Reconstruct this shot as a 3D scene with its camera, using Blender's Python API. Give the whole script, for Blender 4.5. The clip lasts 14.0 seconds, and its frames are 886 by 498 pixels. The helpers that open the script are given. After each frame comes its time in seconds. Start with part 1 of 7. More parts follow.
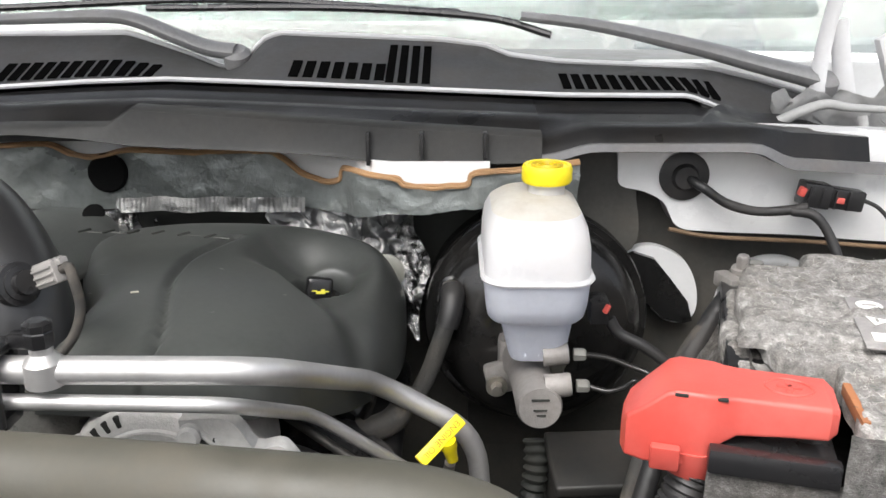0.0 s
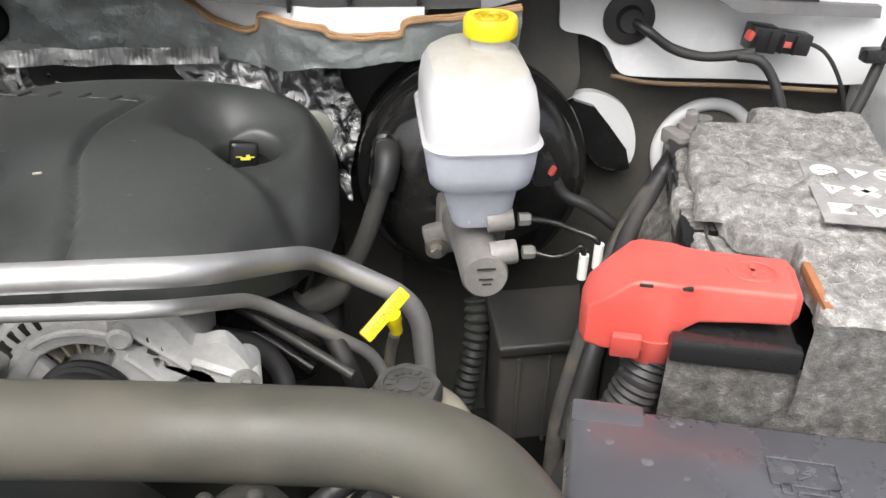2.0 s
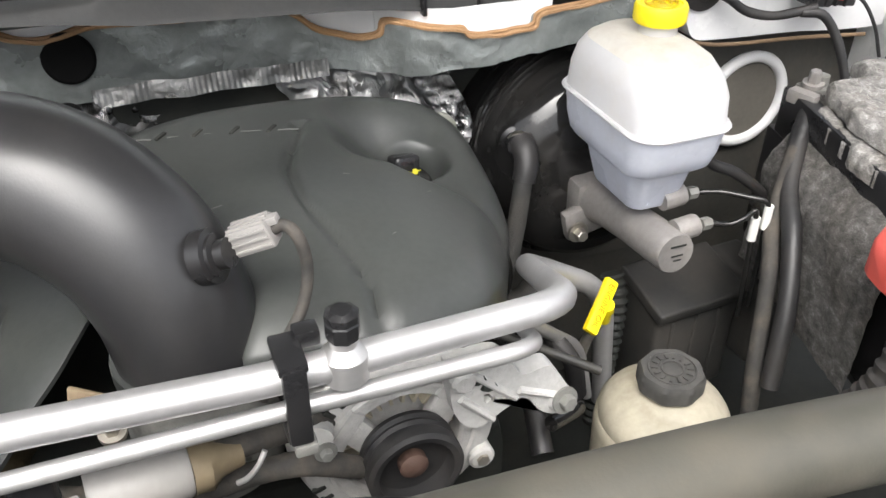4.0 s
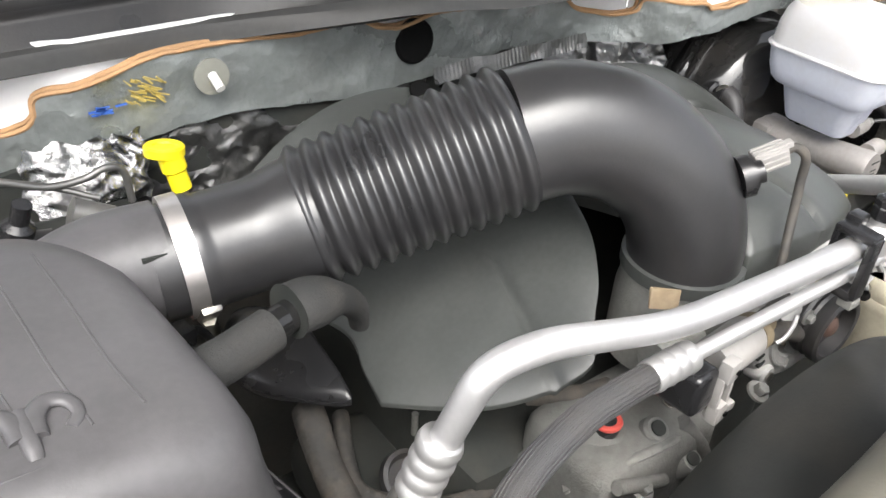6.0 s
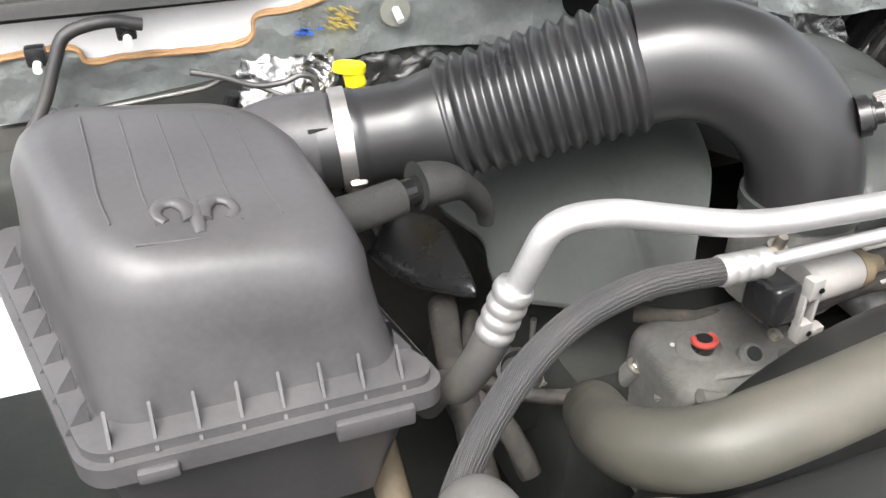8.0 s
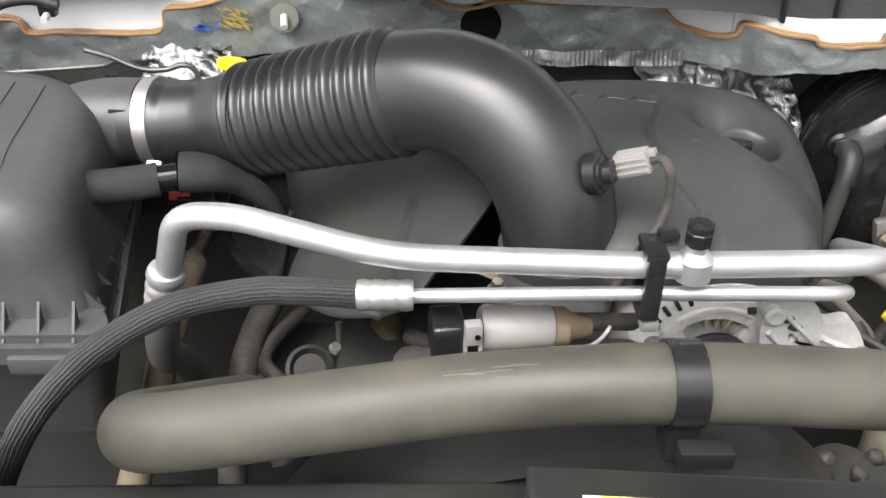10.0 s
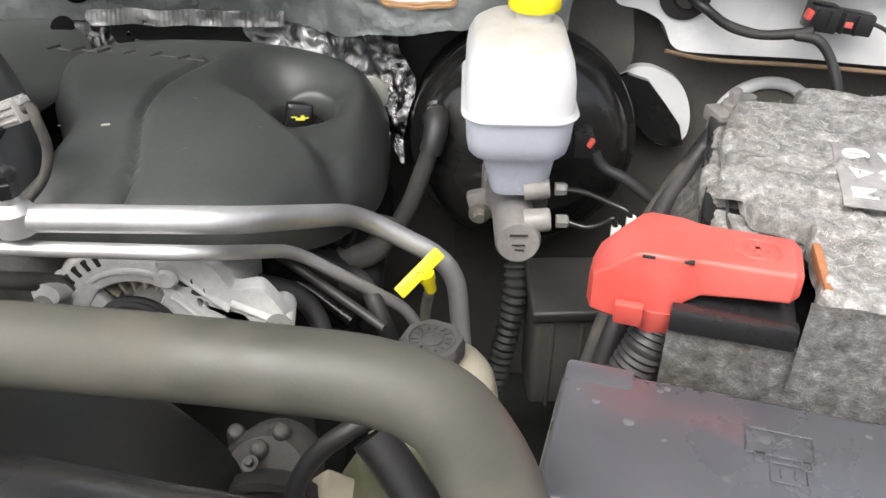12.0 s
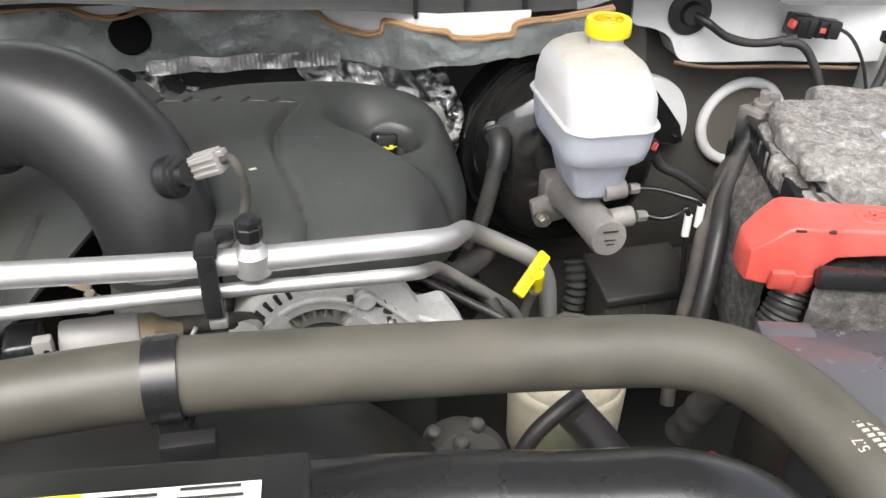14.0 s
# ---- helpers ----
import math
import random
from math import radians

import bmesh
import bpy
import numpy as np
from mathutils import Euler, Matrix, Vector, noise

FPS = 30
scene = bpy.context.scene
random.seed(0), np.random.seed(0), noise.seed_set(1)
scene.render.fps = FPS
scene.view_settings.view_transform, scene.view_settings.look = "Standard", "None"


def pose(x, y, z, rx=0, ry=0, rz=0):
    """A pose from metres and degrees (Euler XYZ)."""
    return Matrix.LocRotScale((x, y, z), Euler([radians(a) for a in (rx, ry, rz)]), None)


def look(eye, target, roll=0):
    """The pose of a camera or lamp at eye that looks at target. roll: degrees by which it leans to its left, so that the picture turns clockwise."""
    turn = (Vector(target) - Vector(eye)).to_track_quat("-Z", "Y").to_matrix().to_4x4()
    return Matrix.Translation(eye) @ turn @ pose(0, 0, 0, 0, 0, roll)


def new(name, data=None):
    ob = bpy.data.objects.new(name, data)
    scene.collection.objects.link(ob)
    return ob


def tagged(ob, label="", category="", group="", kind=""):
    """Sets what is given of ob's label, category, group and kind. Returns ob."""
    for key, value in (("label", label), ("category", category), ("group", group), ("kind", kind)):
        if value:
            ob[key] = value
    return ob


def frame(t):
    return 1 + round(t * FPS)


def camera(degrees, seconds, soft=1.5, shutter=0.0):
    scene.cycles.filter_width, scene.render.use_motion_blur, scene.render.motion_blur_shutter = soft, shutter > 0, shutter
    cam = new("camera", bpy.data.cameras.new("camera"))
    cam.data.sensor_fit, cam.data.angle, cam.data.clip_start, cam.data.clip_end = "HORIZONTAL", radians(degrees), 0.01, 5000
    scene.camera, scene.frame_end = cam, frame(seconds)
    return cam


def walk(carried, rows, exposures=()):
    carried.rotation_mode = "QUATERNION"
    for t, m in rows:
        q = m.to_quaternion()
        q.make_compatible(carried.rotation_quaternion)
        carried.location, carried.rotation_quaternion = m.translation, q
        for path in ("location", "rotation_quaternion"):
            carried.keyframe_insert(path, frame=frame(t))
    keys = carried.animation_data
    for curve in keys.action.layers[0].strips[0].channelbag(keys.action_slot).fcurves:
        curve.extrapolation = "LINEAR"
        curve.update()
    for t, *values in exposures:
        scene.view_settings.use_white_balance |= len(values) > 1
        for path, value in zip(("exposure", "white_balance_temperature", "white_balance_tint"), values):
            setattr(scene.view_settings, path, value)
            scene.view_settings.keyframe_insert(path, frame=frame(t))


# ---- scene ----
cam = camera(55.8, 14.0)
PATH = [
    (0, (0.015, 0.049, 1.401), (-0.015, 1.945, 0.766), -0.2),
    (0.5, (0.045, 0.097, 1.391), (0.003, 1.898, 0.522), -0.4),
    (1, (0.06, 0.12, 1.391), (0.017, 1.854, 0.394), -0.7),
    (1.5, (0.062, 0.117, 1.41), (0.085, 1.826, 0.372), -0.5),
    (2, (-0.007, 0.109, 1.425), (0.164, 1.811, 0.389), 1.0),
    (2.2, (-0.047, 0.114, 1.422), (0.179, 1.804, 0.376), 0.9),
    (4.3, (-0.393, 0.207, 1.469), (0.279, 1.713, 0.338), 0.5),
    (4.5, (-0.448, 0.206, 1.479), (0.276, 1.685, 0.344), 0.8),
    (5, (-0.626, 0.227, 1.499), (0.241, 1.623, 0.359), 2.9),
    (5.5, (-0.752, 0.269, 1.495), (0.206, 1.602, 0.353), 3.1),
    (6, (-0.833, 0.315, 1.486), (0.181, 1.611, 0.35), 3.7),
    (6.5, (-0.906, 0.327, 1.469), (0.147, 1.612, 0.355), 4.4),
    (7, (-0.93, 0.293, 1.461), (-0.033, 1.688, 0.344), 1.4),
    (7.2, (-0.914, 0.262, 1.459), (-0.078, 1.694, 0.34), 0.9),
    (9.3, (-0.624, 0.072, 1.477), (-0.502, 1.745, 0.383), -0.4),
    (9.5, (-0.579, 0.064, 1.48), (-0.494, 1.736, 0.385), -0.3),
    (10, (-0.434, 0.06, 1.478), (-0.403, 1.737, 0.389), 0.3),
    (10.5, (-0.258, 0.081, 1.463), (-0.228, 1.762, 0.379), 1.8),
    (11, (-0.096, 0.083, 1.45), (-0.104, 1.76, 0.359), 1.5),
    (11.5, (0.0, 0.086, 1.445), (-0.056, 1.757, 0.347), 0.7),
    (12, (0.036, 0.079, 1.439), (0.0, 1.747, 0.335), 0.4),
    (12.5, (0.05, 0.072, 1.437), (0.141, 1.737, 0.332), 1.3),
    (13, (0.044, 0.061, 1.455), (0.294, 1.707, 0.346), 2.4),
    (13.5, (-0.027, 0.045, 1.471), (0.278, 1.679, 0.359), 1.2),
    (14, (-0.22, 0.027, 1.479), (0.12, 1.68, 0.406), 0.9),
]
EXPOSURE = [(0, 0.98), (2, 1.1), (4.3, 1.26), (5, 1.34), (5.5, 1.56), (6, 1.63), (6.5, 1.72), (7.2, 1.81), (9.3, 1.45), (10, 1.25), (11, 1.12), (12, 1.15), (12.5, 1.1), (13, 0.9), (13.5, 0.78), (14, 1.17)]
walk(cam, [(t, look(eye, target, roll)) for t, eye, target, roll in PATH], EXPOSURE)

# ---- world and light ----
world = bpy.data.worlds.new("world")
scene.world = world
world.use_nodes = True
wn, wl = world.node_tree.nodes, world.node_tree.links
wn.clear()
sky = wn.new("ShaderNodeTexSky")
sky.sky_type, sky.sun_disc = "NISHITA", False
sky.sun_elevation, sky.sun_rotation = radians(60), radians(-149)
sky.air_density, sky.dust_density, sky.ozone_density = 1.0, 6.0, 1.0
pale = wn.new("ShaderNodeHueSaturation")
pale.inputs["Saturation"].default_value = 0.3
sky_bg = wn.new("ShaderNodeBackground")
sky_bg.inputs["Strength"].default_value = 0.15
sky_out = wn.new("ShaderNodeOutputWorld")
wl.new(sky.outputs[0], pale.inputs["Color"])
wl.new(pale.outputs[0], sky_bg.inputs["Color"])
wl.new(sky_bg.outputs[0], sky_out.inputs["Surface"])
sun = new("sun", bpy.data.lights.new("sun", "SUN"))
sun.data.energy, sun.data.angle, sun.data.color = 2.0, radians(60), (1.0, 0.985, 0.965)
sun.matrix_world = look((-1.9, -2.6, 7.5), (0, 0.6, 1.0))


# ---- materials ----
def material(name, color, rough=0.5, metal=0.0, var=0.25, scale=30.0, bump=0.0, bump_scale=120.0, dust=None, dust_amount=0.0,
             rough_var=0.15, coat=0.0, spec=0.5, dust_scale=14.0):
    """A surface with two scales of colour change, worn gloss, fine relief and, if wanted, blotches of dust."""
    m = bpy.data.materials.new(name)
    m.use_nodes = True
    n, l = m.node_tree.nodes, m.node_tree.links
    p = n["Principled BSDF"]
    geo = n.new("ShaderNodeTexCoord")
    big, fine = n.new("ShaderNodeTexNoise"), n.new("ShaderNodeTexNoise")
    big.inputs["Scale"].default_value, big.inputs["Detail"].default_value = scale * 0.35, 3
    fine.inputs["Scale"].default_value, fine.inputs["Detail"].default_value = scale * 6, 4
    for tex in (big, fine):
        l.new(geo.outputs["Object"], tex.inputs["Vector"])
    mix = n.new("ShaderNodeMath")
    mix.operation = "MULTIPLY_ADD"
    l.new(fine.outputs["Fac"], mix.inputs[0])
    mix.inputs[1].default_value = 0.4
    l.new(big.outputs["Fac"], mix.inputs[2])
    ramp = n.new("ShaderNodeValToRGB")
    ramp.color_ramp.elements[0].position, ramp.color_ramp.elements[1].position = 0.45, 0.95
    ramp.color_ramp.elements[0].color = (*[c * (1 - var) for c in color], 1)
    ramp.color_ramp.elements[1].color = (*[min(1, c * (1 + var)) for c in color], 1)
    l.new(mix.outputs[0], ramp.inputs["Fac"])
    tone = ramp.outputs["Color"]
    rmap = n.new("ShaderNodeMapRange")
    rmap.inputs["From Min"].default_value, rmap.inputs["From Max"].default_value = 0.3, 0.75
    rmap.inputs["To Min"].default_value, rmap.inputs["To Max"].default_value = max(0.02, rough - rough_var), min(1, rough + rough_var)
    l.new(big.outputs["Fac"], rmap.inputs["Value"])
    gloss = rmap.outputs["Result"]
    if dust:
        d = n.new("ShaderNodeTexNoise")
        d.inputs["Scale"].default_value, d.inputs["Detail"].default_value, d.inputs["Roughness"].default_value = dust_scale, 8, 0.65
        l.new(geo.outputs["Object"], d.inputs["Vector"])
        cut = n.new("ShaderNodeMapRange")
        cut.inputs["From Min"].default_value, cut.inputs["From Max"].default_value = 0.36, 0.82
        cut.interpolation_type = "SMOOTHSTEP"
        cut.inputs["To Max"].default_value = dust_amount
        l.new(d.outputs["Fac"], cut.inputs["Value"])
        lay = n.new("ShaderNodeMix")
        lay.data_type = "RGBA"
        l.new(cut.outputs["Result"], lay.inputs["Factor"])
        l.new(tone, lay.inputs["A"])
        lay.inputs["B"].default_value = (*dust, 1)
        tone = lay.outputs["Result"]
        add = n.new("ShaderNodeMath")
        add.use_clamp = True
        l.new(cut.outputs["Result"], add.inputs[0])
        l.new(gloss, add.inputs[1])
        gloss = add.outputs[0]
    l.new(tone, p.inputs["Base Color"])
    l.new(gloss, p.inputs["Roughness"])
    p.inputs["Metallic"].default_value = metal
    p.inputs["Specular IOR Level"].default_value = spec
    p.inputs["Coat Weight"].default_value = coat
    if bump:
        b, t = n.new("ShaderNodeBump"), n.new("ShaderNodeTexNoise")
        t.inputs["Scale"].default_value, t.inputs["Detail"].default_value = bump_scale, 6
        l.new(geo.outputs["Object"], t.inputs["Vector"])
        l.new(t.outputs["Fac"], b.inputs["Height"])
        b.inputs["Strength"].default_value, b.inputs["Distance"].default_value = bump, 0.002
        l.new(b.outputs["Normal"], p.inputs["Normal"])
    return m


DUST = (0.22, 0.18, 0.14)
black_plastic = material("black_plastic", (0.015, 0.015, 0.016), 0.27, rough_var=0.04, dust=DUST, dust_amount=0.025, bump=0.03, bump_scale=700)
cover_plastic = material("cover_plastic", (0.0435, 0.0468, 0.0445), 0.38, rough_var=0.06, dust=(0.2, 0.18, 0.15), dust_amount=0.05, bump=0.04, bump_scale=700)
box_plastic = material("box_plastic", (0.066, 0.064, 0.066), 0.42, rough_var=0.05, dust=(0.22, 0.19, 0.18), dust_amount=0.03, bump=0.04, bump_scale=800)
lid_plastic = material("lid_plastic", (0.070, 0.070, 0.079), 0.29, coat=0.25, var=0.10, bump=0.03, bump_scale=500, rough_var=0.07, spec=0.6, dust=(0.16, 0.155, 0.16), dust_amount=0.10, dust_scale=26)
duct_plastic = material("duct_plastic", (0.021, 0.021, 0.022), 0.31, rough_var=0.05, dust=DUST, dust_amount=0.03, bump=0.04, bump_scale=600, spec=0.65)
gloss_black = material("gloss_black", (0.012, 0.012, 0.012), 0.16, dust=DUST, dust_amount=0.05)
# Near-black for dark parts, and for shade painted on fillers and recesses.
dark_void = material("dark_parts_gap_shade", (0.023, 0.0255, 0.0235), 0.7, dust=DUST, dust_amount=0.10, spec=0.3)
dusty_loom = material("dusty_loom", (0.030, 0.029, 0.027), 0.7, dust=(0.24, 0.2, 0.16), dust_amount=0.35, bump=0.3, bump_scale=260, dust_scale=40)
rubber = material("rubber", (0.020, 0.020, 0.021), 0.52, dust=DUST, dust_amount=0.12, bump=0.1, bump_scale=400)
foam = material("foam_sleeve", (0.020, 0.0205, 0.0198), 0.85, dust=DUST, dust_amount=0.12, bump=0.4, bump_scale=500)
hose_rubber = material("dusty_hose", (0.055, 0.0530, 0.0425), 0.5, var=0.12, dust=(0.15, 0.13, 0.10), dust_amount=0.35, bump=0.06, bump_scale=500, dust_scale=18)
alu = material("aluminium_pipe", (0.60, 0.592, 0.588), 0.46, metal=0.78, var=0.12, rough_var=0.08, bump=0.04, bump_scale=900)
alu_bright = material("crimped_aluminium", (0.60, 0.59, 0.58), 0.46, metal=0.8, var=0.12)
band_steel = material("band_steel", (0.60, 0.57, 0.55), 0.36, metal=0.9, var=0.15)
cast = material("cast_aluminium", (0.31, 0.295, 0.285), 0.55, metal=0.6, bump=0.3, bump_scale=700, dust=DUST, dust_amount=0.3)
grimy_cast = material("grimy_cast", (0.175, 0.175, 0.165), 0.65, metal=0.3, bump=0.35, bump_scale=500, dust=(0.1, 0.09, 0.07), dust_amount=0.5)
dull_cast = material("dull_cast_aluminium", (0.25, 0.25, 0.235), 0.62, metal=0.5, bump=0.35, bump_scale=500, dust=(0.12, 0.1, 0.08), dust_amount=0.55)
steel = material("zinc_steel", (0.42, 0.405, 0.37), 0.40, metal=1.0, dust=(0.3, 0.22, 0.12), dust_amount=0.3)
chrome = material("polished_rod", (0.75, 0.75, 0.75), 0.12, metal=1.0, var=0.05, rough_var=0.05)
white_paint = material("white_paint", (0.78, 0.78, 0.78), 0.32, var=0.04, coat=0.4, dust=(0.5, 0.47, 0.42), dust_amount=0.15)
panel_paint = material("panel_paint", (0.62, 0.62, 0.63), 0.45, var=0.06, dust=(0.35, 0.32, 0.28), dust_amount=0.25)
red_plastic = material("red_plastic", (0.55, 0.076, 0.060), 0.42, var=0.08, dust=(0.70, 0.28, 0.24), dust_amount=0.22, bump=0.05, bump_scale=500)
yellow_plastic = material("yellow_plastic", (0.84, 0.68, 0.012), 0.42, var=0.06)
yellow_lines = material("yellow_relief", (0.55, 0.38, 0.0), 0.5, var=0.05)
white_marks = material("white_print", (0.7, 0.7, 0.66), 0.6, var=0.1)
scuff_and_edge_grey = material("scuff_and_edge_grey", (0.13, 0.13, 0.125), 0.6, var=0.2)
grey_marks = material("grey_print", (0.42, 0.40, 0.34), 0.7, var=0.2)
connector_grey = material("grey_connector", (0.27, 0.26, 0.25), 0.5, var=0.12, dust=DUST, dust_amount=0.3)
cream_plastic = material("cream_plastic", (0.46, 0.42, 0.32), 0.45, var=0.08, dust=(0.35, 0.29, 0.2), dust_amount=0.35)
fibre_edge = material("fibre_edge", (0.34, 0.20, 0.10), 0.85, bump=0.5, bump_scale=500)
fibre_edge_light = material("fibre_edge_light", (0.5, 0.42, 0.32), 0.9, bump=0.5, bump_scale=500)
rust_nut = material("rusty_nut", (0.085, 0.05, 0.038), 0.7, bump=0.3, bump_scale=400)
rusty = material("rusty_strip", (0.30, 0.12, 0.05), 0.75, bump=0.3, bump_scale=400)


def foil_material(name, color, rough, crease, metal):
    """Crumpled foil: broad dents with sharp creases and thin scratches of dirt."""
    m = material(name, color, rough, metal=metal, var=0.25, scale=25, dust=(0.12, 0.11, 0.1), dust_amount=0.3)
    n, l = m.node_tree.nodes, m.node_tree.links
    c, v, b, s = (n.new("ShaderNodeTexCoord"), n.new("ShaderNodeTexVoronoi"), n.new("ShaderNodeBump"), n.new("ShaderNodeTexNoise"))
    v.feature, v.inputs["Scale"].default_value = "F1", 34
    s.inputs["Scale"].default_value, s.inputs["Detail"].default_value, s.inputs["Roughness"].default_value, s.inputs["Distortion"].default_value = 46, 8, 0.62, 0.25
    add = n.new("ShaderNodeMath")
    l.new(c.outputs["Object"], v.inputs["Vector"])
    l.new(c.outputs["Object"], s.inputs["Vector"])
    l.new(v.outputs["Distance"], add.inputs[0])
    l.new(s.outputs["Fac"], add.inputs[1])
    l.new(add.outputs[0], b.inputs["Height"])
    b.inputs["Strength"].default_value, b.inputs["Distance"].default_value = crease, 0.012
    l.new(b.outputs["Normal"], n["Principled BSDF"].inputs["Normal"])
    return m


foil = foil_material("crumpled_foil", (0.50, 0.50, 0.495), 0.20, 0.35, 1.0)
pad_film = foil_material("grey_pad_film", (0.225, 0.243, 0.238), 0.28, 0.30, 0.5)
dash_pad = material("dash_pad", (0.050, 0.049, 0.044), 0.62, var=0.3, bump=0.2, bump_scale=160, dust=DUST, dust_amount=0.2)
ribbed_foil = foil_material("dull_foil", (0.24, 0.24, 0.237), 0.30, 0.3, 0.9)
clear_disc = material("clear_disc", (0.20, 0.20, 0.175), 0.30, var=0.15)


def felt_material():
    """Matted fibre: dark matrix with crossing light and brown strands, and broad dirty patches."""
    m = bpy.data.materials.new("grey_felt")
    m.use_nodes = True
    n, l = m.node_tree.nodes, m.node_tree.links
    p = n["Principled BSDF"]
    c = n.new("ShaderNodeTexCoord")

    def grain(size, stretch, turn, detail=4, warp=0.6):
        at, t = n.new("ShaderNodeMapping"), n.new("ShaderNodeTexNoise")
        at.inputs["Scale"].default_value, at.inputs["Rotation"].default_value = stretch, turn
        t.inputs["Scale"].default_value, t.inputs["Detail"].default_value, t.inputs["Distortion"].default_value = size, detail, warp
        l.new(c.outputs["Object"], at.inputs["Vector"])
        l.new(at.outputs[0], t.inputs["Vector"])
        return t.outputs["Fac"]

    def math_node(op, a, b):
        k = n.new("ShaderNodeMath")
        k.operation = op
        for slot, v in ((0, a), (1, b)):
            if isinstance(v, float):
                k.inputs[slot].default_value = v
            else:
                l.new(v, k.inputs[slot])
        return k.outputs[0]

    strands = math_node("MAXIMUM", grain(900, (1, 0.3, 1), (0, 0.4, 0.5), 3, 0.5), grain(800, (0.3, 1, 1), (0.3, 0.3, 0.9), 3, 0.5))
    clumps = grain(120, (1, 0.8, 1), (0, 0, 0.4), 7, 0.4)
    patches = grain(13, (1, 1, 1), (0, 0, 0), 4)
    tone = math_node("ADD", math_node("MULTIPLY", strands, 0.46), math_node("MULTIPLY", clumps, 0.54))
    ramp = n.new("ShaderNodeValToRGB")
    e = ramp.color_ramp.elements
    e[0].position, e[0].color = 0.36, (0.115, 0.113, 0.109, 1)
    e[1].position, e[1].color = 0.72, (0.56, 0.545, 0.53, 1)
    mid = ramp.color_ramp.elements.new(0.56)
    mid.color = (0.28, 0.270, 0.258, 1)
    l.new(tone, ramp.inputs["Fac"])
    dirt = n.new("ShaderNodeMix")
    dirt.data_type, dirt.blend_type = "RGBA", "MULTIPLY"
    dr = n.new("ShaderNodeMapRange")
    dr.inputs["From Min"].default_value, dr.inputs["From Max"].default_value, dr.inputs["To Max"].default_value = 0.45, 0.7, 0.8
    l.new(patches, dr.inputs["Value"])
    l.new(dr.outputs["Result"], dirt.inputs["Factor"])
    l.new(ramp.outputs["Color"], dirt.inputs["A"])
    dirt.inputs["B"].default_value = (0.62, 0.575, 0.51, 1)
    l.new(dirt.outputs["Result"], p.inputs["Base Color"])
    p.inputs["Roughness"].default_value, p.inputs["Specular IOR Level"].default_value = 0.95, 0.1
    b = n.new("ShaderNodeBump")
    b.inputs["Strength"].default_value, b.inputs["Distance"].default_value = 0.8, 0.003
    l.new(tone, b.inputs["Height"])
    l.new(b.outputs["Normal"], p.inputs["Normal"])
    return m


felt = felt_material()


def milky_material():
    m = material("milky_plastic", (0.80, 0.80, 0.815), 0.38, var=0.03, dust=(0.72, 0.64, 0.5), dust_amount=0.2, dust_scale=22)
    return m


milky = milky_material()


def translucent(m, amount):
    """Lets light through a thin milky wall."""
    n, l = m.node_tree.nodes, m.node_tree.links
    p, t, mix = n["Principled BSDF"], n.new("ShaderNodeBsdfTranslucent"), n.new("ShaderNodeMixShader")
    l.new(p.inputs["Base Color"].links[0].from_socket, t.inputs["Color"])
    mix.inputs["Fac"].default_value = amount
    l.new(p.outputs[0], mix.inputs[1])
    l.new(t.outputs[0], mix.inputs[2])
    l.new(mix.outputs[0], n["Material Output"].inputs["Surface"])


tan_dome = material("dusty_tan_plastic", (0.70, 0.675, 0.62), 0.45, var=0.08, dust=(0.46, 0.38, 0.28), dust_amount=0.4, dust_scale=30)
milky_full = material("fluid_filled_plastic", (0.80, 0.83, 0.91), 0.32, var=0.05, dust=(0.6, 0.56, 0.5), dust_amount=0.2, dust_scale=25)
for m_, k_ in ((milky, 0.45), (tan_dome, 0.4), (milky_full, 0.5)):
    translucent(m_, k_)



def glass_material():
    m = bpy.data.materials.new("windshield_glass")
    m.use_nodes = True
    p = m.node_tree.nodes["Principled BSDF"]
    p.inputs["Base Color"].default_value = (0.86, 0.93, 0.9, 1)
    p.inputs["Roughness"].default_value, p.inputs["IOR"].default_value = 0.02, 1.45
    p.inputs["Transmission Weight"].default_value = 1.0
    return m


glass = glass_material()


# ---- mesh helpers ----
ORIGIN = {}


def thing(name, at, label, category, group="", kind=""):
    """An empty at the base of a thing; its parts hang under it."""
    ob = new(name)
    ob.empty_display_size = 0.02
    ob.location = at
    ORIGIN[ob.name] = Vector(at)
    return tagged(ob, label, category, group, kind)


def finish(bm, mat, angle, origin):
    bmesh.ops.recalc_face_normals(bm, faces=bm.faces)
    me = bpy.data.meshes.new("mesh")
    bm.to_mesh(me)
    bm.free()
    me.transform(Matrix.Translation(-origin))
    for poly in me.polygons:
        poly.use_smooth = True
    me.set_sharp_from_angle(angle=radians(angle))
    me.materials.append(mat)
    return me


def part(name, bm, mat, parent, label="", angle=38):
    """One mesh under a thing or a part, built in world coordinates."""
    origin = ORIGIN[parent.name]
    me = finish(bm, mat, angle, origin)
    ob = new(name, me)
    me.name = ob.name
    ob.parent = parent
    ORIGIN[ob.name] = origin
    return tagged(ob, label)


def single(name, bm, mat, at, label, category, group="", kind="", angle=38):
    """A thing of one mesh."""
    me = finish(bm, mat, angle, Vector(at))
    ob = new(name, me)
    me.name = ob.name
    ob.location = at
    ORIGIN[ob.name] = Vector(at)
    return tagged(ob, label, category, group, kind)


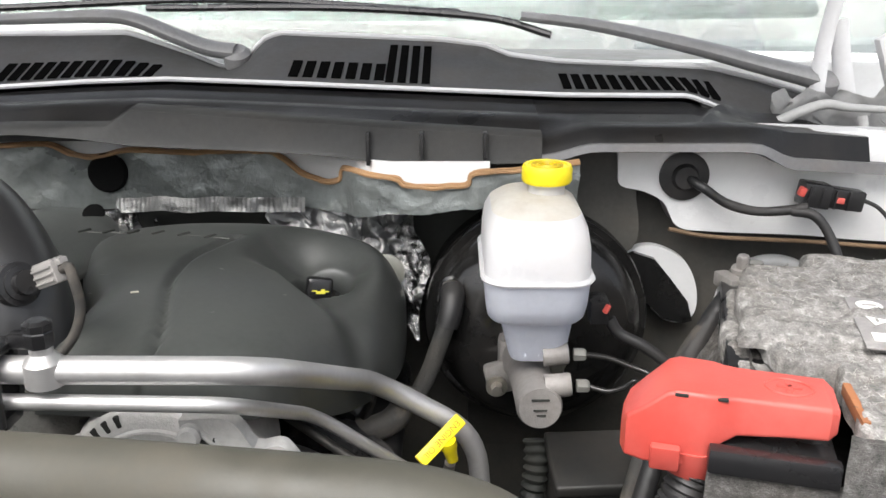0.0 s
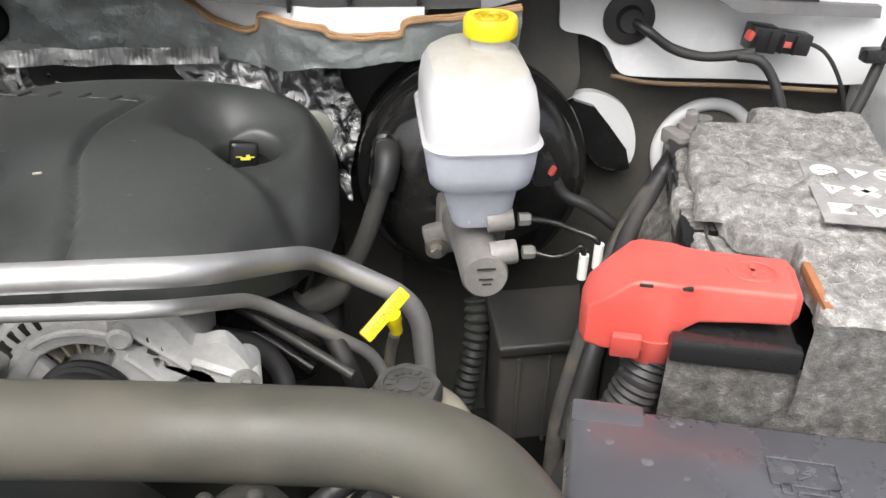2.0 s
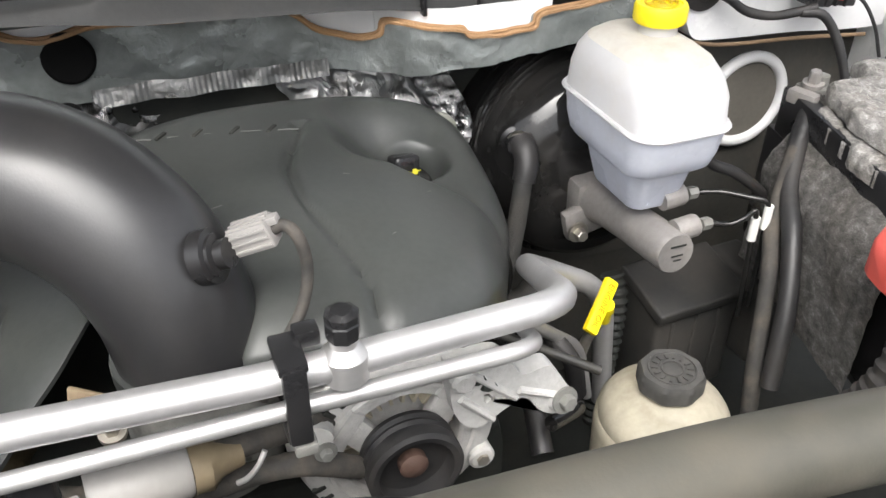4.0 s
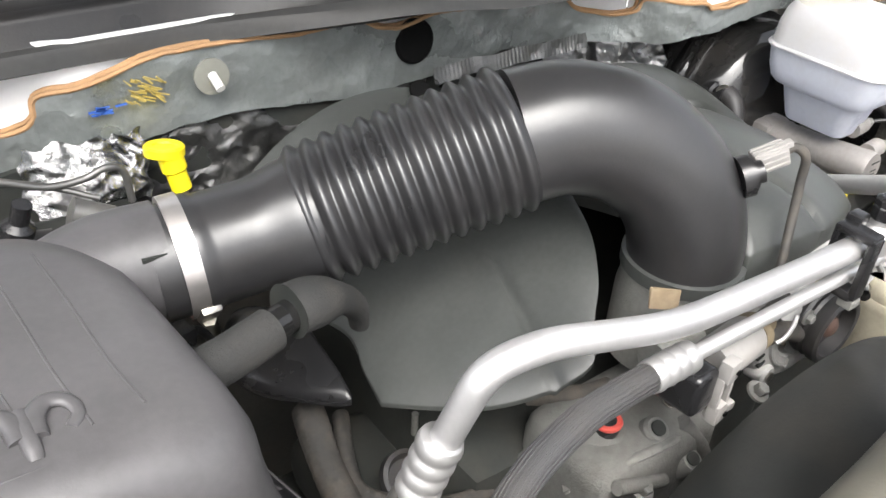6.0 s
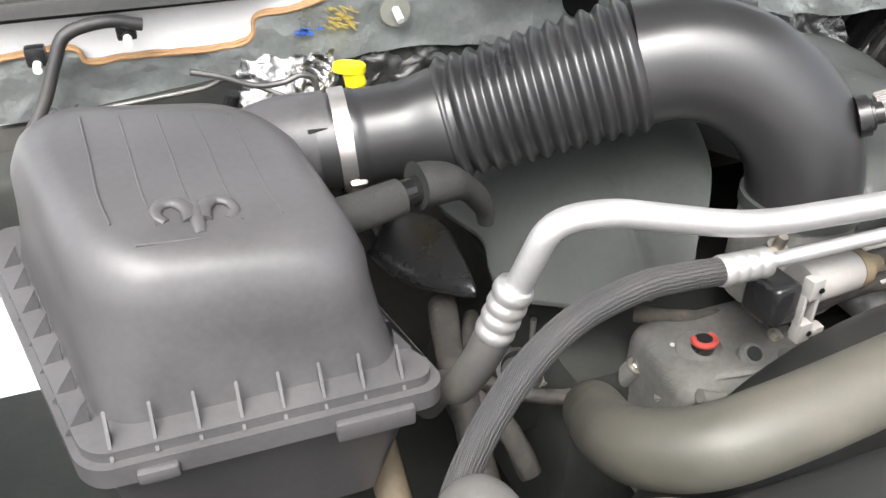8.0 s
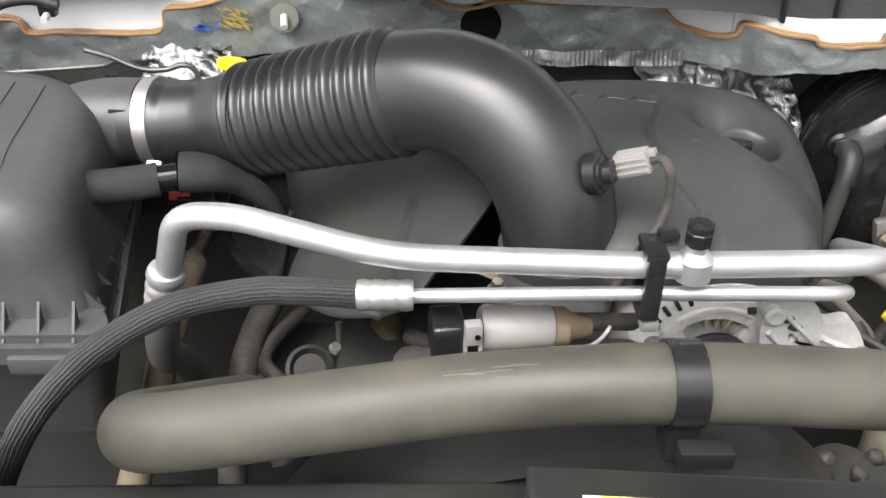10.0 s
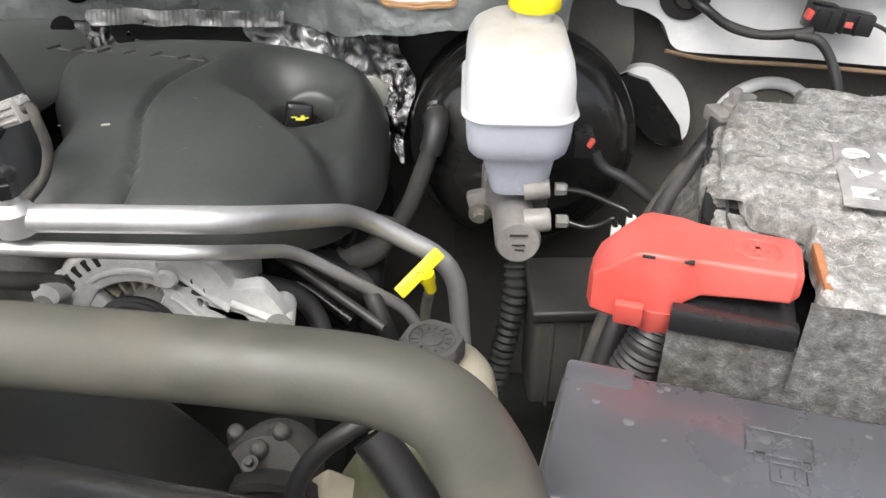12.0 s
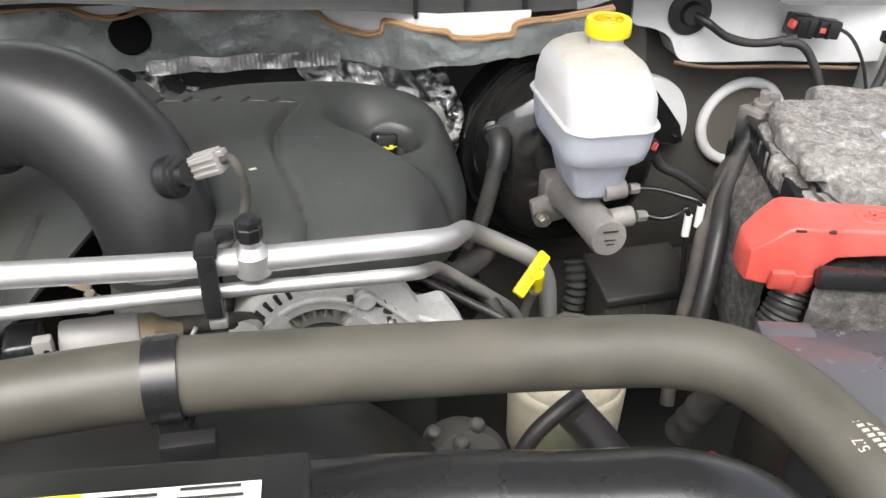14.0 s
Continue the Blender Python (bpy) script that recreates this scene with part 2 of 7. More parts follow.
def bend_path(points, sub=8):
    """A smooth line through the points (Catmull-Rom)."""
    p = [Vector(q) for q in points]
    p = [p[0] * 2 - p[1], *p, p[-1] * 2 - p[-2]]
    out = []
    for a, b, c, d in zip(p, p[1:], p[2:], p[3:]):
        for k in range(sub):
            t = k / sub
            out.append(0.5 * (2 * b + (c - a) * t + (2 * a - 5 * b + 4 * c - d) * t * t + (3 * b - a - 3 * c + d) * t ** 3))
    out.append(p[-2])
    return out


def rounded_path(points, radius, sub=6):
    """Straight lengths joined by bends of about that radius."""
    p = [Vector(q) for q in points]
    out = [p[0]]
    for a, b, c in zip(p, p[1:], p[2:]):
        u, v = (a - b), (c - b)
        r = min(radius, u.length * 0.45, v.length * 0.45)
        s, e = b + u.normalized() * r, b + v.normalized() * r
        for k in range(sub + 1):
            t = k / sub
            out.append(s * (1 - t) ** 2 + b * 2 * t * (1 - t) + e * t * t)
    out.append(p[-1])
    return out


def sweep(bm, line, r, n=16, cap=True, squash=1.0):
    """A tube along a line; r is a number, or a function of the way along (0 to 1)."""
    line = [Vector(q) for q in line]
    total = sum((b - a).length for a, b in zip(line, line[1:])) or 1
    rings, done, up = [], 0.0, None
    for i, q in enumerate(line):
        d = (line[min(i + 1, len(line) - 1)] - line[max(i - 1, 0)]).normalized()
        if up is None:
            up = d.orthogonal().normalized() if abs(d.z) > 0.9 else d.cross(Vector((0, 0, 1))).cross(d).normalized()
        up = (up - d * up.dot(d)).normalized()
        side = d.cross(up)
        done += (q - line[i - 1]).length if i else 0
        rr = r(done / total) if callable(r) else r
        rings.append([bm.verts.new(q + (up * math.sin(a) * squash + side * math.cos(a)) * rr) for a in (2 * math.pi * k / n for k in range(n))])
    for a, b in zip(rings, rings[1:]):
        for k in range(n):
            bm.faces.new((a[k], a[(k + 1) % n], b[(k + 1) % n], b[k]))
    if cap:
        bm.faces.new(rings[0][::-1])
        bm.faces.new(rings[-1])
    return bm


def tube(points, r, n=16, sub=8, **kw):
    return sweep(bmesh.new(), bend_path(points, sub), r, n, **kw)


def taped(r):
    """The radius along a taped loom: overlapping turns of tape and slight lumps."""
    return lambda s: r * (1 + 0.05 * ((s * 26) % 1.0) + 0.04 * math.sin(s * 17))


def pipe(points, r, radius, n=16, **kw):
    return sweep(bmesh.new(), rounded_path(points, radius), r, n, **kw)


def lathe(bm, profile, at, axis, n=32, lobes=0, depth=0.0):
    """Turns a profile of (radius, height) about an axis; lobes wave the outline."""
    axis = Vector(axis).normalized()
    side = axis.orthogonal().normalized() if abs(axis.z) < 0.95 else Vector((1, 0, 0))
    side = (side - axis * side.dot(axis)).normalized()
    other = axis.cross(side)
    at, rings = Vector(at), []
    for r, h in profile:
        rings.append([bm.verts.new(at + axis * h + (side * math.cos(a) + other * math.sin(a)) * r * (1 + depth * math.cos(lobes * a)))
                      for a in (2 * math.pi * k / n for k in range(n))])
    for a, b in zip(rings, rings[1:]):
        for k in range(n):
            bm.faces.new((a[k], a[(k + 1) % n], b[(k + 1) % n], b[k]))
    bm.faces.new(rings[0][::-1])
    bm.faces.new(rings[-1])
    return bm


def turned(profile, at, axis, n=32, **kw):
    return lathe(bmesh.new(), profile, at, axis, n, **kw)


def loft(bm, rings, cap=True, low=True, high=True):
    rows = [[bm.verts.new(q) for q in ring] for ring in rings]
    n = len(rows[0])
    for a, b in zip(rows, rows[1:]):
        for k in range(n):
            bm.faces.new((a[k], a[(k + 1) % n], b[(k + 1) % n], b[k]))
    if cap and low:
        bm.faces.new(rows[0][::-1])
    if cap and high:
        bm.faces.new(rows[-1])
    return bm


def rrect(cx, cy, z, w, d, r, turn=0.0, n=6):
    """A rounded rectangle lying flat."""
    r = min(r, w / 2 - 1e-4, d / 2 - 1e-4)
    out = []
    for sx, sy, a0 in ((1, 1, 0), (-1, 1, 90), (-1, -1, 180), (1, -1, 270)):
        for k in range(n + 1):
            a = radians(a0 + 90 * k / n)
            out.append(Vector((sx * (w / 2 - r) + r * math.cos(a), sy * (d / 2 - r) + r * math.sin(a), 0)))
    m = Matrix.Rotation(radians(turn), 3, "Z")
    return [m @ q + Vector((cx, cy, z)) for q in out]


def box(bm, at, size, bevel=0.002, turn=(0, 0, 0), seg=2):
    """A box with softened edges about its middle."""
    made = bmesh.ops.create_cube(bm, size=1)
    m = Matrix.Translation(at) @ Euler([radians(a) for a in turn]).to_matrix().to_4x4() @ Matrix.Diagonal((*size, 1))
    bmesh.ops.transform(bm, matrix=m, verts=made["verts"])
    if bevel:
        edges = {e for v in made["verts"] for e in v.link_edges}
        bmesh.ops.bevel(bm, geom=list(edges), offset=bevel, segments=seg, profile=0.6, affect="EDGES")
    return bm


def block(at, size, bevel=0.002, turn=(0, 0, 0), seg=2):
    return box(bmesh.new(), at, size, bevel, turn, seg)


def wall_sheet(outline, y0, y1):
    """An outline of (x, z) thickened from y0 to y1."""
    return loft(bmesh.new(), [[Vector((x, y0, z)) for x, z in outline], [Vector((x, y1, z)) for x, z in outline]])


def frill(bm, amount, scale, seed=0.0):
    """Uneven surface: moves every vertex along its normal."""
    bm.normal_update()
    for v in bm.verts:
        v.co += v.normal * amount * noise.fractal(v.co * scale + Vector((seed, 0, 0)), 0.8, 2.0, 4)
    return bm


def dome(outline, middle, top, power=3.0, steps=14, extra=None, skirt=0.0, sub=5):
    """A moulded cover: outline points (x, y, z) and a raised middle; extra(x, y) adds relief."""
    ring = bend_path([*outline, outline[0]], sub)[:-1]
    c = Vector((*middle, 0))
    bm, rows = bmesh.new(), []
    if skirt:
        rows.append([bm.verts.new(q - Vector((0, 0, skirt))) for q in ring])
    for k in range(steps):
        s = 1 - k / steps
        row = []
        for q in ring:
            x, y = c.x + (q.x - c.x) * s, c.y + (q.y - c.y) * s
            z = q.z + (top - q.z) * (1 - s ** power)
            row.append(bm.verts.new((x, y, z + (extra(x, y, s) if extra else 0))))
        rows.append(row)
    n = len(ring)
    for a, b in zip(rows, rows[1:]):
        for k in range(n):
            bm.faces.new((a[k], a[(k + 1) % n], b[(k + 1) % n], b[k]))
    bm.faces.new(rows[-1])
    return bm


def bolt(name, at, axis, r, h, parent, mat=steel):
    """A hexagon head on a washer."""
    bm = lathe(bmesh.new(), [(r * 1.7, 0), (r * 1.7, h * 0.25)], at, axis, 20)
    lathe(bm, [(r, h * 0.2), (r, h * 0.9), (r * 0.85, h)], at, axis, 6)
    return part(name, bm, mat, parent, angle=25)


def bars(bm, at, u, v, rows, thick=0.0004):
    """Rows of short strokes that stand for small print; rows of (along, up, length, height)."""
    at, u, v = Vector(at), Vector(u).normalized(), Vector(v).normalized()
    w = u.cross(v)
    for a, b, ln, ht in rows:
        made = bmesh.ops.create_cube(bm, size=1)
        m = Matrix((u, v, w)).transposed().to_4x4()
        bmesh.ops.transform(bm, matrix=Matrix.Translation(at + u * a + v * b) @ m @ Matrix.Diagonal((ln, ht, thick, 1)), verts=made["verts"])
    return bm


# ---- setting: ground, body panels, cowl ----
concrete = material("concrete", (0.42, 0.41, 0.39), 0.9, bump=0.4, bump_scale=60, scale=3)
siding_paint = material("siding_paint", (0.80, 0.84, 0.82), 0.5, var=0.05)

single("ground", block((0, 0, -0.05), (400, 400, 0.1), 0), concrete, (0, 0, 0), "pale concrete yard under the pickup", "ground", kind="structure")
# Added dark closing sheets: without them bright ground shows through the gaps.
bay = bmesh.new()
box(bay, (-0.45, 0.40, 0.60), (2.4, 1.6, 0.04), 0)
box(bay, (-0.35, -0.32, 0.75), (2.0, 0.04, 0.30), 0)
single("floor", bay, dark_void, (-0.2, 0.55, 0.6), "added dark sheets closing the bottom and front of the engine bay", "floor", kind="structure")

# firewall: a painted sheet behind, with a grey film-faced pad in front of it
FW = 0.985


def wall_y(x):
    """The pad's face: it steps towards the engine beside the brake booster."""
    t = min(1, max(0, (x + 0.17) / 0.12))
    far = 0.966 + 0.024 * min(1, max(0, (-0.70 - x) / 0.04))
    return far + (0.876 - far) * t * t * (3 - 2 * t)


def step(v, a, b):
    t = min(1, max(0, (v - a) / (b - a)))
    return t * t * (3 - 2 * t)


def wavy(points, sub=6):
    return [(q.x, q.z) for q in bend_path([(x, 0, z) for x, z in points], sub)]


def draped(outline_low, outline_high, thick, shift=0.0, rows=10):
    """A sheet on the firewall between two (x, z) lines of equal length."""
    bm, grid = bmesh.new(), []
    for (xa, za), (xb, zb) in zip(outline_low, outline_high):
        grid.append([bm.verts.new((xa + (xb - xa) * k / rows, wall_y(xa + (xb - xa) * k / rows) + shift, za + (zb - za) * k / rows)) for k in range(rows + 1)])
    for a, b in zip(grid, grid[1:]):
        for k in range(rows):
            bm.faces.new((a[k], b[k], b[k + 1], a[k + 1]))
    bmesh.ops.recalc_face_normals(bm, faces=bm.faces)
    bm.normal_update()
    if sum(f.normal.y for f in bm.faces) > 0:
        bmesh.ops.reverse_faces(bm, faces=bm.faces)
    bmesh.ops.solidify(bm, geom=bm.faces[:], thickness=thick)
    return bm


fw = thing("wall_firewall", (0, FW, 1.0), "pale grey painted firewall panel behind the engine", "firewall", kind="structure")
xs = [-1.05 + 0.02 * k for k in range(62)]
part("sheet", draped([(x, 1.0 if x < -0.74 else 1.142) for x in xs if x < -0.1], [(x, 1.236 if x < -0.2 else 1.222) for x in xs if x < -0.1], 0.004, 0.014), white_paint, fw)
part("step_sheet", draped([(x, 1.175) for x in xs if -0.13 < x < 0.06], [(x, 1.214) for x in xs if -0.13 < x < 0.06], 0.003, 0.012), white_paint, fw)

pad_top = [(-0.98, 1.176), (-0.90, 1.181), (-0.884, 1.165), (-0.843, 1.166), (-0.777, 1.164), (-0.742, 1.166), (-0.729, 1.176), (-0.722, 1.196), (-0.677, 1.205), (-0.634, 1.216), (-0.568, 1.217), (-0.50, 1.212), (-0.475, 1.214), (-0.44, 1.214), (-0.415, 1.203), (-0.39, 1.200), (-0.35, 1.208), (-0.29, 1.205),
           (-0.205, 1.207), (-0.178, 1.198), (-0.158, 1.182), (-0.13, 1.178), (-0.11, 1.185), (-0.104, 1.199), (-0.075, 1.199), (-0.046, 1.197), (-0.036, 1.190), (-0.006, 1.188), (0.026, 1.191), (0.034, 1.202),
           (0.08, 1.206), (0.14, 1.214)]
top_line = wavy(pad_top)
low_line = [(x, 1.146 + 0.006 * math.sin(x * 19) + (0.018 * min(1, max(0, (x + 0.16) / 0.1))) - 0.030 * min(1, max(0, (-0.70 - x) / 0.05))) for x, z in top_line]
pad = thing("firewall_insulation", (-0.3, 0.96, 1.15), "grey film-faced insulation pad on the firewall with a brown cut edge", "insulation")
part("pad", frill(draped(low_line, top_line, 0.012), 0.0035, 26), pad_film, pad, angle=60)
for k in range(2):
    part("cut_edge", sweep(bmesh.new(), [(x, wall_y(x) - 0.001 + 0.006 * k, z + 0.0015 + 0.001 * k + 0.0015 * noise.noise(Vector((x * 60, k, 0)))) for x, z in top_line], 0.0022, 6), fibre_edge, pad, "brown fibre cut edge")
HOLE = (-0.377, 0.968, 1.184)
part("end_flap", frill(wall_sheet(wavy([(0.055, 1.12), (0.052, 1.18), (0.075, 1.204), (0.137, 1.213), (0.18, 1.222), (0.212, 1.222), (0.214, 1.17), (0.215, 1.10), (0.13, 1.08)], 5), 0.950, 0.972), 0.001, 40), dash_pad, pad, "dark fibre end of the pad")
# Holes are solid discs: the shade inside them is put into the black.
hole_shade = material("black_hole_shade", (0.006, 0.006, 0.006), 1.0, spec=0.05)
hole = turned([(0.0225, 0), (0.0225, 0.004), (0.020, 0.006)], HOLE, (0, -1, 0.1), 32)
part("opening", hole, hole_shade, pad, "dark oval opening")
part("opening", turned([(0.012, 0), (0.012, 0.003), (0.010, 0.004)], (-0.387, 0.938, 1.143), (0.1, -0.75, 0.75), 28), hole_shade, pad, "dark hole in the foil")
marks = material("chalk_marks", (0.03, 0.1, 0.4), 0.6)


def smear(name, at, w, h, count, mat, label, seed, slant=0.0):
    """Thin broken streaks of paint dragged over the film."""
    r, bm = random.Random(seed), bmesh.new()
    for k in range(count):
        x, z = at[0] + r.uniform(-w, w) / 2, at[2] + r.uniform(-h, h) / 2
        box(bm, (x, at[1], z), (r.uniform(0.3, 0.8) * w * 0.5, 0.0012, r.uniform(0.0006, 0.0018)), 0, (0, slant + r.uniform(-14, 14), 0))
    return part(name, bm, mat, pad, label)


smear("blue_mark", (-0.677, 0.9615, 1.182), 0.026, 0.006, 14, marks, "smear of blue marking", 4, 6)
rust_wash = material("yellow_stain", (0.36, 0.27, 0.06), 0.6, dust=(0.2, 0.2, 0.18), dust_amount=0.6, dust_scale=60)
smear("stain", (-0.645, 0.9615, 1.192), 0.030, 0.020, 34, rust_wash, "yellow sealant stain", 8, 35)


def crinkle(x0, x1, z0, z1, y, nx, nz, amp, seed, lean=0.0):
    """A crumpled sheet of foil: uneven facets with sharp folds."""
    bm = bmesh.new()
    nx, nz = nx * 3, nz * 3
    r = random.Random(int(seed * 100))
    grid = []
    for i in range(nx + 1):
        col = []
        for j in range(nz + 1):
            u, v = (i + r.uniform(-0.3, 0.3)) / nx, (j + r.uniform(-0.3, 0.3)) / nz
            x = x0 + (x1 - x0) * (u + 0.16 * noise.noise(Vector((v * 3.5, seed, u))))
            z = z0 + (z1 - z0) * (v + 0.22 * noise.noise(Vector(((x1 - x0) * u * 45, seed * 2, v))))
            q = Vector((x * 16 + seed, z * 20, seed))
            skew = Vector((q.x * 1.7 + q.y * 0.9, q.y * 1.4 - q.x * 0.5, seed))
            dy = amp * (0.8 * noise.fractal(q, 0.8, 2.1, 3) + 0.7 * abs(noise.noise(skew)) + 0.35 * abs(noise.noise(skew * 2.6))) + amp * r.uniform(-0.03, 0.03)
            col.append(bm.verts.new((x, y + dy + lean * (z - z0), z)))
        grid.append(col)
    for i in range(nx):
        for j in range(nz):
            a, b, c, d = grid[i][j], grid[i + 1][j], grid[i + 1][j + 1], grid[i][j + 1]
            if r.random() < 0.5:
                bm.faces.new((a, b, c))
                bm.faces.new((a, c, d))
            else:
                bm.faces.new((a, b, d))
                bm.faces.new((b, c, d))
    bmesh.ops.solidify(bm, geom=bm.faces[:], thickness=0.0012)
    return bm


hs = thing("heat_shield", (-0.3, 0.955, 1.1), "crumpled silver foil heat shield below the firewall pad", "heat shield")
part("backing", wall_sheet([(-0.90, 1.0), (-0.90, 1.125), (-0.70, 1.145), (-0.10, 1.164), (0.06, 1.164), (0.06, 1.0)], 0.975, 0.982), dark_void, hs, "dark fibre backing")
part("foil_sheet", crinkle(-0.750, -0.655, 1.105, 1.158, 0.942, 18, 10, 0.014, 3.1, 0.35), foil, hs, angle=50)
part("foil_sheet", crinkle(-0.43, -0.355, 1.10, 1.158, 0.950, 14, 9, 0.010, 7.7, 0.35), ribbed_foil, hs, angle=50)
part("foil_sheet", crinkle(-0.66, -0.30, 1.06, 1.150, 0.962, 44, 12, 0.012, 6.4, 0.15), ribbed_foil, hs, angle=50)
part("foil_sheet", crinkle(-0.20, -0.05, 1.088, 1.156, 0.945, 22, 11, 0.014, 2.3, 0.35), foil, hs, angle=50)
part("foil_sheet", crinkle(-0.135, -0.022, 1.02, 1.168, 0.896, 17, 20, 0.020, 5.2, 0.38), foil, hs, angle=50)
band = bmesh.new()
cols_ = []
for k in range(420):
    x = -0.365 + 0.212 * k / 419
    ripple = 0.0005 * math.sin(k * 0.62) * (0.4 + noise.noise(Vector((x * 25, 8, 0)))) + 0.0025 * noise.noise(Vector((x * 40, 0, 3)))
    cols_.append([band.verts.new((x, 0.944 + ripple + 0.35 * d + 0.002 * noise.noise(Vector((x * 60, d * 90, 1))), 1.1445 + d + 0.002 * noise.noise(Vector((x * 30, 5, 0))))) for d in (0, 0.003, 0.007, 0.011, 0.0155)])
for a, b in zip(cols_, cols_[1:]):
    for k in range(4):
        band.faces.new((a[k], b[k], b[k + 1], a[k + 1]))
bmesh.ops.solidify(band, geom=band.faces[:], thickness=0.001)
part("foil_band", band, ribbed_foil, hs, "ribbed dull foil band", angle=60)
part("foil_disc", turned([(0.020, 0), (0.020, 0.003), (0.017, 0.005)], (-0.060, 0.902, 1.089), (0, -1, 0.1), 28), clear_disc, hs, "round pale grey patch")
lower = thing("wall_bulkhead", (-0.2, 0.97, 0.8), "dark lower bulkhead behind the engine", "bulkhead", kind="structure")
part("sheet", block((-0.25, 1.005, 0.86), (1.5, 0.02, 0.5), 0.003), dash_pad, lower)

# painted panel on the driver's side with its insulation ledge
rp = thing("wall_dash_panel", (0.35, 0.96, 1.1), "white painted dash panel with rounded openings beside the brake booster", "panel", kind="structure")
outline = wavy([(0.190, 1.225), (0.192, 1.195), (0.196, 1.175), (0.222, 1.168), (0.245, 1.155), (0.262, 1.128), (0.30, 1.122), (0.40, 1.118), (0.47, 1.112),
                (0.54, 1.11), (0.60, 1.12), (0.60, 1.215), (0.40, 1.235), (0.25, 1.235)], 5)
part("upper_skin", wall_sheet(outline, 0.945, 0.985), white_paint, rp)
part("lower_skin", frill(block((0.34, 1.0, 1.02), (0.62, 0.02, 0.40), 0.003), 0.001, 12), dash_pad, rp, "dark dusty sound pad below the white skin")
rust_fibre = material("dark_fibre", (0.19, 0.125, 0.075), 0.85, bump=0.5, bump_scale=500)
ledge = bmesh.new()
sweep(ledge, bend_path([(0.25, 0.935, 1.128), (0.30, 0.935, 1.119), (0.40, 0.935, 1.114), (0.50, 0.93, 1.108)]), 0.0024, 8)
part("ledge", ledge, rust_fibre, rp, "layered brown fibre ledge")
oval = wavy([(0.212, 1.090), (0.230, 1.098), (0.252, 1.096), (0.280, 1.080), (0.296, 1.048), (0.297, 1.016), (0.281, 1.003), (0.262, 1.006), (0.246, 1.020)], 5)
part("opening_rim", wall_sheet(oval, 0.966, 0.978), white_paint, rp, "white painted recess")
plate_line = [(0.205, 1.086), (0.219, 1.093), (0.243, 1.085), (0.264, 1.060), (0.285, 1.033), (0.292, 1.009), (0.282, 1.006), (0.257, 1.012), (0.235, 1.034)]
part("cover_plate", wall_sheet(plate_line, 0.956, 0.964), gloss_black, rp, "black angular cover plate")
bolt("bolt", (0.281, 0.956, 1.018), (0, -1, 0), 0.0035, 0.005, rp, gloss_black)
ring = bmesh.new()
sweep(ring, [(0.388 + 0.057 * math.cos(a), 0.984, 1.018 + 0.057 * math.sin(a)) for a in (2 * math.pi * i / 48 for i in range(49))], 0.0075, 10, cap=False)
part("ring", ring, white_paint, rp, "white painted raised ring")
disc_brown = material("dusty_brown_disc", (0.115, 0.105, 0.090), 0.8, var=0.2, bump=0.2, bump_scale=200)
part("disc", turned([(0.053, 0), (0.053, 0.006)], (0.388, 0.990, 1.018), (0, -1, 0), 36), disc_brown, rp, "dusty brown blanking disc")

hood = thing("ceiling_hood", (0, 0.5, 1.7), "raised hood standing over the engine bay", "hood", kind="structure")
hood_felt = material("hood_felt", (0.05, 0.05, 0.05), 0.9, bump=0.5, bump_scale=200)
H0, H1 = Vector((-0.27, 1.16, 1.50)), Vector((-0.27, 0.24, 2.40))
hm = bmesh.new()
box(hm, (H0 + H1) / 2, (1.58, (H1 - H0).length, 0.03), 0.01, (math.degrees(math.atan2(H1.z - H0.z, H1.y - H0.y)), 0, 0))
part("skin", hm, hood_felt, hood)

# black cowl tray and grille below the windshield
tray_plastic = material("tray_plastic", (0.011, 0.011, 0.0115), 0.36, dust=DUST, dust_amount=0.05, spec=0.3, bump=0.1, bump_scale=500)
step_plastic = material("step_plastic", (0.034, 0.0345, 0.034), 0.55, dust=DUST, dust_amount=0.06, spec=0.25, bump=0.08, bump_scale=500)
grille_plastic = material("grille_plastic", (0.125, 0.126, 0.13), 0.5, dust=DUST, dust_amount=0.25, bump=0.1, bump_scale=600)
wiper_grey = material("wiper_grey", (0.22, 0.22, 0.225), 0.42, dust=DUST, dust_amount=0.2)
slot_shade_black = material("slot_shade_black", (0.004, 0.004, 0.004), 1.0, spec=0.0)
ct = thing("trim_cowl_tray", (0, 0.93, 1.23), "black moulded plastic cowl tray along the firewall", "cowl tray", kind="structure")


def along(x, table):
    """Straight lines through a table of (x, value)."""
    for (a, va), (b, vb) in zip(table, table[1:]):
        if x <= b:
            return va + (vb - va) * max(0, (x - a) / (b - a))
    return table[-1][1]


LIP = [(-1.1, 1.262), (-0.519, 1.270), (-0.418, 1.276), (-0.318, 1.279), (-0.187, 1.274), (0.0, 1.266), (0.142, 1.260), (0.285, 1.259), (0.33, 1.242), (0.364, 1.231), (0.411, 1.227), (0.45, 1.215), (0.56, 1.19)]
LOW = [(-1.1, 1.245), (-0.44, 1.241), (-0.36, 1.235), (-0.33, 1.229), (-0.19, 1.223), (-0.12, 1.219), (-0.046, 1.208), (0.104, 1.211)]
HIGH = [(-1.1, 1.249), (-0.345, 1.249), (-0.325, 1.268), (-0.07, 1.250), (0.104, 1.239)]


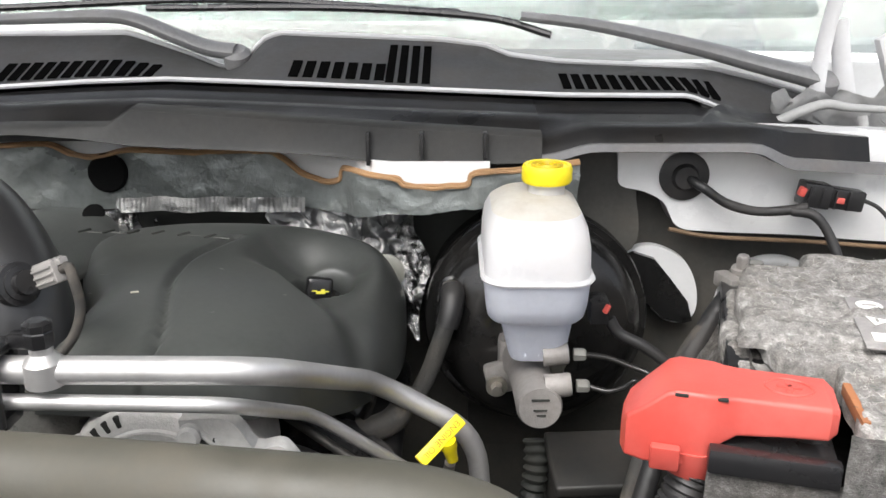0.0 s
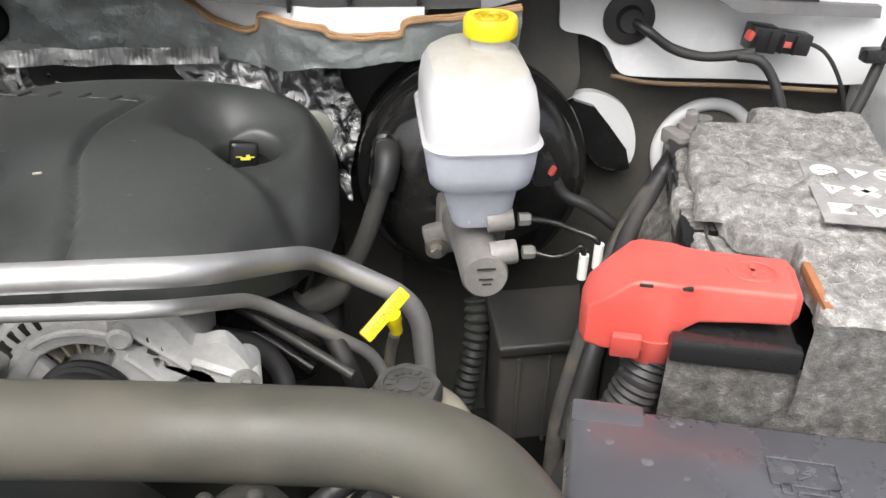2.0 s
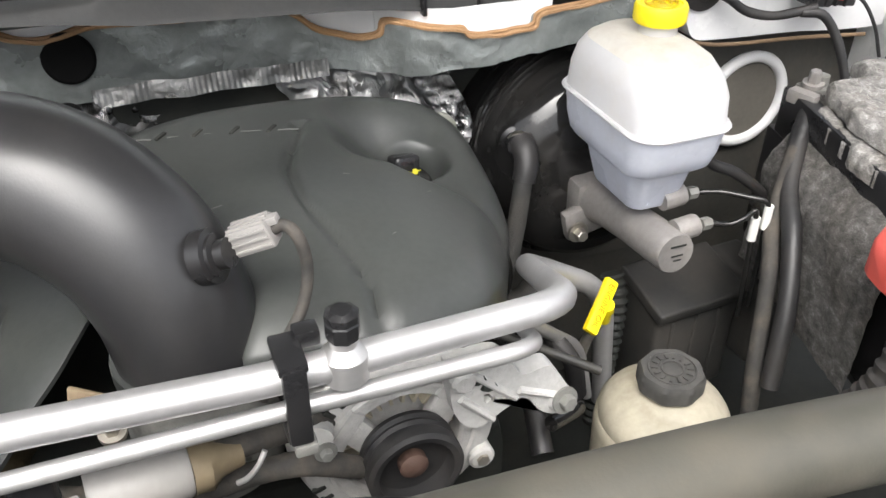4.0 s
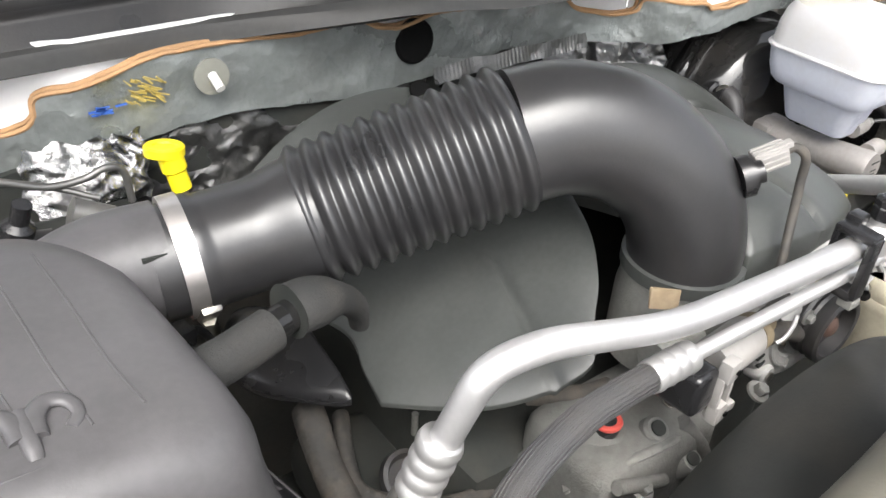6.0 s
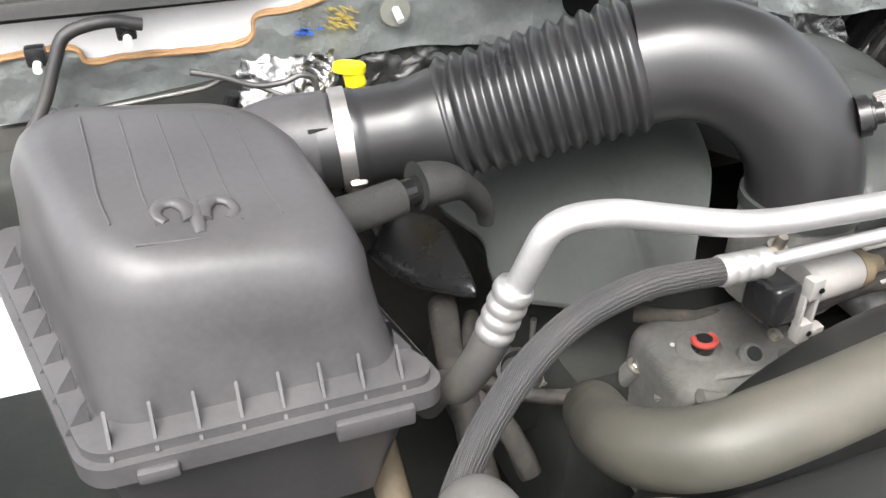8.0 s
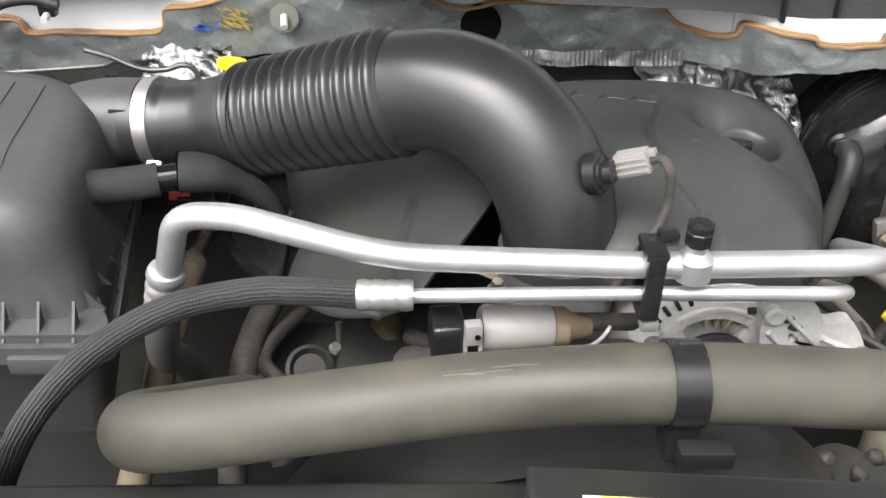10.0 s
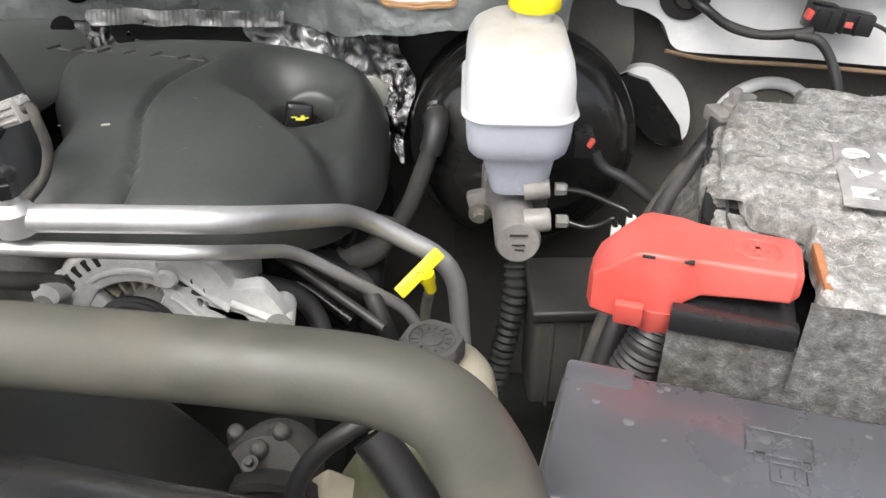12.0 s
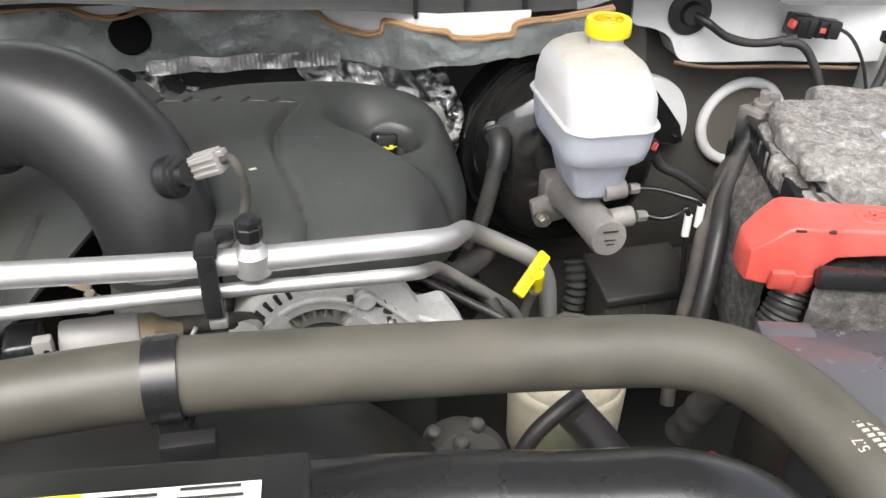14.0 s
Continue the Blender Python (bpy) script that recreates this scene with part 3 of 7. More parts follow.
def tray_row(x):
    """One section of the tray: on the passenger's side its face stands back against the firewall."""
    k = 1 - step(x, -0.60, -0.42)
    low, high = along(x, LOW) - 0.024 * k, along(x, HIGH) - 0.016 * k
    prof = ((0.896, low), (0.899, low + 0.004), (0.902, high - 0.003), (0.906, high), (0.925, high + 0.001), (0.925, high - 0.006), (0.91, low + 0.001))
    return [Vector((x, y + (1.03 - y) * 0.56 * k, z)) for y, z in prof]


def channel_row(x):
    """The dark gutter between the tray's step and the grille, with two soft ridges."""
    k = 1 - step(x, -0.60, -0.42)
    top, low = along(x, LIP), along(x, HIGH) - 0.016 * k
    prof = ((0.912, low - 0.010), (0.922, low - 0.004), (0.934, low + 0.001), (0.940, top - 0.017), (0.950, top - 0.012), (0.962, top - 0.010), (0.972, top - 0.015), (0.985, top - 0.012), (0.996, top - 0.006), (1.012, top - 0.009), (1.034, top - 0.004),
            (1.034, top - 0.02), (0.95, 1.225), (0.92, low - 0.02))
    return [Vector((x, y + (1.034 - y) * 0.56 * k, z)) for y, z in prof]


tray, gutter = bmesh.new(), bmesh.new()
loft(tray, [tray_row(x) for x in [-1.1 + 0.0301 * k for k in range(41)]])
part("tray", tray, step_plastic, ct)
loft(gutter, [channel_row(x) for x in [-1.1 + 0.0301 * k for k in range(41)]])
part("gutter", gutter, tray_plastic, ct, "glossy black gutter with soft ridges", angle=60)
right, flange = bmesh.new(), bmesh.new()


def end_row(x, prof):
    return [Vector((x, y + max(0, x - 0.33) * 0.2, z + 0.012 * step(x, 0.104, 0.16) * (z < 1.24) - (0.017 if z < 1.22 else 0.006) * step(x, 0.32, 0.37) - max(0, x - 0.37) * 0.10)) for y, z in prof]


for x in [0.104 + 0.0125 * k for k in range(29)]:
    top = along(x, LIP) + 0.006 * step(x, 0.32, 0.37) + max(0, x - 0.37) * 0.10
    right_prof = [(0.900, 1.218), (0.912, 1.232), (0.95, 1.232), (0.965, top - 0.018), (0.985, top - 0.013), (1.0, top - 0.016), (1.02, top - 0.008), (1.036, top - 0.004), (1.036, top - 0.02), (0.93, 1.205)]
    r_ = [right.verts.new(q) for q in end_row(x, right_prof)]
    if x > 0.104:
        for k in range(10):
            right.faces.new((last[k], r_[k], r_[(k + 1) % 10], last[(k + 1) % 10]))
    last = r_
right.faces.new(last)
bmesh.ops.recalc_face_normals(right, faces=right.faces)
part("end_tray", right, tray_plastic, ct, "glossy black end of the tray", angle=60)
loft(flange, [end_row(x, [(0.893, 1.211 - 0.004 * step(x, 0.30, 0.36)), (0.896, 1.2185), (0.904, 1.219), (0.91, 1.207)]) for x in [0.104 + 0.0125 * k for k in range(35)]])
part("flange", flange, grille_plastic, ct, "grey lower flange")
for x in (-0.075, -0.02, 0.045):
    part("rib", block((x, 0.897, 1.226), (0.004, 0.012, 0.034), 0.001), black_plastic, ct)
cg = thing("trim_cowl_grille", (0, 1.1, 1.28), "dark grey plastic cowl grille with rows of slots", "cowl grille", kind="structure")
gm = bmesh.new()


REAR = [(-1.1, 1.318), (-0.49, 1.321), (-0.415, 1.322), (-0.40, 1.318), (-0.34, 1.297), (-0.297, 1.279), (-0.282, 1.277), (-0.262, 1.287), (-0.234, 1.314), (-0.215, 1.321), (-0.002, 1.312), (0.054, 1.305), (0.084, 1.293), (0.151, 1.284), (0.344, 1.276), (0.404, 1.262), (0.458, 1.247), (0.62, 1.20)]


def base_z(x):
    """The rear edge of the grille dips round the wiper pivot and falls towards the fender."""
    return along(x * 1.06, REAR)


cols = [-1.0 + 0.01 * k for k in range(157)]
front = [Vector((x, 1.03 + max(0, x - 0.3) * 0.3, along(x, LIP))) for x in cols]
grid = []
for x, f in zip(cols, front):
    b = Vector((x * 1.06, 1.17, base_z(x)))
    grid.append([gm.verts.new(f + Vector((0, 0, -0.01))), gm.verts.new(f), gm.verts.new(f.lerp(b, 0.33)), gm.verts.new(f.lerp(b, 0.66)), gm.verts.new(b), gm.verts.new(b + Vector((0, 0.03, -0.012)))])
for a, b in zip(grid, grid[1:]):
    for j in range(5):
        gm.faces.new((a[j], b[j], b[j + 1], a[j + 1]))
bmesh.ops.solidify(gm, geom=gm.faces[:], thickness=0.003)
part("panel", gm, grille_plastic, cg)


# Solid blocks nearly flush with the panel; the openings' shade is their black colour.
def slot_rows(x0, x1, count, h0, h1):
    for k in range(count):
        x = x0 + (x1 - x0) * k / (count - 1)
        f = Vector((x, 1.03 + max(0, x - 0.3) * 0.3, along(x, LIP)))
        b = Vector((x * 1.06, 1.17, base_z(x)))
        q = f.lerp(b, (h0 + h1) / 2)
        d = (b - f) * (h1 - h0)
        pitch = math.degrees(math.atan2(d.z, d.y))
        part("slot", block(q + Vector((0, 0, -0.0008)), ((x1 - x0) / (count - 1) * 0.70, d.length, 0.004), 0, (pitch, 0, 0), 1), slot_shade_black, cg)


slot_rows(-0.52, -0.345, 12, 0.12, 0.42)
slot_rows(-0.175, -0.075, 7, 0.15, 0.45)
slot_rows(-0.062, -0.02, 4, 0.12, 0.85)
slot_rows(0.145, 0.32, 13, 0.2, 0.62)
edge = bmesh.new()
sweep(edge, [(x * 1.06, 1.168, base_z(x) + 0.002) for x in cols], 0.0035, 6)
part("seal", edge, panel_paint, cg, "pale grey rubber seal along the glass")
lip = bmesh.new()
sweep(lip, [f + Vector((0, -0.002, 0.002)) for f in front], 0.003, 6)
part("lip", lip, panel_paint, cg, "pale front edge")

ws = bmesh.new()
rows = []
for j in range(9):
    t = j / 8
    rows.append([ws.verts.new((x * (1.06 - 0.12 * t), 1.19 + 0.75 * t - 0.05 * x * x, 1.30 + 0.52 * t - 0.02 * x * x)) for x in [-0.9 + 0.1 * k for k in range(16)]])
for a, b in zip(rows, rows[1:]):
    for k in range(15):
        ws.faces.new((a[k], a[k + 1], b[k + 1], b[k]))
bmesh.ops.solidify(ws, geom=ws.faces[:], thickness=0.005)
w1 = single("window_windshield", ws, glass, (0, 1.3, 1.35), "sloping clear windshield glass", "windshield", kind="structure")
w1.visible_shadow = False
single("trim_dashboard", block((-0.15, 1.75, 1.22), (1.5, 0.5, 0.06), 0.03), grille_plastic, (-0.15, 1.75, 1.22), "grey dashboard top behind the windshield", "dashboard", kind="structure")
sd = thing("backdrop", (0, 14, 0), "pale green ribbed metal building beyond the pickup", "building", kind="structure")
sb = bmesh.new()
box(sb, (0, 14.2, 2.6), (30, 0.2, 5.2), 0)
for k in range(100):
    box(sb, (-15 + 0.3 * k, 14.08, 2.6), (0.06, 0.06, 5.2), 0)
part("siding", sb, siding_paint, sd)


def wiper(points, arm_r, pivot):
    at = Vector(pivot)
    t = thing("windshield_wiper", at, "dark grey wiper arm with a thin blade on the glass", "wiper", "wipers")
    part("arm", tube(points, lambda s: arm_r * (1 - 0.55 * s), 12, squash=0.6), wiper_grey, t)
    part("pivot_cap", turned([(0.018, -0.01), (0.018, 0.008), (0.012, 0.014)], at, (0, -0.5, 1), 24), wiper_grey, t)
    return t


wa = wiper([(-0.268, 1.15, 1.300), (-0.304, 1.152, 1.305), (-0.346, 1.155, 1.320), (-0.400, 1.16, 1.340), (-0.45, 1.165, 1.344), (-0.58, 1.17, 1.340), (-0.72, 1.18, 1.335)], 0.0185, (-0.267, 1.15, 1.292))
part("blade", tube([(-0.62, 1.205, 1.352), (-0.30, 1.225, 1.362), (0.02, 1.22, 1.345)], 0.005, 8), black_plastic, wa)
wb = wiper([(0.47, 1.12, 1.268), (0.40, 1.14, 1.285), (0.32, 1.16, 1.305), (0.20, 1.175, 1.33), (0.10, 1.185, 1.342)], 0.022, (0.475, 1.115, 1.262))
part("blade", tube([(0.14, 1.18, 1.318), (0.05, 1.20, 1.34), (-0.15, 1.21, 1.352), (-0.40, 1.21, 1.352)], 0.005, 8), black_plastic, wb)

hg = thing("wall_cowl_side", (0.66, 1.24, 1.08), "white painted body side with a steel hood hinge beyond the cowl", "body panel", kind="structure")
part("panel", block((0.66, 1.24, 1.05), (0.80, 0.03, 0.46), 0.01), panel_paint, hg)
boot_rubber = material("pale_boot", (0.40, 0.40, 0.395), 0.5, var=0.15, dust=(0.5, 0.48, 0.45), dust_amount=0.3, bump=0.1, bump_scale=300)
boot = thing("hinge_boot", (0.49, 1.05, 1.21), "crumpled pale grey rubber boot over the hood hinge", "boot")
part("cover", crinkle(0.405, 0.60, 1.155, 1.262, 1.035, 9, 6, 0.022, 4.4, 0.25), boot_rubber, boot, angle=75)
part("fold", tube([(0.395, 1.036, 1.229), (0.42, 1.03, 1.243), (0.445, 1.032, 1.250), (0.475, 1.034, 1.246), (0.52, 1.036, 1.243)], lambda q: 0.007 - 0.003 * q, 12), boot_rubber, boot, "rolled upper fold")
part("loop", tube([(0.485, 1.022, 1.238), (0.487, 1.018, 1.222), (0.482, 1.016, 1.208), (0.472, 1.018, 1.200)], 0.006, 12, squash=0.5), boot_rubber, boot, "pale strap loop")
part("hinge_arm", tube([(0.462, 1.10, 1.245), (0.466, 1.11, 1.29), (0.475, 1.12, 1.34), (0.49, 1.13, 1.40)], 0.010, 14, squash=0.45), panel_paint, hg, "pale grey steel arm")
part("hinge_arm", tube([(0.500, 1.10, 1.245), (0.492, 1.11, 1.29), (0.485, 1.12, 1.34)], 0.012, 14, squash=0.5), panel_paint, hg, "pale grey steel arm")
part("hinge_plate", block((0.56, 1.10, 1.30), (0.06, 0.012, 0.07), 0.004, (0, -25, 15)), panel_paint, hg)
for x in (0.51, 0.555):
    bolt("bolt", (x, 1.03, 1.205 + 0.1 * (x - 0.51)), (0, -1, 0.3), 0.006, 0.01, hg)

# fender on the driver's side and the dark splash shield inside it
TURN = -15.0
U, V = Vector((math.cos(radians(TURN)), math.sin(radians(TURN)), 0)), Vector((-math.sin(radians(TURN)), math.cos(radians(TURN)), 0))
fd = thing("fender_driver", (0.47, 0.6, 1.1), "white painted fender with its inner flange", "fender", kind="structure")
F0 = Vector((0.450, 0.60, 1.145))
fm = bmesh.new()
rows = []
for s in [-0.9 + 0.1 * k for k in range(15)]:
    base = F0 + V * s
    rows.append([base + U * a + Vector((0, 0, b)) for a, b in ((-0.004, -0.25), (-0.002, -0.05), (0.0, -0.012), (0.006, 0.0), (0.05, 0.006), (0.14, -0.002), (0.25, -0.04), (0.33, -0.13), (0.36, -0.4))])
vs = [[fm.verts.new(q) for q in r] for r in rows]
for a, b in zip(vs, vs[1:]):
    for k in range(8):
        fm.faces.new((a[k], a[k + 1], b[k + 1], b[k]))
bmesh.ops.solidify(fm, geom=fm.faces[:], thickness=0.002)
part("skin", fm, white_paint, fd)
sh = thing("splash_shield", (0.42, 0.6, 1.0), "black plastic splash shield inside the fender", "splash shield")
part("shield", block(F0 - U * 0.048 + V * -0.12 + Vector((0, 0, -0.18)), (0.010, 0.20, 0.30), 0.004, (0, 0, TURN)), black_plastic, sh)
part("rear_shield", block(F0 - U * 0.035 + V * 0.20 + Vector((0, 0, -0.28)), (0.012, 0.42, 0.30), 0.004, (0, 0, TURN)), black_plastic, sh)
part("inner_flange", block(F0 - U * 0.022 + V * -0.38 + Vector((0, 0, -0.16)), (0.026, 0.36, 0.26), 0.006, (0, 0, TURN)), white_paint, fd)
for k in range(3):
    part("rib", block(F0 - U * 0.055 + V * (-0.19 + 0.06 * k) + Vector((0, 0, -0.20)), (0.006, 0.006, 0.27), 0.002, (0, 0, TURN)), black_plastic, sh)
fp = single("fender_passenger", block((-1.34, 0.5, 1.0), (0.32, 1.3, 0.36), 0.03), white_paint, (-1.34, 0.5, 1.0), "white painted fender on the passenger's side", "fender", kind="structure")


lin = thing("inner_liner", (-1.13, 0.5, 0.95), "black plastic liner inside the passenger's fender", "liner")
part("liner", frill(block((-1.14, 0.55, 0.95), (0.03, 0.9, 0.36), 0.01, (0, 6, 0), 3), 0.002, 20), black_plastic, lin)
part("flange", block((-1.15, 0.55, 1.13), (0.06, 0.9, 0.012), 0.004), black_plastic, lin)

# ---- brake master cylinder with its reservoir ----
mc = thing("brake_master_cylinder", (0.09, 0.77, 1.03), "cast aluminium brake master cylinder with a milky plastic fluid reservoir", "master cylinder")
A0, A1 = Vector((0.089, 0.697, 1.037)), Vector((0.084, 0.86, 1.022))
axis = (A0 - A1).normalized()
body = lathe(bmesh.new(), [(0.022, 0.0), (0.023, 0.05), (0.021, 0.055), (0.0195, 0.10), (0.020, 0.135), (0.0205, 0.158), (0.0185, 0.163)], A1, axis, 36)
part("body", body, cast, mc)
fl = bmesh.new()
box(fl, (0.085, 0.822, 1.010), (0.080, 0.014, 0.034), 0.006, (0, -14, 0))
box(fl, (0.084, 0.836, 1.02), (0.05, 0.03, 0.05), 0.008)
part("flange", fl, cast, mc)
bolt("nut", (0.057, 0.812, 0.999), (0, -1, 0), 0.0065, 0.012, mc)
bolt("nut", (0.115, 0.812, 1.025), (0, -1, 0), 0.0065, 0.012, mc)
for y, z in ((0.712, 1.052), (0.738, 1.07)):
    q = Vector((0.102, y, z))
    pb = turned([(0.0105, -0.008), (0.0105, 0.013), (0.0095, 0.015)], q, (1, 0, 0.1), 20)
    port = part("port_boss", pb, cast, mc)
    part("fitting", turned([(0.0060, 0), (0.0060, 0.009), (0.0045, 0.011)], q + Vector((0.020, 0, 0)), (1, 0, 0), 6), dull_cast, port, "hexagon brake line fitting", angle=25)
mk = bmesh.new()
bars(mk, A0 - axis * -0.0005 + Vector((0, -0.0006, 0.003)), (1, 0, 0), (0, 0, 1), [(0, 0.006, 0.016, 0.002), (0, -0.004, 0.012, 0.0016), (0.001, -0.009, 0.008, 0.0016)])
part("stamp", mk, dark_void, mc, "stamped marks on the end face")

RX, RY = 0.0855, 0.775
rings = []
for z, w, d, r, dx, dy in ((1.063, 0.052, 0.075, 0.012, 0.004, 0.0), (1.067, 0.056, 0.08, 0.014, 0.004, 0.0), (1.103, 0.070, 0.098, 0.016, 0.002, 0.0), (1.108, 0.086, 0.118, 0.02, 0, 0),
                           (1.113, 0.092, 0.130, 0.022, 0, 0), (1.125, 0.096, 0.138, 0.022, 0, 0), (1.150, 0.099, 0.146, 0.022, 0, 0)):
    rings.append(rrect(RX + dx, RY + dy, z, w * 0.925, d, r))
part("reservoir_bottom", loft(bmesh.new(), rings, high=False), milky_full, mc, "milky lower half filled with fluid")
RINGS = [(1.152, 0.099, 0.146, 0.024, 0), (1.175, 0.098, 0.144, 0.026, 0), (1.190, 0.094, 0.136, 0.03, 0.002), (1.201, 0.084, 0.122, 0.034, 0.004), (1.2075, 0.066, 0.098, 0.03, 0.006),
         (1.2095, 0.05, 0.07, 0.022, 0.008), (1.210, 0.036, 0.044, 0.018, 0.012)]
part("reservoir_top", loft(bmesh.new(), [rrect(RX, RY + dy, z, w * 0.925, d, r) for z, w, d, r, dy in RINGS[:4]], False), milky, mc, "milky empty upper half", angle=60)
part("reservoir_dome", loft(bmesh.new(), [rrect(RX, RY + dy, z, w * 0.925, d, r) for z, w, d, r, dy in RINGS[3:]], low=False), tan_dome, mc, "dusty tan domed top", angle=60)
part("seam", loft(bmesh.new(), [rrect(RX, RY, 1.1485, 0.0965, 0.151, 0.024), rrect(RX, RY, 1.1505, 0.0985, 0.153, 0.024), rrect(RX, RY, 1.1525, 0.0965, 0.151, 0.024)]), milky, mc, "raised welded seam")
for k in range(3):
    part("rib", block((RX - 0.008 + 0.012 * k, 0.7365, 1.086), (0.0025, 0.006, 0.034), 0.0008), milky_full, mc)
CX, CY = 0.097, 0.785
part("neck", turned([(0.0165, 0), (0.0165, 0.02), (0.018, 0.021), (0.018, 0.024)], (CX, CY, 1.205), (0, 0, 1), 32), milky, mc)
cap = part("cap", turned([(0.0215, 0), (0.0225, 0.002), (0.0225, 0.013), (0.021, 0.016), (0.018, 0.016), (0.0175, 0.0145)], (CX, CY, 1.219), (0, 0, 1), 64, lobes=32, depth=0.008), yellow_plastic, mc, "bright yellow ribbed cap")
cm = bmesh.new()
line = [(CX + 0.0135 * math.cos(a), CY + 0.0135 * math.sin(a), 1.2345) for a in (2 * math.pi * i / 40 for i in range(41))]
sweep(cm, line, 0.0011, 6, cap=False)
sweep(cm, [(CX + 0.008 * math.cos(a), CY + 0.008 * math.sin(a), 1.2345) for a in (2 * math.pi * i / 30 for i in range(31))], 0.001, 6, cap=False)
bars(cm, (CX, CY, 1.235), (1, 0, 0), (0, 1, 0), [(0, 0, 0.004, 0.009), (-0.011, 0, 0.003, 0.005), (0.011, 0, 0.003, 0.005)])
part("relief", cm, yellow_lines, cap, "moulded ring and marks")
sensor = part("level_sensor", block((0.148, 0.775, 1.10), (0.018, 0.03, 0.022), 0.003), black_plastic, mc)
part("lock_tab", block((0.153, 0.758, 1.106), (0.0035, 0.006, 0.009), 0.0015, (0, 30, 20)), red_plastic, sensor, "red locking tab")

# ---- brake booster ----
bb = thing("brake_booster", (0.092, 0.92, 1.035), "large glossy black brake booster drum on the firewall", "brake booster")
part("shell", turned([(0.045, 0.062), (0.066, 0.060), (0.090, 0.052), (0.106, 0.036), (0.112, 0.014), (0.115, -0.004), (0.120, -0.010), (0.1225, -0.014), (0.1225, -0.024), (0.119, -0.029)], (0.103, 0.905, 1.036), (0, -1, 0.08), 72), gloss_black, bb)
part("rear_shell", turned([(0.113, 0.016), (0.117, 0.013), (0.119, 0.008), (0.119, 0.002), (0.1205, -0.002), (0.1225, -0.006), (0.1225, -0.014), (0.119, -0.018), (0.119, -0.024), (0.1215, -0.028), (0.1215, -0.036), (0.117, -0.04)], (0.103, 0.942, 1.034), (0, -1, 0.08), 72), gloss_black, bb, "stepped rear half")
part("rim_band", turned([(0.1165, 0.004), (0.1205, 0.006), (0.1225, 0.002), (0.1215, -0.004), (0.1165, -0.006)], (0.103, 0.906, 1.036), (0, -1, 0.08), 72), gloss_black, bb)
part("boss", turned([(0.05, 0), (0.05, 0.012), (0.045, 0.016)], (0.088, 0.868, 1.025), (0, -1, 0.08), 40), gloss_black, bb)
cv = part("check_valve", turned([(0.014, 0), (0.014, 0.012), (0.010, 0.014), (0.010, 0.03)], (0.014, 0.885, 1.079), (-0.25, -1, 0.1), 24), black_plastic, bb)
part("collar", turned([(0.0105, 0), (0.0115, 0.003), (0.0105, 0.006)], (0.012, 0.868, 1.082), (-0.25, -1, 0.1), 24), steel, cv)
vh = thing("vacuum_hose", (0.0, 0.82, 1.05), "black rubber vacuum hose with a fabric sleeve at the brake booster", "hose")
part("elbow", tube([(0.012, 0.862, 1.084), (0.012, 0.85, 1.078), (0.010, 0.842, 1.066), (0.006, 0.838, 1.053)], lambda q: 0.0128 - 0.0012 * q, 16), rubber, vh)
part("hose", tube([(0.006, 0.838, 1.056), (-0.003, 0.826, 1.033), (-0.014, 0.812, 1.008), (-0.032, 0.793, 0.985), (-0.07, 0.77, 0.96)], 0.0092, 16), foam, vh)
pb = bmesh.new()
bars(pb, (-0.002, 0.8170, 1.031), (-0.35, -0.4, -0.75), (0.9, -0.3, -0.2), [(-0.014 + 0.004 * k, 0, 0.0028, 0.0016) for k in range(10)])
part("print", pb, grey_marks, vh, "row of small white print")
for pts in ([(0.130, 0.712, 1.052), (0.148, 0.706, 1.050), (0.162, 0.702, 1.056), (0.169, 0.700, 1.063), (0.172, 0.700, 1.058), (0.173, 0.700, 1.043), (0.178, 0.702, 1.0), (0.19, 0.71, 0.93)],
            [(0.130, 0.738, 1.070), (0.150, 0.725, 1.073), (0.168, 0.710, 1.072), (0.180, 0.702, 1.070), (0.184, 0.700, 1.064), (0.185, 0.700, 1.053), (0.19, 0.702, 1.01), (0.20, 0.71, 0.94)]):
    bl = thing("brake_line", pts[0], "thin black brake line with a bright bare length", "brake line", "brake lines")
    part("line", tube(pts, 0.0026, 10), gloss_black, bl)
    c = Vector(pts[5])
    part("sleeve", tube([c + Vector((0, 0, 0.012)), c - Vector((0, 0, 0.012))], 0.0042, 12), white_marks, bl, "bright metal sleeve")
sw = thing("sensor_wire", (0.18, 0.76, 1.06), "black taped wire from the fluid level sensor", "wire")
part("wire", tube([(0.158, 0.768, 1.092), (0.168, 0.765, 1.078), (0.19, 0.76, 1.068), (0.215, 0.755, 1.05), (0.235, 0.75, 1.03)], 0.0055, 10), rubber, sw)


# ---- battery in its felt wrap ----
BZ0, BZ1 = 0.955, 1.148
BC = Vector((0.346, 0.460, 0)) - U * 0.0885 + V * 0.157
bt = thing("car_battery", (BC.x, BC.y, BZ0), "black car battery wrapped in a torn grey felt blanket", "battery")


def local(a, b, z):
    """A place in the battery's own directions: across, along, height."""
    return BC + U * a + V * b + Vector((0, 0, z))


part("upper_case", block(local(0.0, 0.045, 1.105), (0.155, 0.21, 0.05), 0.004, (0, 0, TURN)), black_plastic, bt)
part("case", block(local(-0.004, 0.0, (BZ0 + BZ1) / 2 - 0.033), (0.150, 0.325, BZ1 - BZ0 - 0.062), 0.006, (0, 0, TURN)), black_plastic, bt)


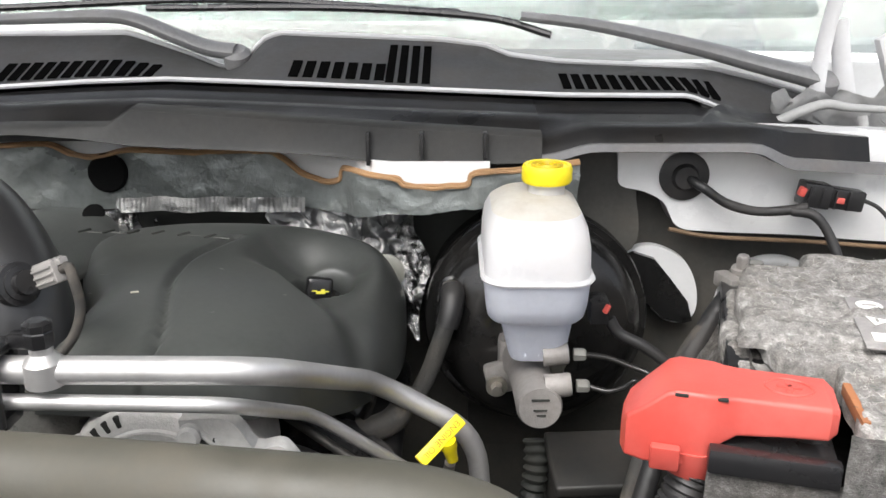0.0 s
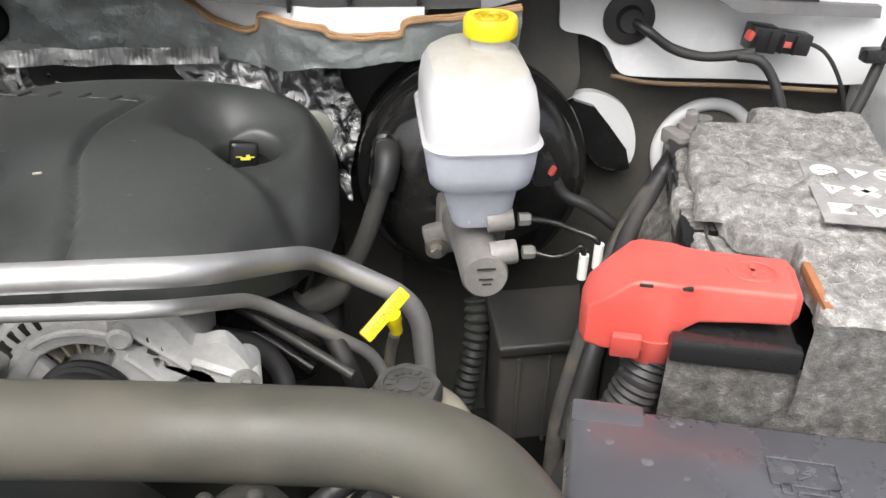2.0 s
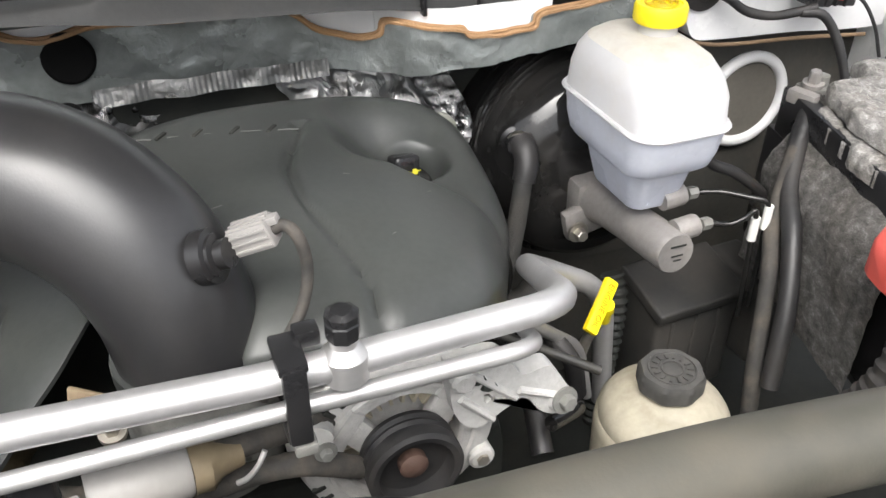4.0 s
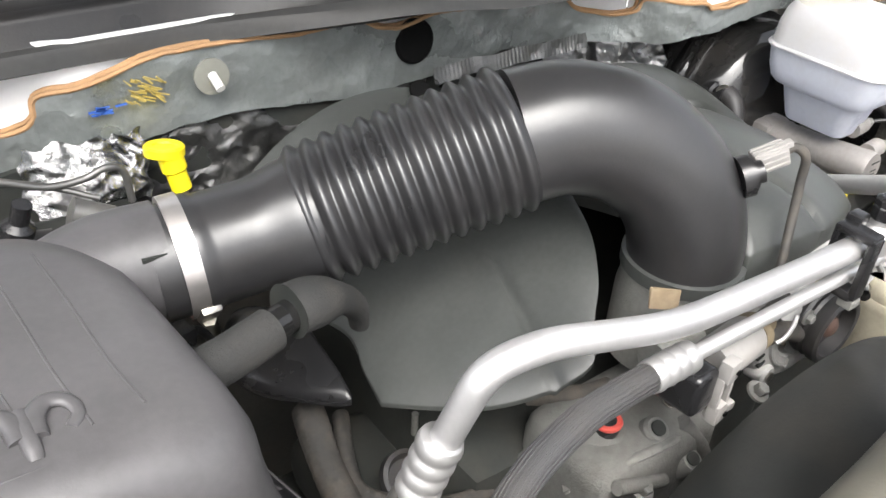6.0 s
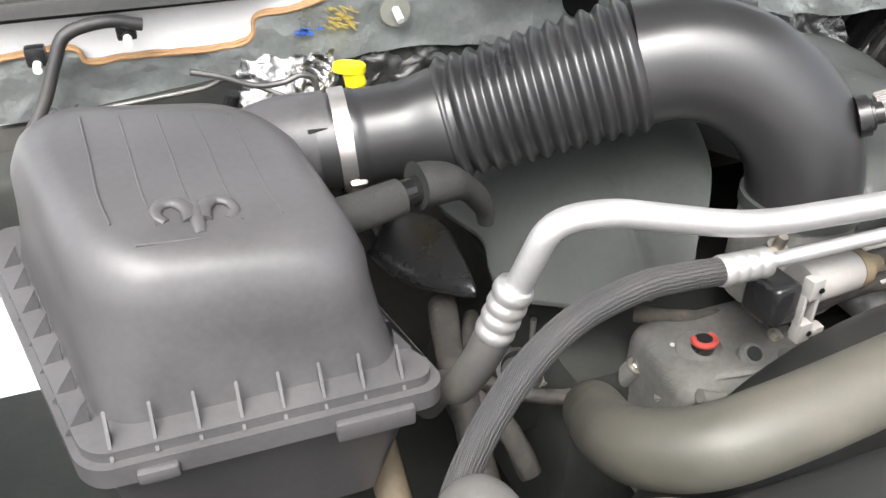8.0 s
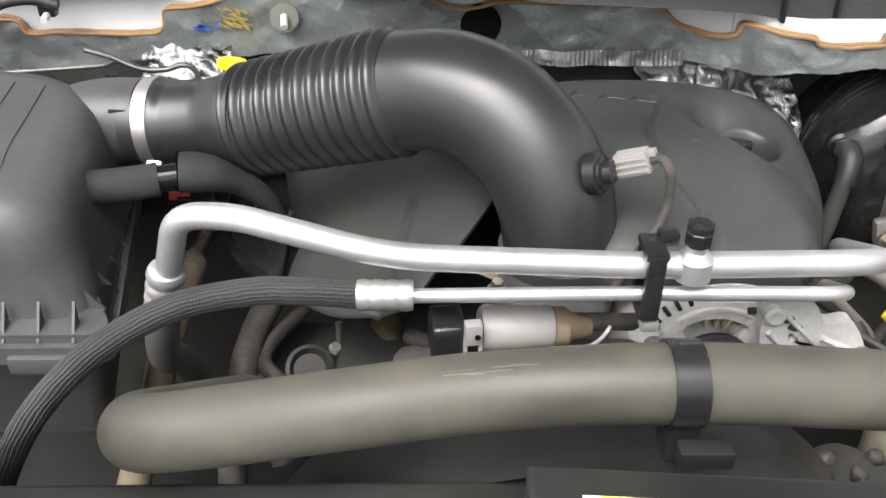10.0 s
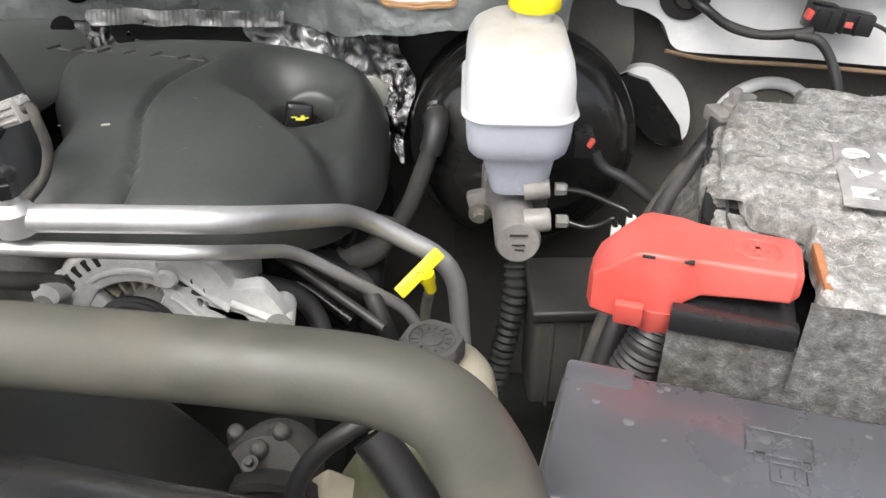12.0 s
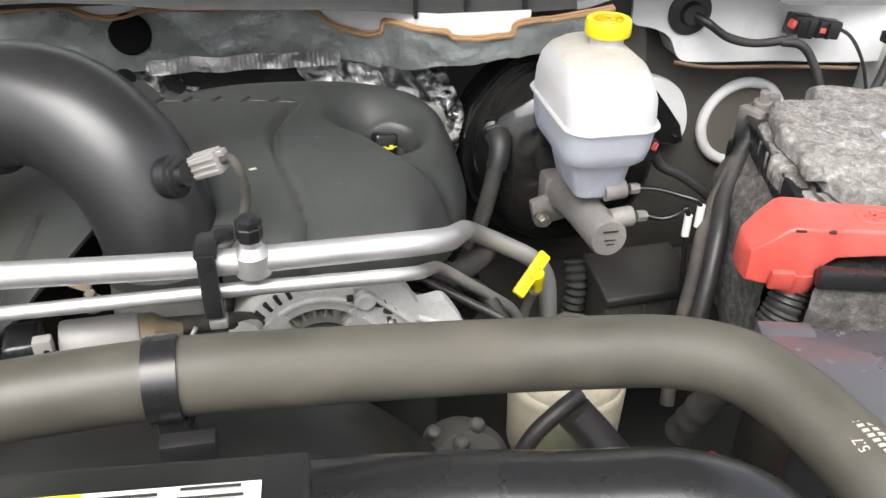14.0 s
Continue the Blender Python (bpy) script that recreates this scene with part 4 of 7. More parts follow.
def felt_slab(table, z0, z1, step=0.004, seed=0.0, amp=0.0035):
    """A thick lumpy felt sheet; table of (along, left edge, right edge) in the battery's directions."""
    bm, grid = bmesh.new(), []
    b0, b1 = table[0][0], table[-1][0]
    nb, na = int((b1 - b0) / step), int(max(r - l for _, l, r in table) / step)
    for j in range(nb + 1):
        b = b0 + (b1 - b0) * j / nb
        left, right = along(b, [(t[0], t[1]) for t in table]), along(b, [(t[0], t[2]) for t in table])
        left += 0.003 * noise.fractal(Vector((b * 60, seed, 1)), 0.8, 2, 3)
        right += 0.0015 * noise.fractal(Vector((b * 60, seed, 7)), 0.8, 2, 3)
        row = []
        for i in range(na + 1):
            a = left + (right - left) * i / na
            q = Vector((a * 30 + seed, b * 30, seed))
            h = amp * noise.fractal(q, 0.7, 2.0, 5) + amp * 0.9 * abs(noise.noise(q * 2.1)) + 0.0006 * noise.noise(q * 14)
            drop = 0.004 * (i in (0, na)) + 0.003 * (j in (0, nb))
            row.append(bm.verts.new(local(a, b + 0.002 * noise.noise(q * 1.3) * (j in (0, nb)), z1 + h - drop)))
        grid.append(row)
    for p, q in zip(grid, grid[1:]):
        for i in range(na):
            bm.faces.new((p[i], p[i + 1], q[i + 1], q[i]))
    ext = bmesh.ops.extrude_face_region(bm, geom=bm.faces[:])
    for v in [g for g in ext["geom"] if isinstance(g, bmesh.types.BMVert)]:
        v.co.z = z0 + 0.001 * noise.noise(v.co * 90)
    return bm


top_table = [(-0.176, -0.008, 0.0885), (-0.085, -0.012, 0.0885), (-0.079, -0.046, 0.0885), (-0.04, -0.056, 0.0885), (0.03, -0.070, 0.0885), (0.108, -0.060, 0.0885), (0.114, -0.008, 0.0885), (0.158, -0.006, 0.0885)]
part("top_felt", felt_slab(top_table, BZ1 - 0.014, BZ1 + 0.002, seed=1.0), felt, bt, "lumpy torn grey felt on top", angle=60)
under_table = [(-0.100, -0.056, -0.012), (-0.07, -0.070, 0.0), (0.0, -0.080, 0.0), (0.09, -0.074, 0.0), (0.118, -0.04, 0.0)]
part("under_felt", felt_slab(under_table, 1.112, 1.131, seed=12.0, amp=0.003), felt, bt, "torn lower layer of felt", angle=60)
loose_table = [(-0.058, -0.072, 0.055), (-0.03, -0.07, 0.05), (-0.008, -0.055, 0.058), (0.006, -0.01, 0.05), (0.018, 0.01, 0.04)]
part("loose_felt", felt_slab(loose_table, BZ1 - 0.004, BZ1 + 0.007, 0.0035, 4.0, 0.006), felt, bt, "frayed loose layer of felt", angle=60)


def loose_fibres(count, seed):
    """Short stray strands lying on the felt."""
    r, bm = random.Random(seed), bmesh.new()
    for k in range(count):
        b = r.uniform(-0.165, 0.145)
        a = r.uniform(along(b, [(t[0], t[1]) for t in top_table]) + 0.006, 0.080)
        h, turn, ln = BZ1 + 0.0025 + r.uniform(0, 0.0025), r.uniform(0, 6.3), r.uniform(0.004, 0.012)
        line = []
        for i in range(5):
            turn += r.uniform(-0.7, 0.7)
            line.append(local(a, b, h + r.uniform(-0.0016, 0.0016)))
            a, b = a + math.cos(turn) * ln / 5, b + math.sin(turn) * ln / 5
        sweep(bm, line, r.uniform(0.00010, 0.00022), 3)
    return bm


fibre_pale = material("pale_fibre", (0.42, 0.405, 0.375), 0.9, var=0.3, scale=60)
fibre_brown = material("brown_fibre", (0.16, 0.145, 0.125), 0.9, var=0.3, scale=60)
tagged(part("fuzz", loose_fibres(420, 21), fibre_pale, bt, "pale stray felt fibres"), kind="stuff")
tagged(part("fuzz", loose_fibres(600, 22), fibre_brown, bt, "brown stray felt fibres"), kind="stuff")


def felt_side(a0, a1, z0, z1, place, thick, seed):
    """An upright felt sheet; place(a, z, out) gives a point on it."""
    bm = bmesh.new()
    nx, nz = max(2, int(abs(a1 - a0) / 0.007)), max(2, int((z1 - z0) / 0.007))
    grid = []
    for i in range(nx + 1):
        col = []
        for j in range(nz + 1):
            a, z = a0 + (a1 - a0) * i / nx, z0 + (z1 - z0) * j / nz
            out = 0.003 * noise.fractal(Vector((a * 40 + seed, z * 40, seed)), 0.7, 2, 4)
            col.append(bm.verts.new(place(a, z + (0.002 * noise.noise(Vector((a * 90, seed, 0))) if j == nz else 0), out)))
        grid.append(col)
    for i in range(nx):
        for j in range(nz):
            bm.faces.new((grid[i][j], grid[i + 1][j], grid[i + 1][j + 1], grid[i][j + 1]))
    bmesh.ops.solidify(bm, geom=bm.faces[:], thickness=thick)
    return bm


part("front_felt", felt_side(-0.092, 0.0885, BZ0 + 0.005, 1.115, lambda a, z, o: local(a, -0.176 - o, z), 0.008, 2.0), felt, bt, "grey felt front panel", angle=60)
part("front_felt_flap", felt_side(-0.017, 0.0885, BZ0 + 0.003, 1.1515, lambda a, z, o: local(a, -0.180 - o, z), 0.008, 9.0), felt, bt, "grey felt front flap", angle=60)
part("side_felt", felt_side(-0.176, 0.158, BZ0, 1.142, lambda a, z, o: local(0.0885 + o, a, z), -0.008, 3.0), felt, bt, "grey felt side panel", angle=60)
part("side_felt", felt_side(-0.10, 0.112, BZ0, 1.136, lambda a, z, o: local(-0.060 - o - 0.040 * step(1.138 - z, 0.0, 0.08), a, z), 0.008, 6.0), felt, bt, "dirty brown-grey felt side panel", angle=60)
part("back_felt", felt_side(-0.004, 0.088, BZ0, 1.14, lambda a, z, o: local(a, 0.158 + o, z), -0.008, 8.0), felt, bt, angle=60)
part("rust_strip", block(local(-0.008, -0.138, BZ1), (0.005, 0.05, 0.008), 0.001, (0, 0, TURN + 4)), rusty, bt, "thin rusty brown strip")
ledge = bmesh.new()
box(ledge, local(-0.055, -0.145, 1.121), (0.074, 0.064, 0.008), 0.002, (0, 0, TURN))
box(ledge, local(-0.055, -0.176, 1.122), (0.074, 0.010, 0.016), 0.002, (0, 0, TURN))
part("terminal_shelf", ledge, black_plastic, bt)
label_face = material("label_grey", (0.21, 0.20, 0.20), 0.55, dust=(0.46, 0.44, 0.42), dust_amount=0.75, dust_scale=60)
lb = part("warning_label", block(local(0.046, -0.021, BZ1 + 0.0100), (0.074, 0.096, 0.0012), 0.0003, (0, 0, TURN)), label_face, bt, "worn dark warning label with white signs")
for j, row in enumerate(("oto", "txo", "sto")):
    for i, sign in enumerate(row):
        q = local(0.024 + 0.0225 * i, 0.011 - 0.030 * j, BZ1 + 0.0109)
        if sign == "s":
            part("sign", block(q, (0.016, 0.014, 0.0006), 0, (0, 0, TURN)), white_marks, lb)
            continue
        if sign == "x":
            for a in (40, -40):
                part("sign", block(q, (0.020, 0.005, 0.0006), 0, (0, 0, TURN + a)), white_marks, lb)
            continue
        sides = 3 if sign == "t" else 28
        part("sign", turned([(0.0095, 0), (0.0095, 0.0004)], q, (0, 0, 1), sides), white_marks, lb)
        if i == 2:
            part("sign_mark", turned([(0.0075, 0), (0.0075, 0.0003)], q + Vector((0, 0, 0.0003)), (0, 0, 1), 24), label_face, lb)
            part("sign_mark", block(q + Vector((0, 0, 0.0009)), (0.013, 0.0035, 0.0004), 0, (0, 0, 35 * j - 20)), white_marks, lb)
        else:
            part("sign_mark", block(q + Vector((0, 0, 0.0006)), (0.010 if sides > 3 else 0.002, 0.0022 if sides > 3 else 0.006, 0.0004), 0, (0, 0, TURN)), label_face, lb)
ng = thing("negative_terminal", local(-0.055, 0.135, BZ1), "corroded grey metal battery clamp with its bolt", "battery terminal")
part("clamp", block(local(-0.052, 0.135, BZ1 - 0.022), (0.032, 0.026, 0.018), 0.004, (0, 0, TURN + 12)), dull_cast, ng)
part("post", turned([(0.009, 0), (0.008, 0.018)], local(-0.048, 0.138, BZ1 - 0.022), (0, 0, 1), 20), dull_cast, ng)
bolt("bolt", local(-0.058, 0.132, BZ1 - 0.012), (-0.1, -0.1, 1), 0.0060, 0.016, ng, cast)
part("clamp_jaw", block(local(-0.070, 0.122, BZ1 - 0.020), (0.014, 0.030, 0.014), 0.003, (0, 0, TURN + 30)), cast, ng)
gc = thing("ground_cable", local(-0.1, 0.08, 1.1), "thick black taped ground cable beside the battery", "cable")
part("lug", block(local(-0.066, 0.118, BZ1 - 0.022), (0.018, 0.030, 0.012), 0.004, (12, 8, TURN + 20)), dull_cast, gc, "grey metal cable lug")
part("cable", tube([local(-0.070, 0.108, BZ1 - 0.028), local(-0.086, 0.085, 1.098), local(-0.104, 0.05, 1.07), local(-0.114, 0.01, 1.045), local(-0.126, -0.03, 1.0), local(-0.14, -0.06, 0.93)], taped(0.0085), 14, sub=20), rubber, gc)
part("cable", tube([local(-0.066, 0.11, BZ1 - 0.036), local(-0.094, 0.075, 1.09), local(-0.118, 0.04, 1.05), local(-0.132, 0.0, 1.01), local(-0.147, -0.04, 0.94), local(-0.15, -0.06, 0.88)], taped(0.0075), 14, sub=20), dusty_loom, gc)

# red cover over the positive terminal
rc = thing("terminal_cover", (0.19, 0.53, 1.12), "red plastic cover over the positive battery terminal", "terminal cover")
rm = bmesh.new()
W = lambda a, b, z: local(a, b, z)
secs = []
for a, yb, yf, zt, zb in ((-0.1450, -0.158, -0.136, 1.131, 1.111), (-0.1415, -0.166, -0.128, 1.138, 1.109), (-0.130, -0.169, -0.122, 1.148, 1.108), (-0.118, -0.169, -0.118, 1.1585, 1.108), (-0.112, -0.169, -0.117, 1.160, 1.108),
                          (-0.096, -0.169, -0.117, 1.1595, 1.108), (-0.090, -0.168, -0.117, 1.159, 1.112), (-0.085, -0.166, -0.118, 1.158, 1.125), (-0.076, -0.164, -0.119, 1.1575, 1.131), (-0.050, -0.164, -0.120, 1.1575, 1.134), (-0.025, -0.163, -0.120, 1.157, 1.135), (-0.020, -0.159, -0.125, 1.154, 1.138)):
    h, d = zt - zb, yf - yb
    r = 0.0032
    ring = []
    for sy, sz, a0 in ((1, 1, 0), (-1, 1, 90), (-1, -1, 180), (1, -1, 270)):
        for k in range(5):
            t = radians(a0 + 90 * k / 4)
            ring.append(W(a, (yb + yf) / 2 + sy * (d / 2 - r) + r * math.cos(t), (zt + zb) / 2 + sz * (h / 2 - r) + r * math.sin(t)))
    secs.append(ring)
loft(rm, secs)
part("cover", rm, red_plastic, rc, angle=28)
part("latch", block(W(-0.117, -0.1725, 1.116), (0.018, 0.006, 0.018), 0.002, (12, 0, TURN)), red_plastic, rc)
part("spout", turned([(0.021, 0), (0.019, -0.012), (0.014, -0.024)], W(-0.100, -0.150, 1.118), (0, 0, 1), 28), red_plastic, rc)
for a in (-0.110, -0.087):
    part("slot", block(W(a, -0.1680 if a < -0.1 else -0.1660, 1.1575 if a < -0.1 else 1.1565), (0.008, 0.003, 0.002), 0.0005, (0, 0, TURN)), dark_void, rc)
pm = bmesh.new()
pc = W(-0.047, -0.141, 1.1577)
sweep(pm, [pc + U * 0.014 * math.cos(t) + V * 0.011 * math.sin(t) for t in (2 * math.pi * i / 36 for i in range(37))], 0.0009, 6, cap=False)
box(pm, pc, (0.015, 0.0035, 0.0018), 0.0004, (0, 0, TURN))
box(pm, pc, (0.0035, 0.014, 0.0018), 0.0004, (0, 0, TURN))
part("plus_sign", pm, red_plastic, rc, "moulded plus sign in a ring")
cc = thing("positive_cable", W(-0.105, -0.155, 1.07), "black corrugated loom carrying the positive cable", "cable")
cl = bend_path([W(-0.098, -0.152, 1.096), W(-0.106, -0.160, 1.072), W(-0.122, -0.165, 1.03), W(-0.135, -0.15, 0.98), W(-0.15, -0.12, 0.9)], 14)
part("loom", sweep(bmesh.new(), cl, lambda s: 0.0145 + 0.0012 * math.sin(s * 260), 16), rubber, cc)

# ---- fuse box ----
FZ = 1.111
FC = Vector((0.1015, 0.458, 0)) + U * 0.1175 - V * 0.053
fb = thing("fuse_box", (FC.x, FC.y, 0.97), "dusty dark grey plastic fuse box with a flat lid", "fuse box")


def flat(a, b, z):
    return FC + U * a + V * b + Vector((0, 0, z))


lid = loft(bmesh.new(), [[q for q in rrect(FC.x, FC.y, z, 0.235 + g, 0.106 + g, 0.008, TURN)] for z, g in ((FZ - 0.010, 0.002), (FZ - 0.005, 0.0), (FZ - 0.0015, -0.004), (FZ, -0.009))])
lidp = part("lid", lid, lid_plastic, fb, "flat dusty lid")
part("tray", loft(bmesh.new(), [rrect(FC.x, FC.y, z, 0.227, 0.098, 0.006, TURN) for z in (0.97, FZ - 0.009)]), black_plastic, fb)
part("lid_step", block(flat(-0.097, 0.046, FZ - 0.0075), (0.040, 0.018, 0.0165), 0.003, (0, 0, TURN)), lid_plastic, fb)
for a in (-0.055, 0.06):
    lt = bmesh.new()
    box(lt, flat(a - 0.014, -0.057, FZ - 0.034), (0.005, 0.006, 0.022), 0.001, (0, 0, TURN))
    box(lt, flat(a + 0.014, -0.057, FZ - 0.034), (0.005, 0.006, 0.022), 0.001, (0, 0, TURN))
    box(lt, flat(a, -0.057, FZ - 0.042), (0.030, 0.006, 0.005), 0.001, (0, 0, TURN))
    part("latch", lt, black_plastic, fb)
mm = bmesh.new()
q = flat(0.001, 0.010, FZ + 0.0006)


def outline_box(bm, a, b, w, d, r=0.0006):
    c = [q + U * (a + sx * w / 2) + V * (b + sy * d / 2) for sx, sy in ((-1, -1), (1, -1), (1, 1), (-1, 1), (-1, -1))]
    for s, e in zip(c, c[1:]):
        sweep(bm, [s, e], r, 6)


outline_box(mm, 0, 0.008, 0.034, 0.018)
outline_box(mm, 0.004, -0.012, 0.018, 0.013)
outline_box(mm, -0.010, -0.004, 0.005, 0.006)
outline_box(mm, 0.013, -0.004, 0.005, 0.006)
for s, e in (((0.006, 0.013), (-0.002, 0.008)), ((-0.002, 0.008), (0.004, 0.008)), ((0.004, 0.008), (-0.004, 0.003)), ((0.0, -0.015), (0.0, -0.009)), ((0.007, -0.015), (0.007, -0.009))):
    sweep(mm, [q + U * s[0] + V * s[1], q + U * e[0] + V * e[1]], 0.0006, 6)
part("fuse_symbol", mm, lid_plastic, lidp, "moulded fuse symbol")


smudge_grey = material("dried_smudge", (0.095, 0.094, 0.100), 0.6, var=0.2)
drop = random.Random(3)
for k in range(16):
    q2 = flat(drop.uniform(-0.11, 0.11), drop.uniform(-0.045, 0.045), FZ + 0.0001)
    part("smudge", frill(turned([(drop.uniform(0.0008, 0.0034), 0), (0.0006, 0.0002)], q2, (0, 0, 1), 14), 0.0003, 400, k), smudge_grey, lidp, "dried water spot")

# ---- radiator hose ----
clamp_steel = material("dull_clamp_steel", (0.20, 0.19, 0.175), 0.5, metal=0.8, dust=(0.12, 0.1, 0.07), dust_amount=0.5)
rh = thing("radiator_hose", (-0.3, 0.405, 1.155), "thick dusty grey-brown rubber radiator hose", "radiator hose")
hose_line = bend_path([(-0.575, 0.535, 1.030), (-0.600, 0.475, 1.075), (-0.609, 0.428, 1.112), (-0.592, 0.401, 1.134), (-0.550, 0.393, 1.147), (-0.48, 0.394, 1.158), (-0.40, 0.3995, 1.165), (-0.30, 0.399, 1.1705), (-0.209, 0.400, 1.165),
                       (-0.118, 0.399, 1.159), (-0.055, 0.394, 1.157), (-0.005, 0.387, 1.156), (0.029, 0.369, 1.156), (0.047, 0.339, 1.155), (0.057, 0.303, 1.153), (0.062, 0.263, 1.149), (0.065, 0.20, 1.135)], 8)
hose = part("hose", sweep(bmesh.new(), hose_line, 0.0222, 32), hose_rubber, rh, angle=70)
pr = bmesh.new()
for j, count in enumerate((7, 8)):
    for k in range(count):
        a = -0.10 + 0.26 * j
        c = Vector((0.0572 + 0.0006 * k, 0.297 - 0.0036 * k, 1.1520))
        box(pr, c + Vector((0.0223 * math.sin(a), 0, 0.0223 * math.cos(a))), (0.0036, 0.0020, 0.0006), 0, (0, math.degrees(a), 0))
part("print", pr, grey_marks, hose, "rows of faded white print")
for c, d, r in (((0.064, 0.222, 1.140), (0.03, -1, -0.2), 0.0238),):
    part("spring_clamp", turned([(r - 0.001, -0.006), (r + 0.001, -0.006), (r + 0.001, 0.006), (r - 0.001, 0.006)], c, d, 32), clamp_steel, rh, "dull spring clamp")
scrape = material("pale_scrape", (0.12, 0.115, 0.095), 0.7, var=0.3)
worn = random.Random(21)
for near, count in ((-0.395, 9),):
    k0 = min(range(len(hose_line)), key=lambda k: abs(hose_line[k].x - near) + (k < 24))
    for k in range(count):
        c, d = hose_line[k0], (hose_line[k0 + 1] - hose_line[k0 - 1]).normalized()
        a = worn.uniform(0.15, 0.55)
        out = (Vector((0, 0, 1)) * math.cos(a) + Vector((0, -1, 0)) * math.sin(a)).normalized()
        q = c + d * worn.uniform(-0.02, 0.02) + out * 0.0221
        turn_ = [math.degrees(v) for v in Matrix((d, out.cross(d), out)).transposed().to_euler()]
        part("scrape", frill(block(q, (worn.uniform(0.008, 0.026), worn.uniform(0.0005, 0.0012), 0.0006), 0.0002, turn_), 0.0005, 200, k), scrape, hose, "pale scrape in the dust")
hc = thing("hose_clip", (-0.298, 0.388, 1.15), "black plastic strap clip round the radiator hose", "clip")
part("strap", turned([(0.0222, -0.009), (0.0245, -0.009), (0.0245, 0.009), (0.0222, 0.009)], (-0.298, 0.399, 1.1703), (1, 0, 0.0), 40), black_plastic, hc)
part("foot", block((-0.296, 0.395, 1.138), (0.018, 0.022, 0.028), 0.003), black_plastic, hc)
part("buckle", block((-0.288, 0.373, 1.143), (0.03, 0.012, 0.012), 0.002), black_plastic, hc)

# ---- refrigerant lines ----
grey_hose = material("dusty_grey_rubber", (0.085, 0.083, 0.078), 0.6, dust=(0.25, 0.23, 0.2), dust_amount=0.4, bump=0.08, bump_scale=400)
al = thing("refrigerant_line", (-0.3, 0.54, 1.15), "wide bright aluminium refrigerant line across the engine", "pipe", "refrigerant lines")
part("pipe", pipe([(-0.627, 0.568, 1.126), (-0.609, 0.558, 1.183), (-0.570, 0.555, 1.1845), (-0.464, 0.545, 1.157), (-0.282, 0.535, 1.155), (-0.110, 0.545, 1.150), (-0.056, 0.713, 1.055), (0.034, 0.719, 0.999), (0.045, 0.715, 0.86)], 0.0095, 0.035, 20), alu, al, angle=70)
part("ferrule", sweep(bmesh.new(), [Vector((-0.6265, 0.568, 1.132)).lerp(Vector((-0.639, 0.574, 1.088)), k / 40) for k in range(41)], lambda s: 0.0128 + 0.0016 * abs(math.sin(s * 12.5)), 24), alu_bright, al, "crimped bright ferrule", angle=70)
part("rubber_end", tube([(-0.638, 0.574, 1.090), (-0.647, 0.583, 1.055), (-0.654, 0.600, 1.022), (-0.656, 0.635, 0.99), (-0.656, 0.67, 0.94)], 0.0135, 20), grey_hose, al, "black rubber hose end", angle=70)
sv = part("valve_stub", turned([(0.013, -0.012), (0.013, 0.004), (0.0075, 0.010), (0.0075, 0.018)], (-0.252, 0.536, 1.157), (0, 0, 1), 24), alu_bright, al, "welded valve stub")
part("valve_cap", turned([(0.0088, 0), (0.0095, 0.003), (0.0095, 0.010), (0.0088, 0.011), (0.0095, 0.012), (0.0095, 0.016), (0.006, 0.018)], (-0.252, 0.536, 1.172), (0, 0, 1), 8), black_plastic, al, "black ribbed valve cap", angle=30)
sl = thing("refrigerant_line", (-0.3, 0.53, 1.13), "thin bright aluminium refrigerant line ending in a black braided hose", "pipe", "refrigerant lines")
part("pipe", pipe([(-0.455, 0.541, 1.126), (-0.282, 0.533, 1.133), (-0.135, 0.535, 1.130), (-0.098, 0.642, 1.062), (-0.005, 0.690, 0.965), (0.01, 0.69, 0.90)], 0.0055, 0.025, 16), alu, sl, angle=70)
part("ferrule", sweep(bmesh.new(), [Vector((-0.446, 0.541, 1.1265)).lerp(Vector((-0.486, 0.541, 1.127)), k / 40) for k in range(41)], lambda s: 0.0108 + 0.0007 * abs(math.sin(s * 12.5)), 24), alu_bright, sl, "crimped bright ferrule", angle=70)


def braided():
    m = material("braided_rubber", (0.035, 0.035, 0.036), 0.55, dust=DUST, dust_amount=0.12)
    n, l = m.node_tree.nodes, m.node_tree.links
    c, w, b = n.new("ShaderNodeTexCoord"), n.new("ShaderNodeTexWave"), n.new("ShaderNodeBump")
    w.inputs["Scale"].default_value = 330
    l.new(c.outputs["Object"], w.inputs["Vector"])
    l.new(w.outputs["Fac"], b.inputs["Height"])
    b.inputs["Strength"].default_value, b.inputs["Distance"].default_value = 0.5, 0.001
    l.new(b.outputs["Normal"], n["Principled BSDF"].inputs["Normal"])
    return m


braid = braided()
hl = bend_path([(-0.484, 0.541, 1.127), (-0.52, 0.536, 1.134), (-0.561, 0.530, 1.138), (-0.616, 0.516, 1.132), (-0.669, 0.491, 1.108), (-0.71, 0.462, 1.065), (-0.735, 0.43, 1.0), (-0.74, 0.41, 0.93)], 10)
bh = part("braided_hose", sweep(bmesh.new(), hl, 0.0094, 20), braid, sl, "black braided rubber hose", angle=70)
for k in range(22):
    bm, line = bmesh.new(), []
    for i, p in enumerate(hl):
        d = (hl[min(i + 1, len(hl) - 1)] - hl[max(i - 1, 0)]).normalized()
        up = (Vector((0, 0, 1)) - d * d.z).normalized()
        a = 2 * math.pi * k / 22 + 0.006 * i + 0.03 * math.sin(i * 1.7 + k)
        line.append(p + (up * math.sin(a) + d.cross(up) * math.cos(a)) * 0.0092)
    sweep(bm, line, 0.00075, 5)
    part("strand", bm, braid, bh)
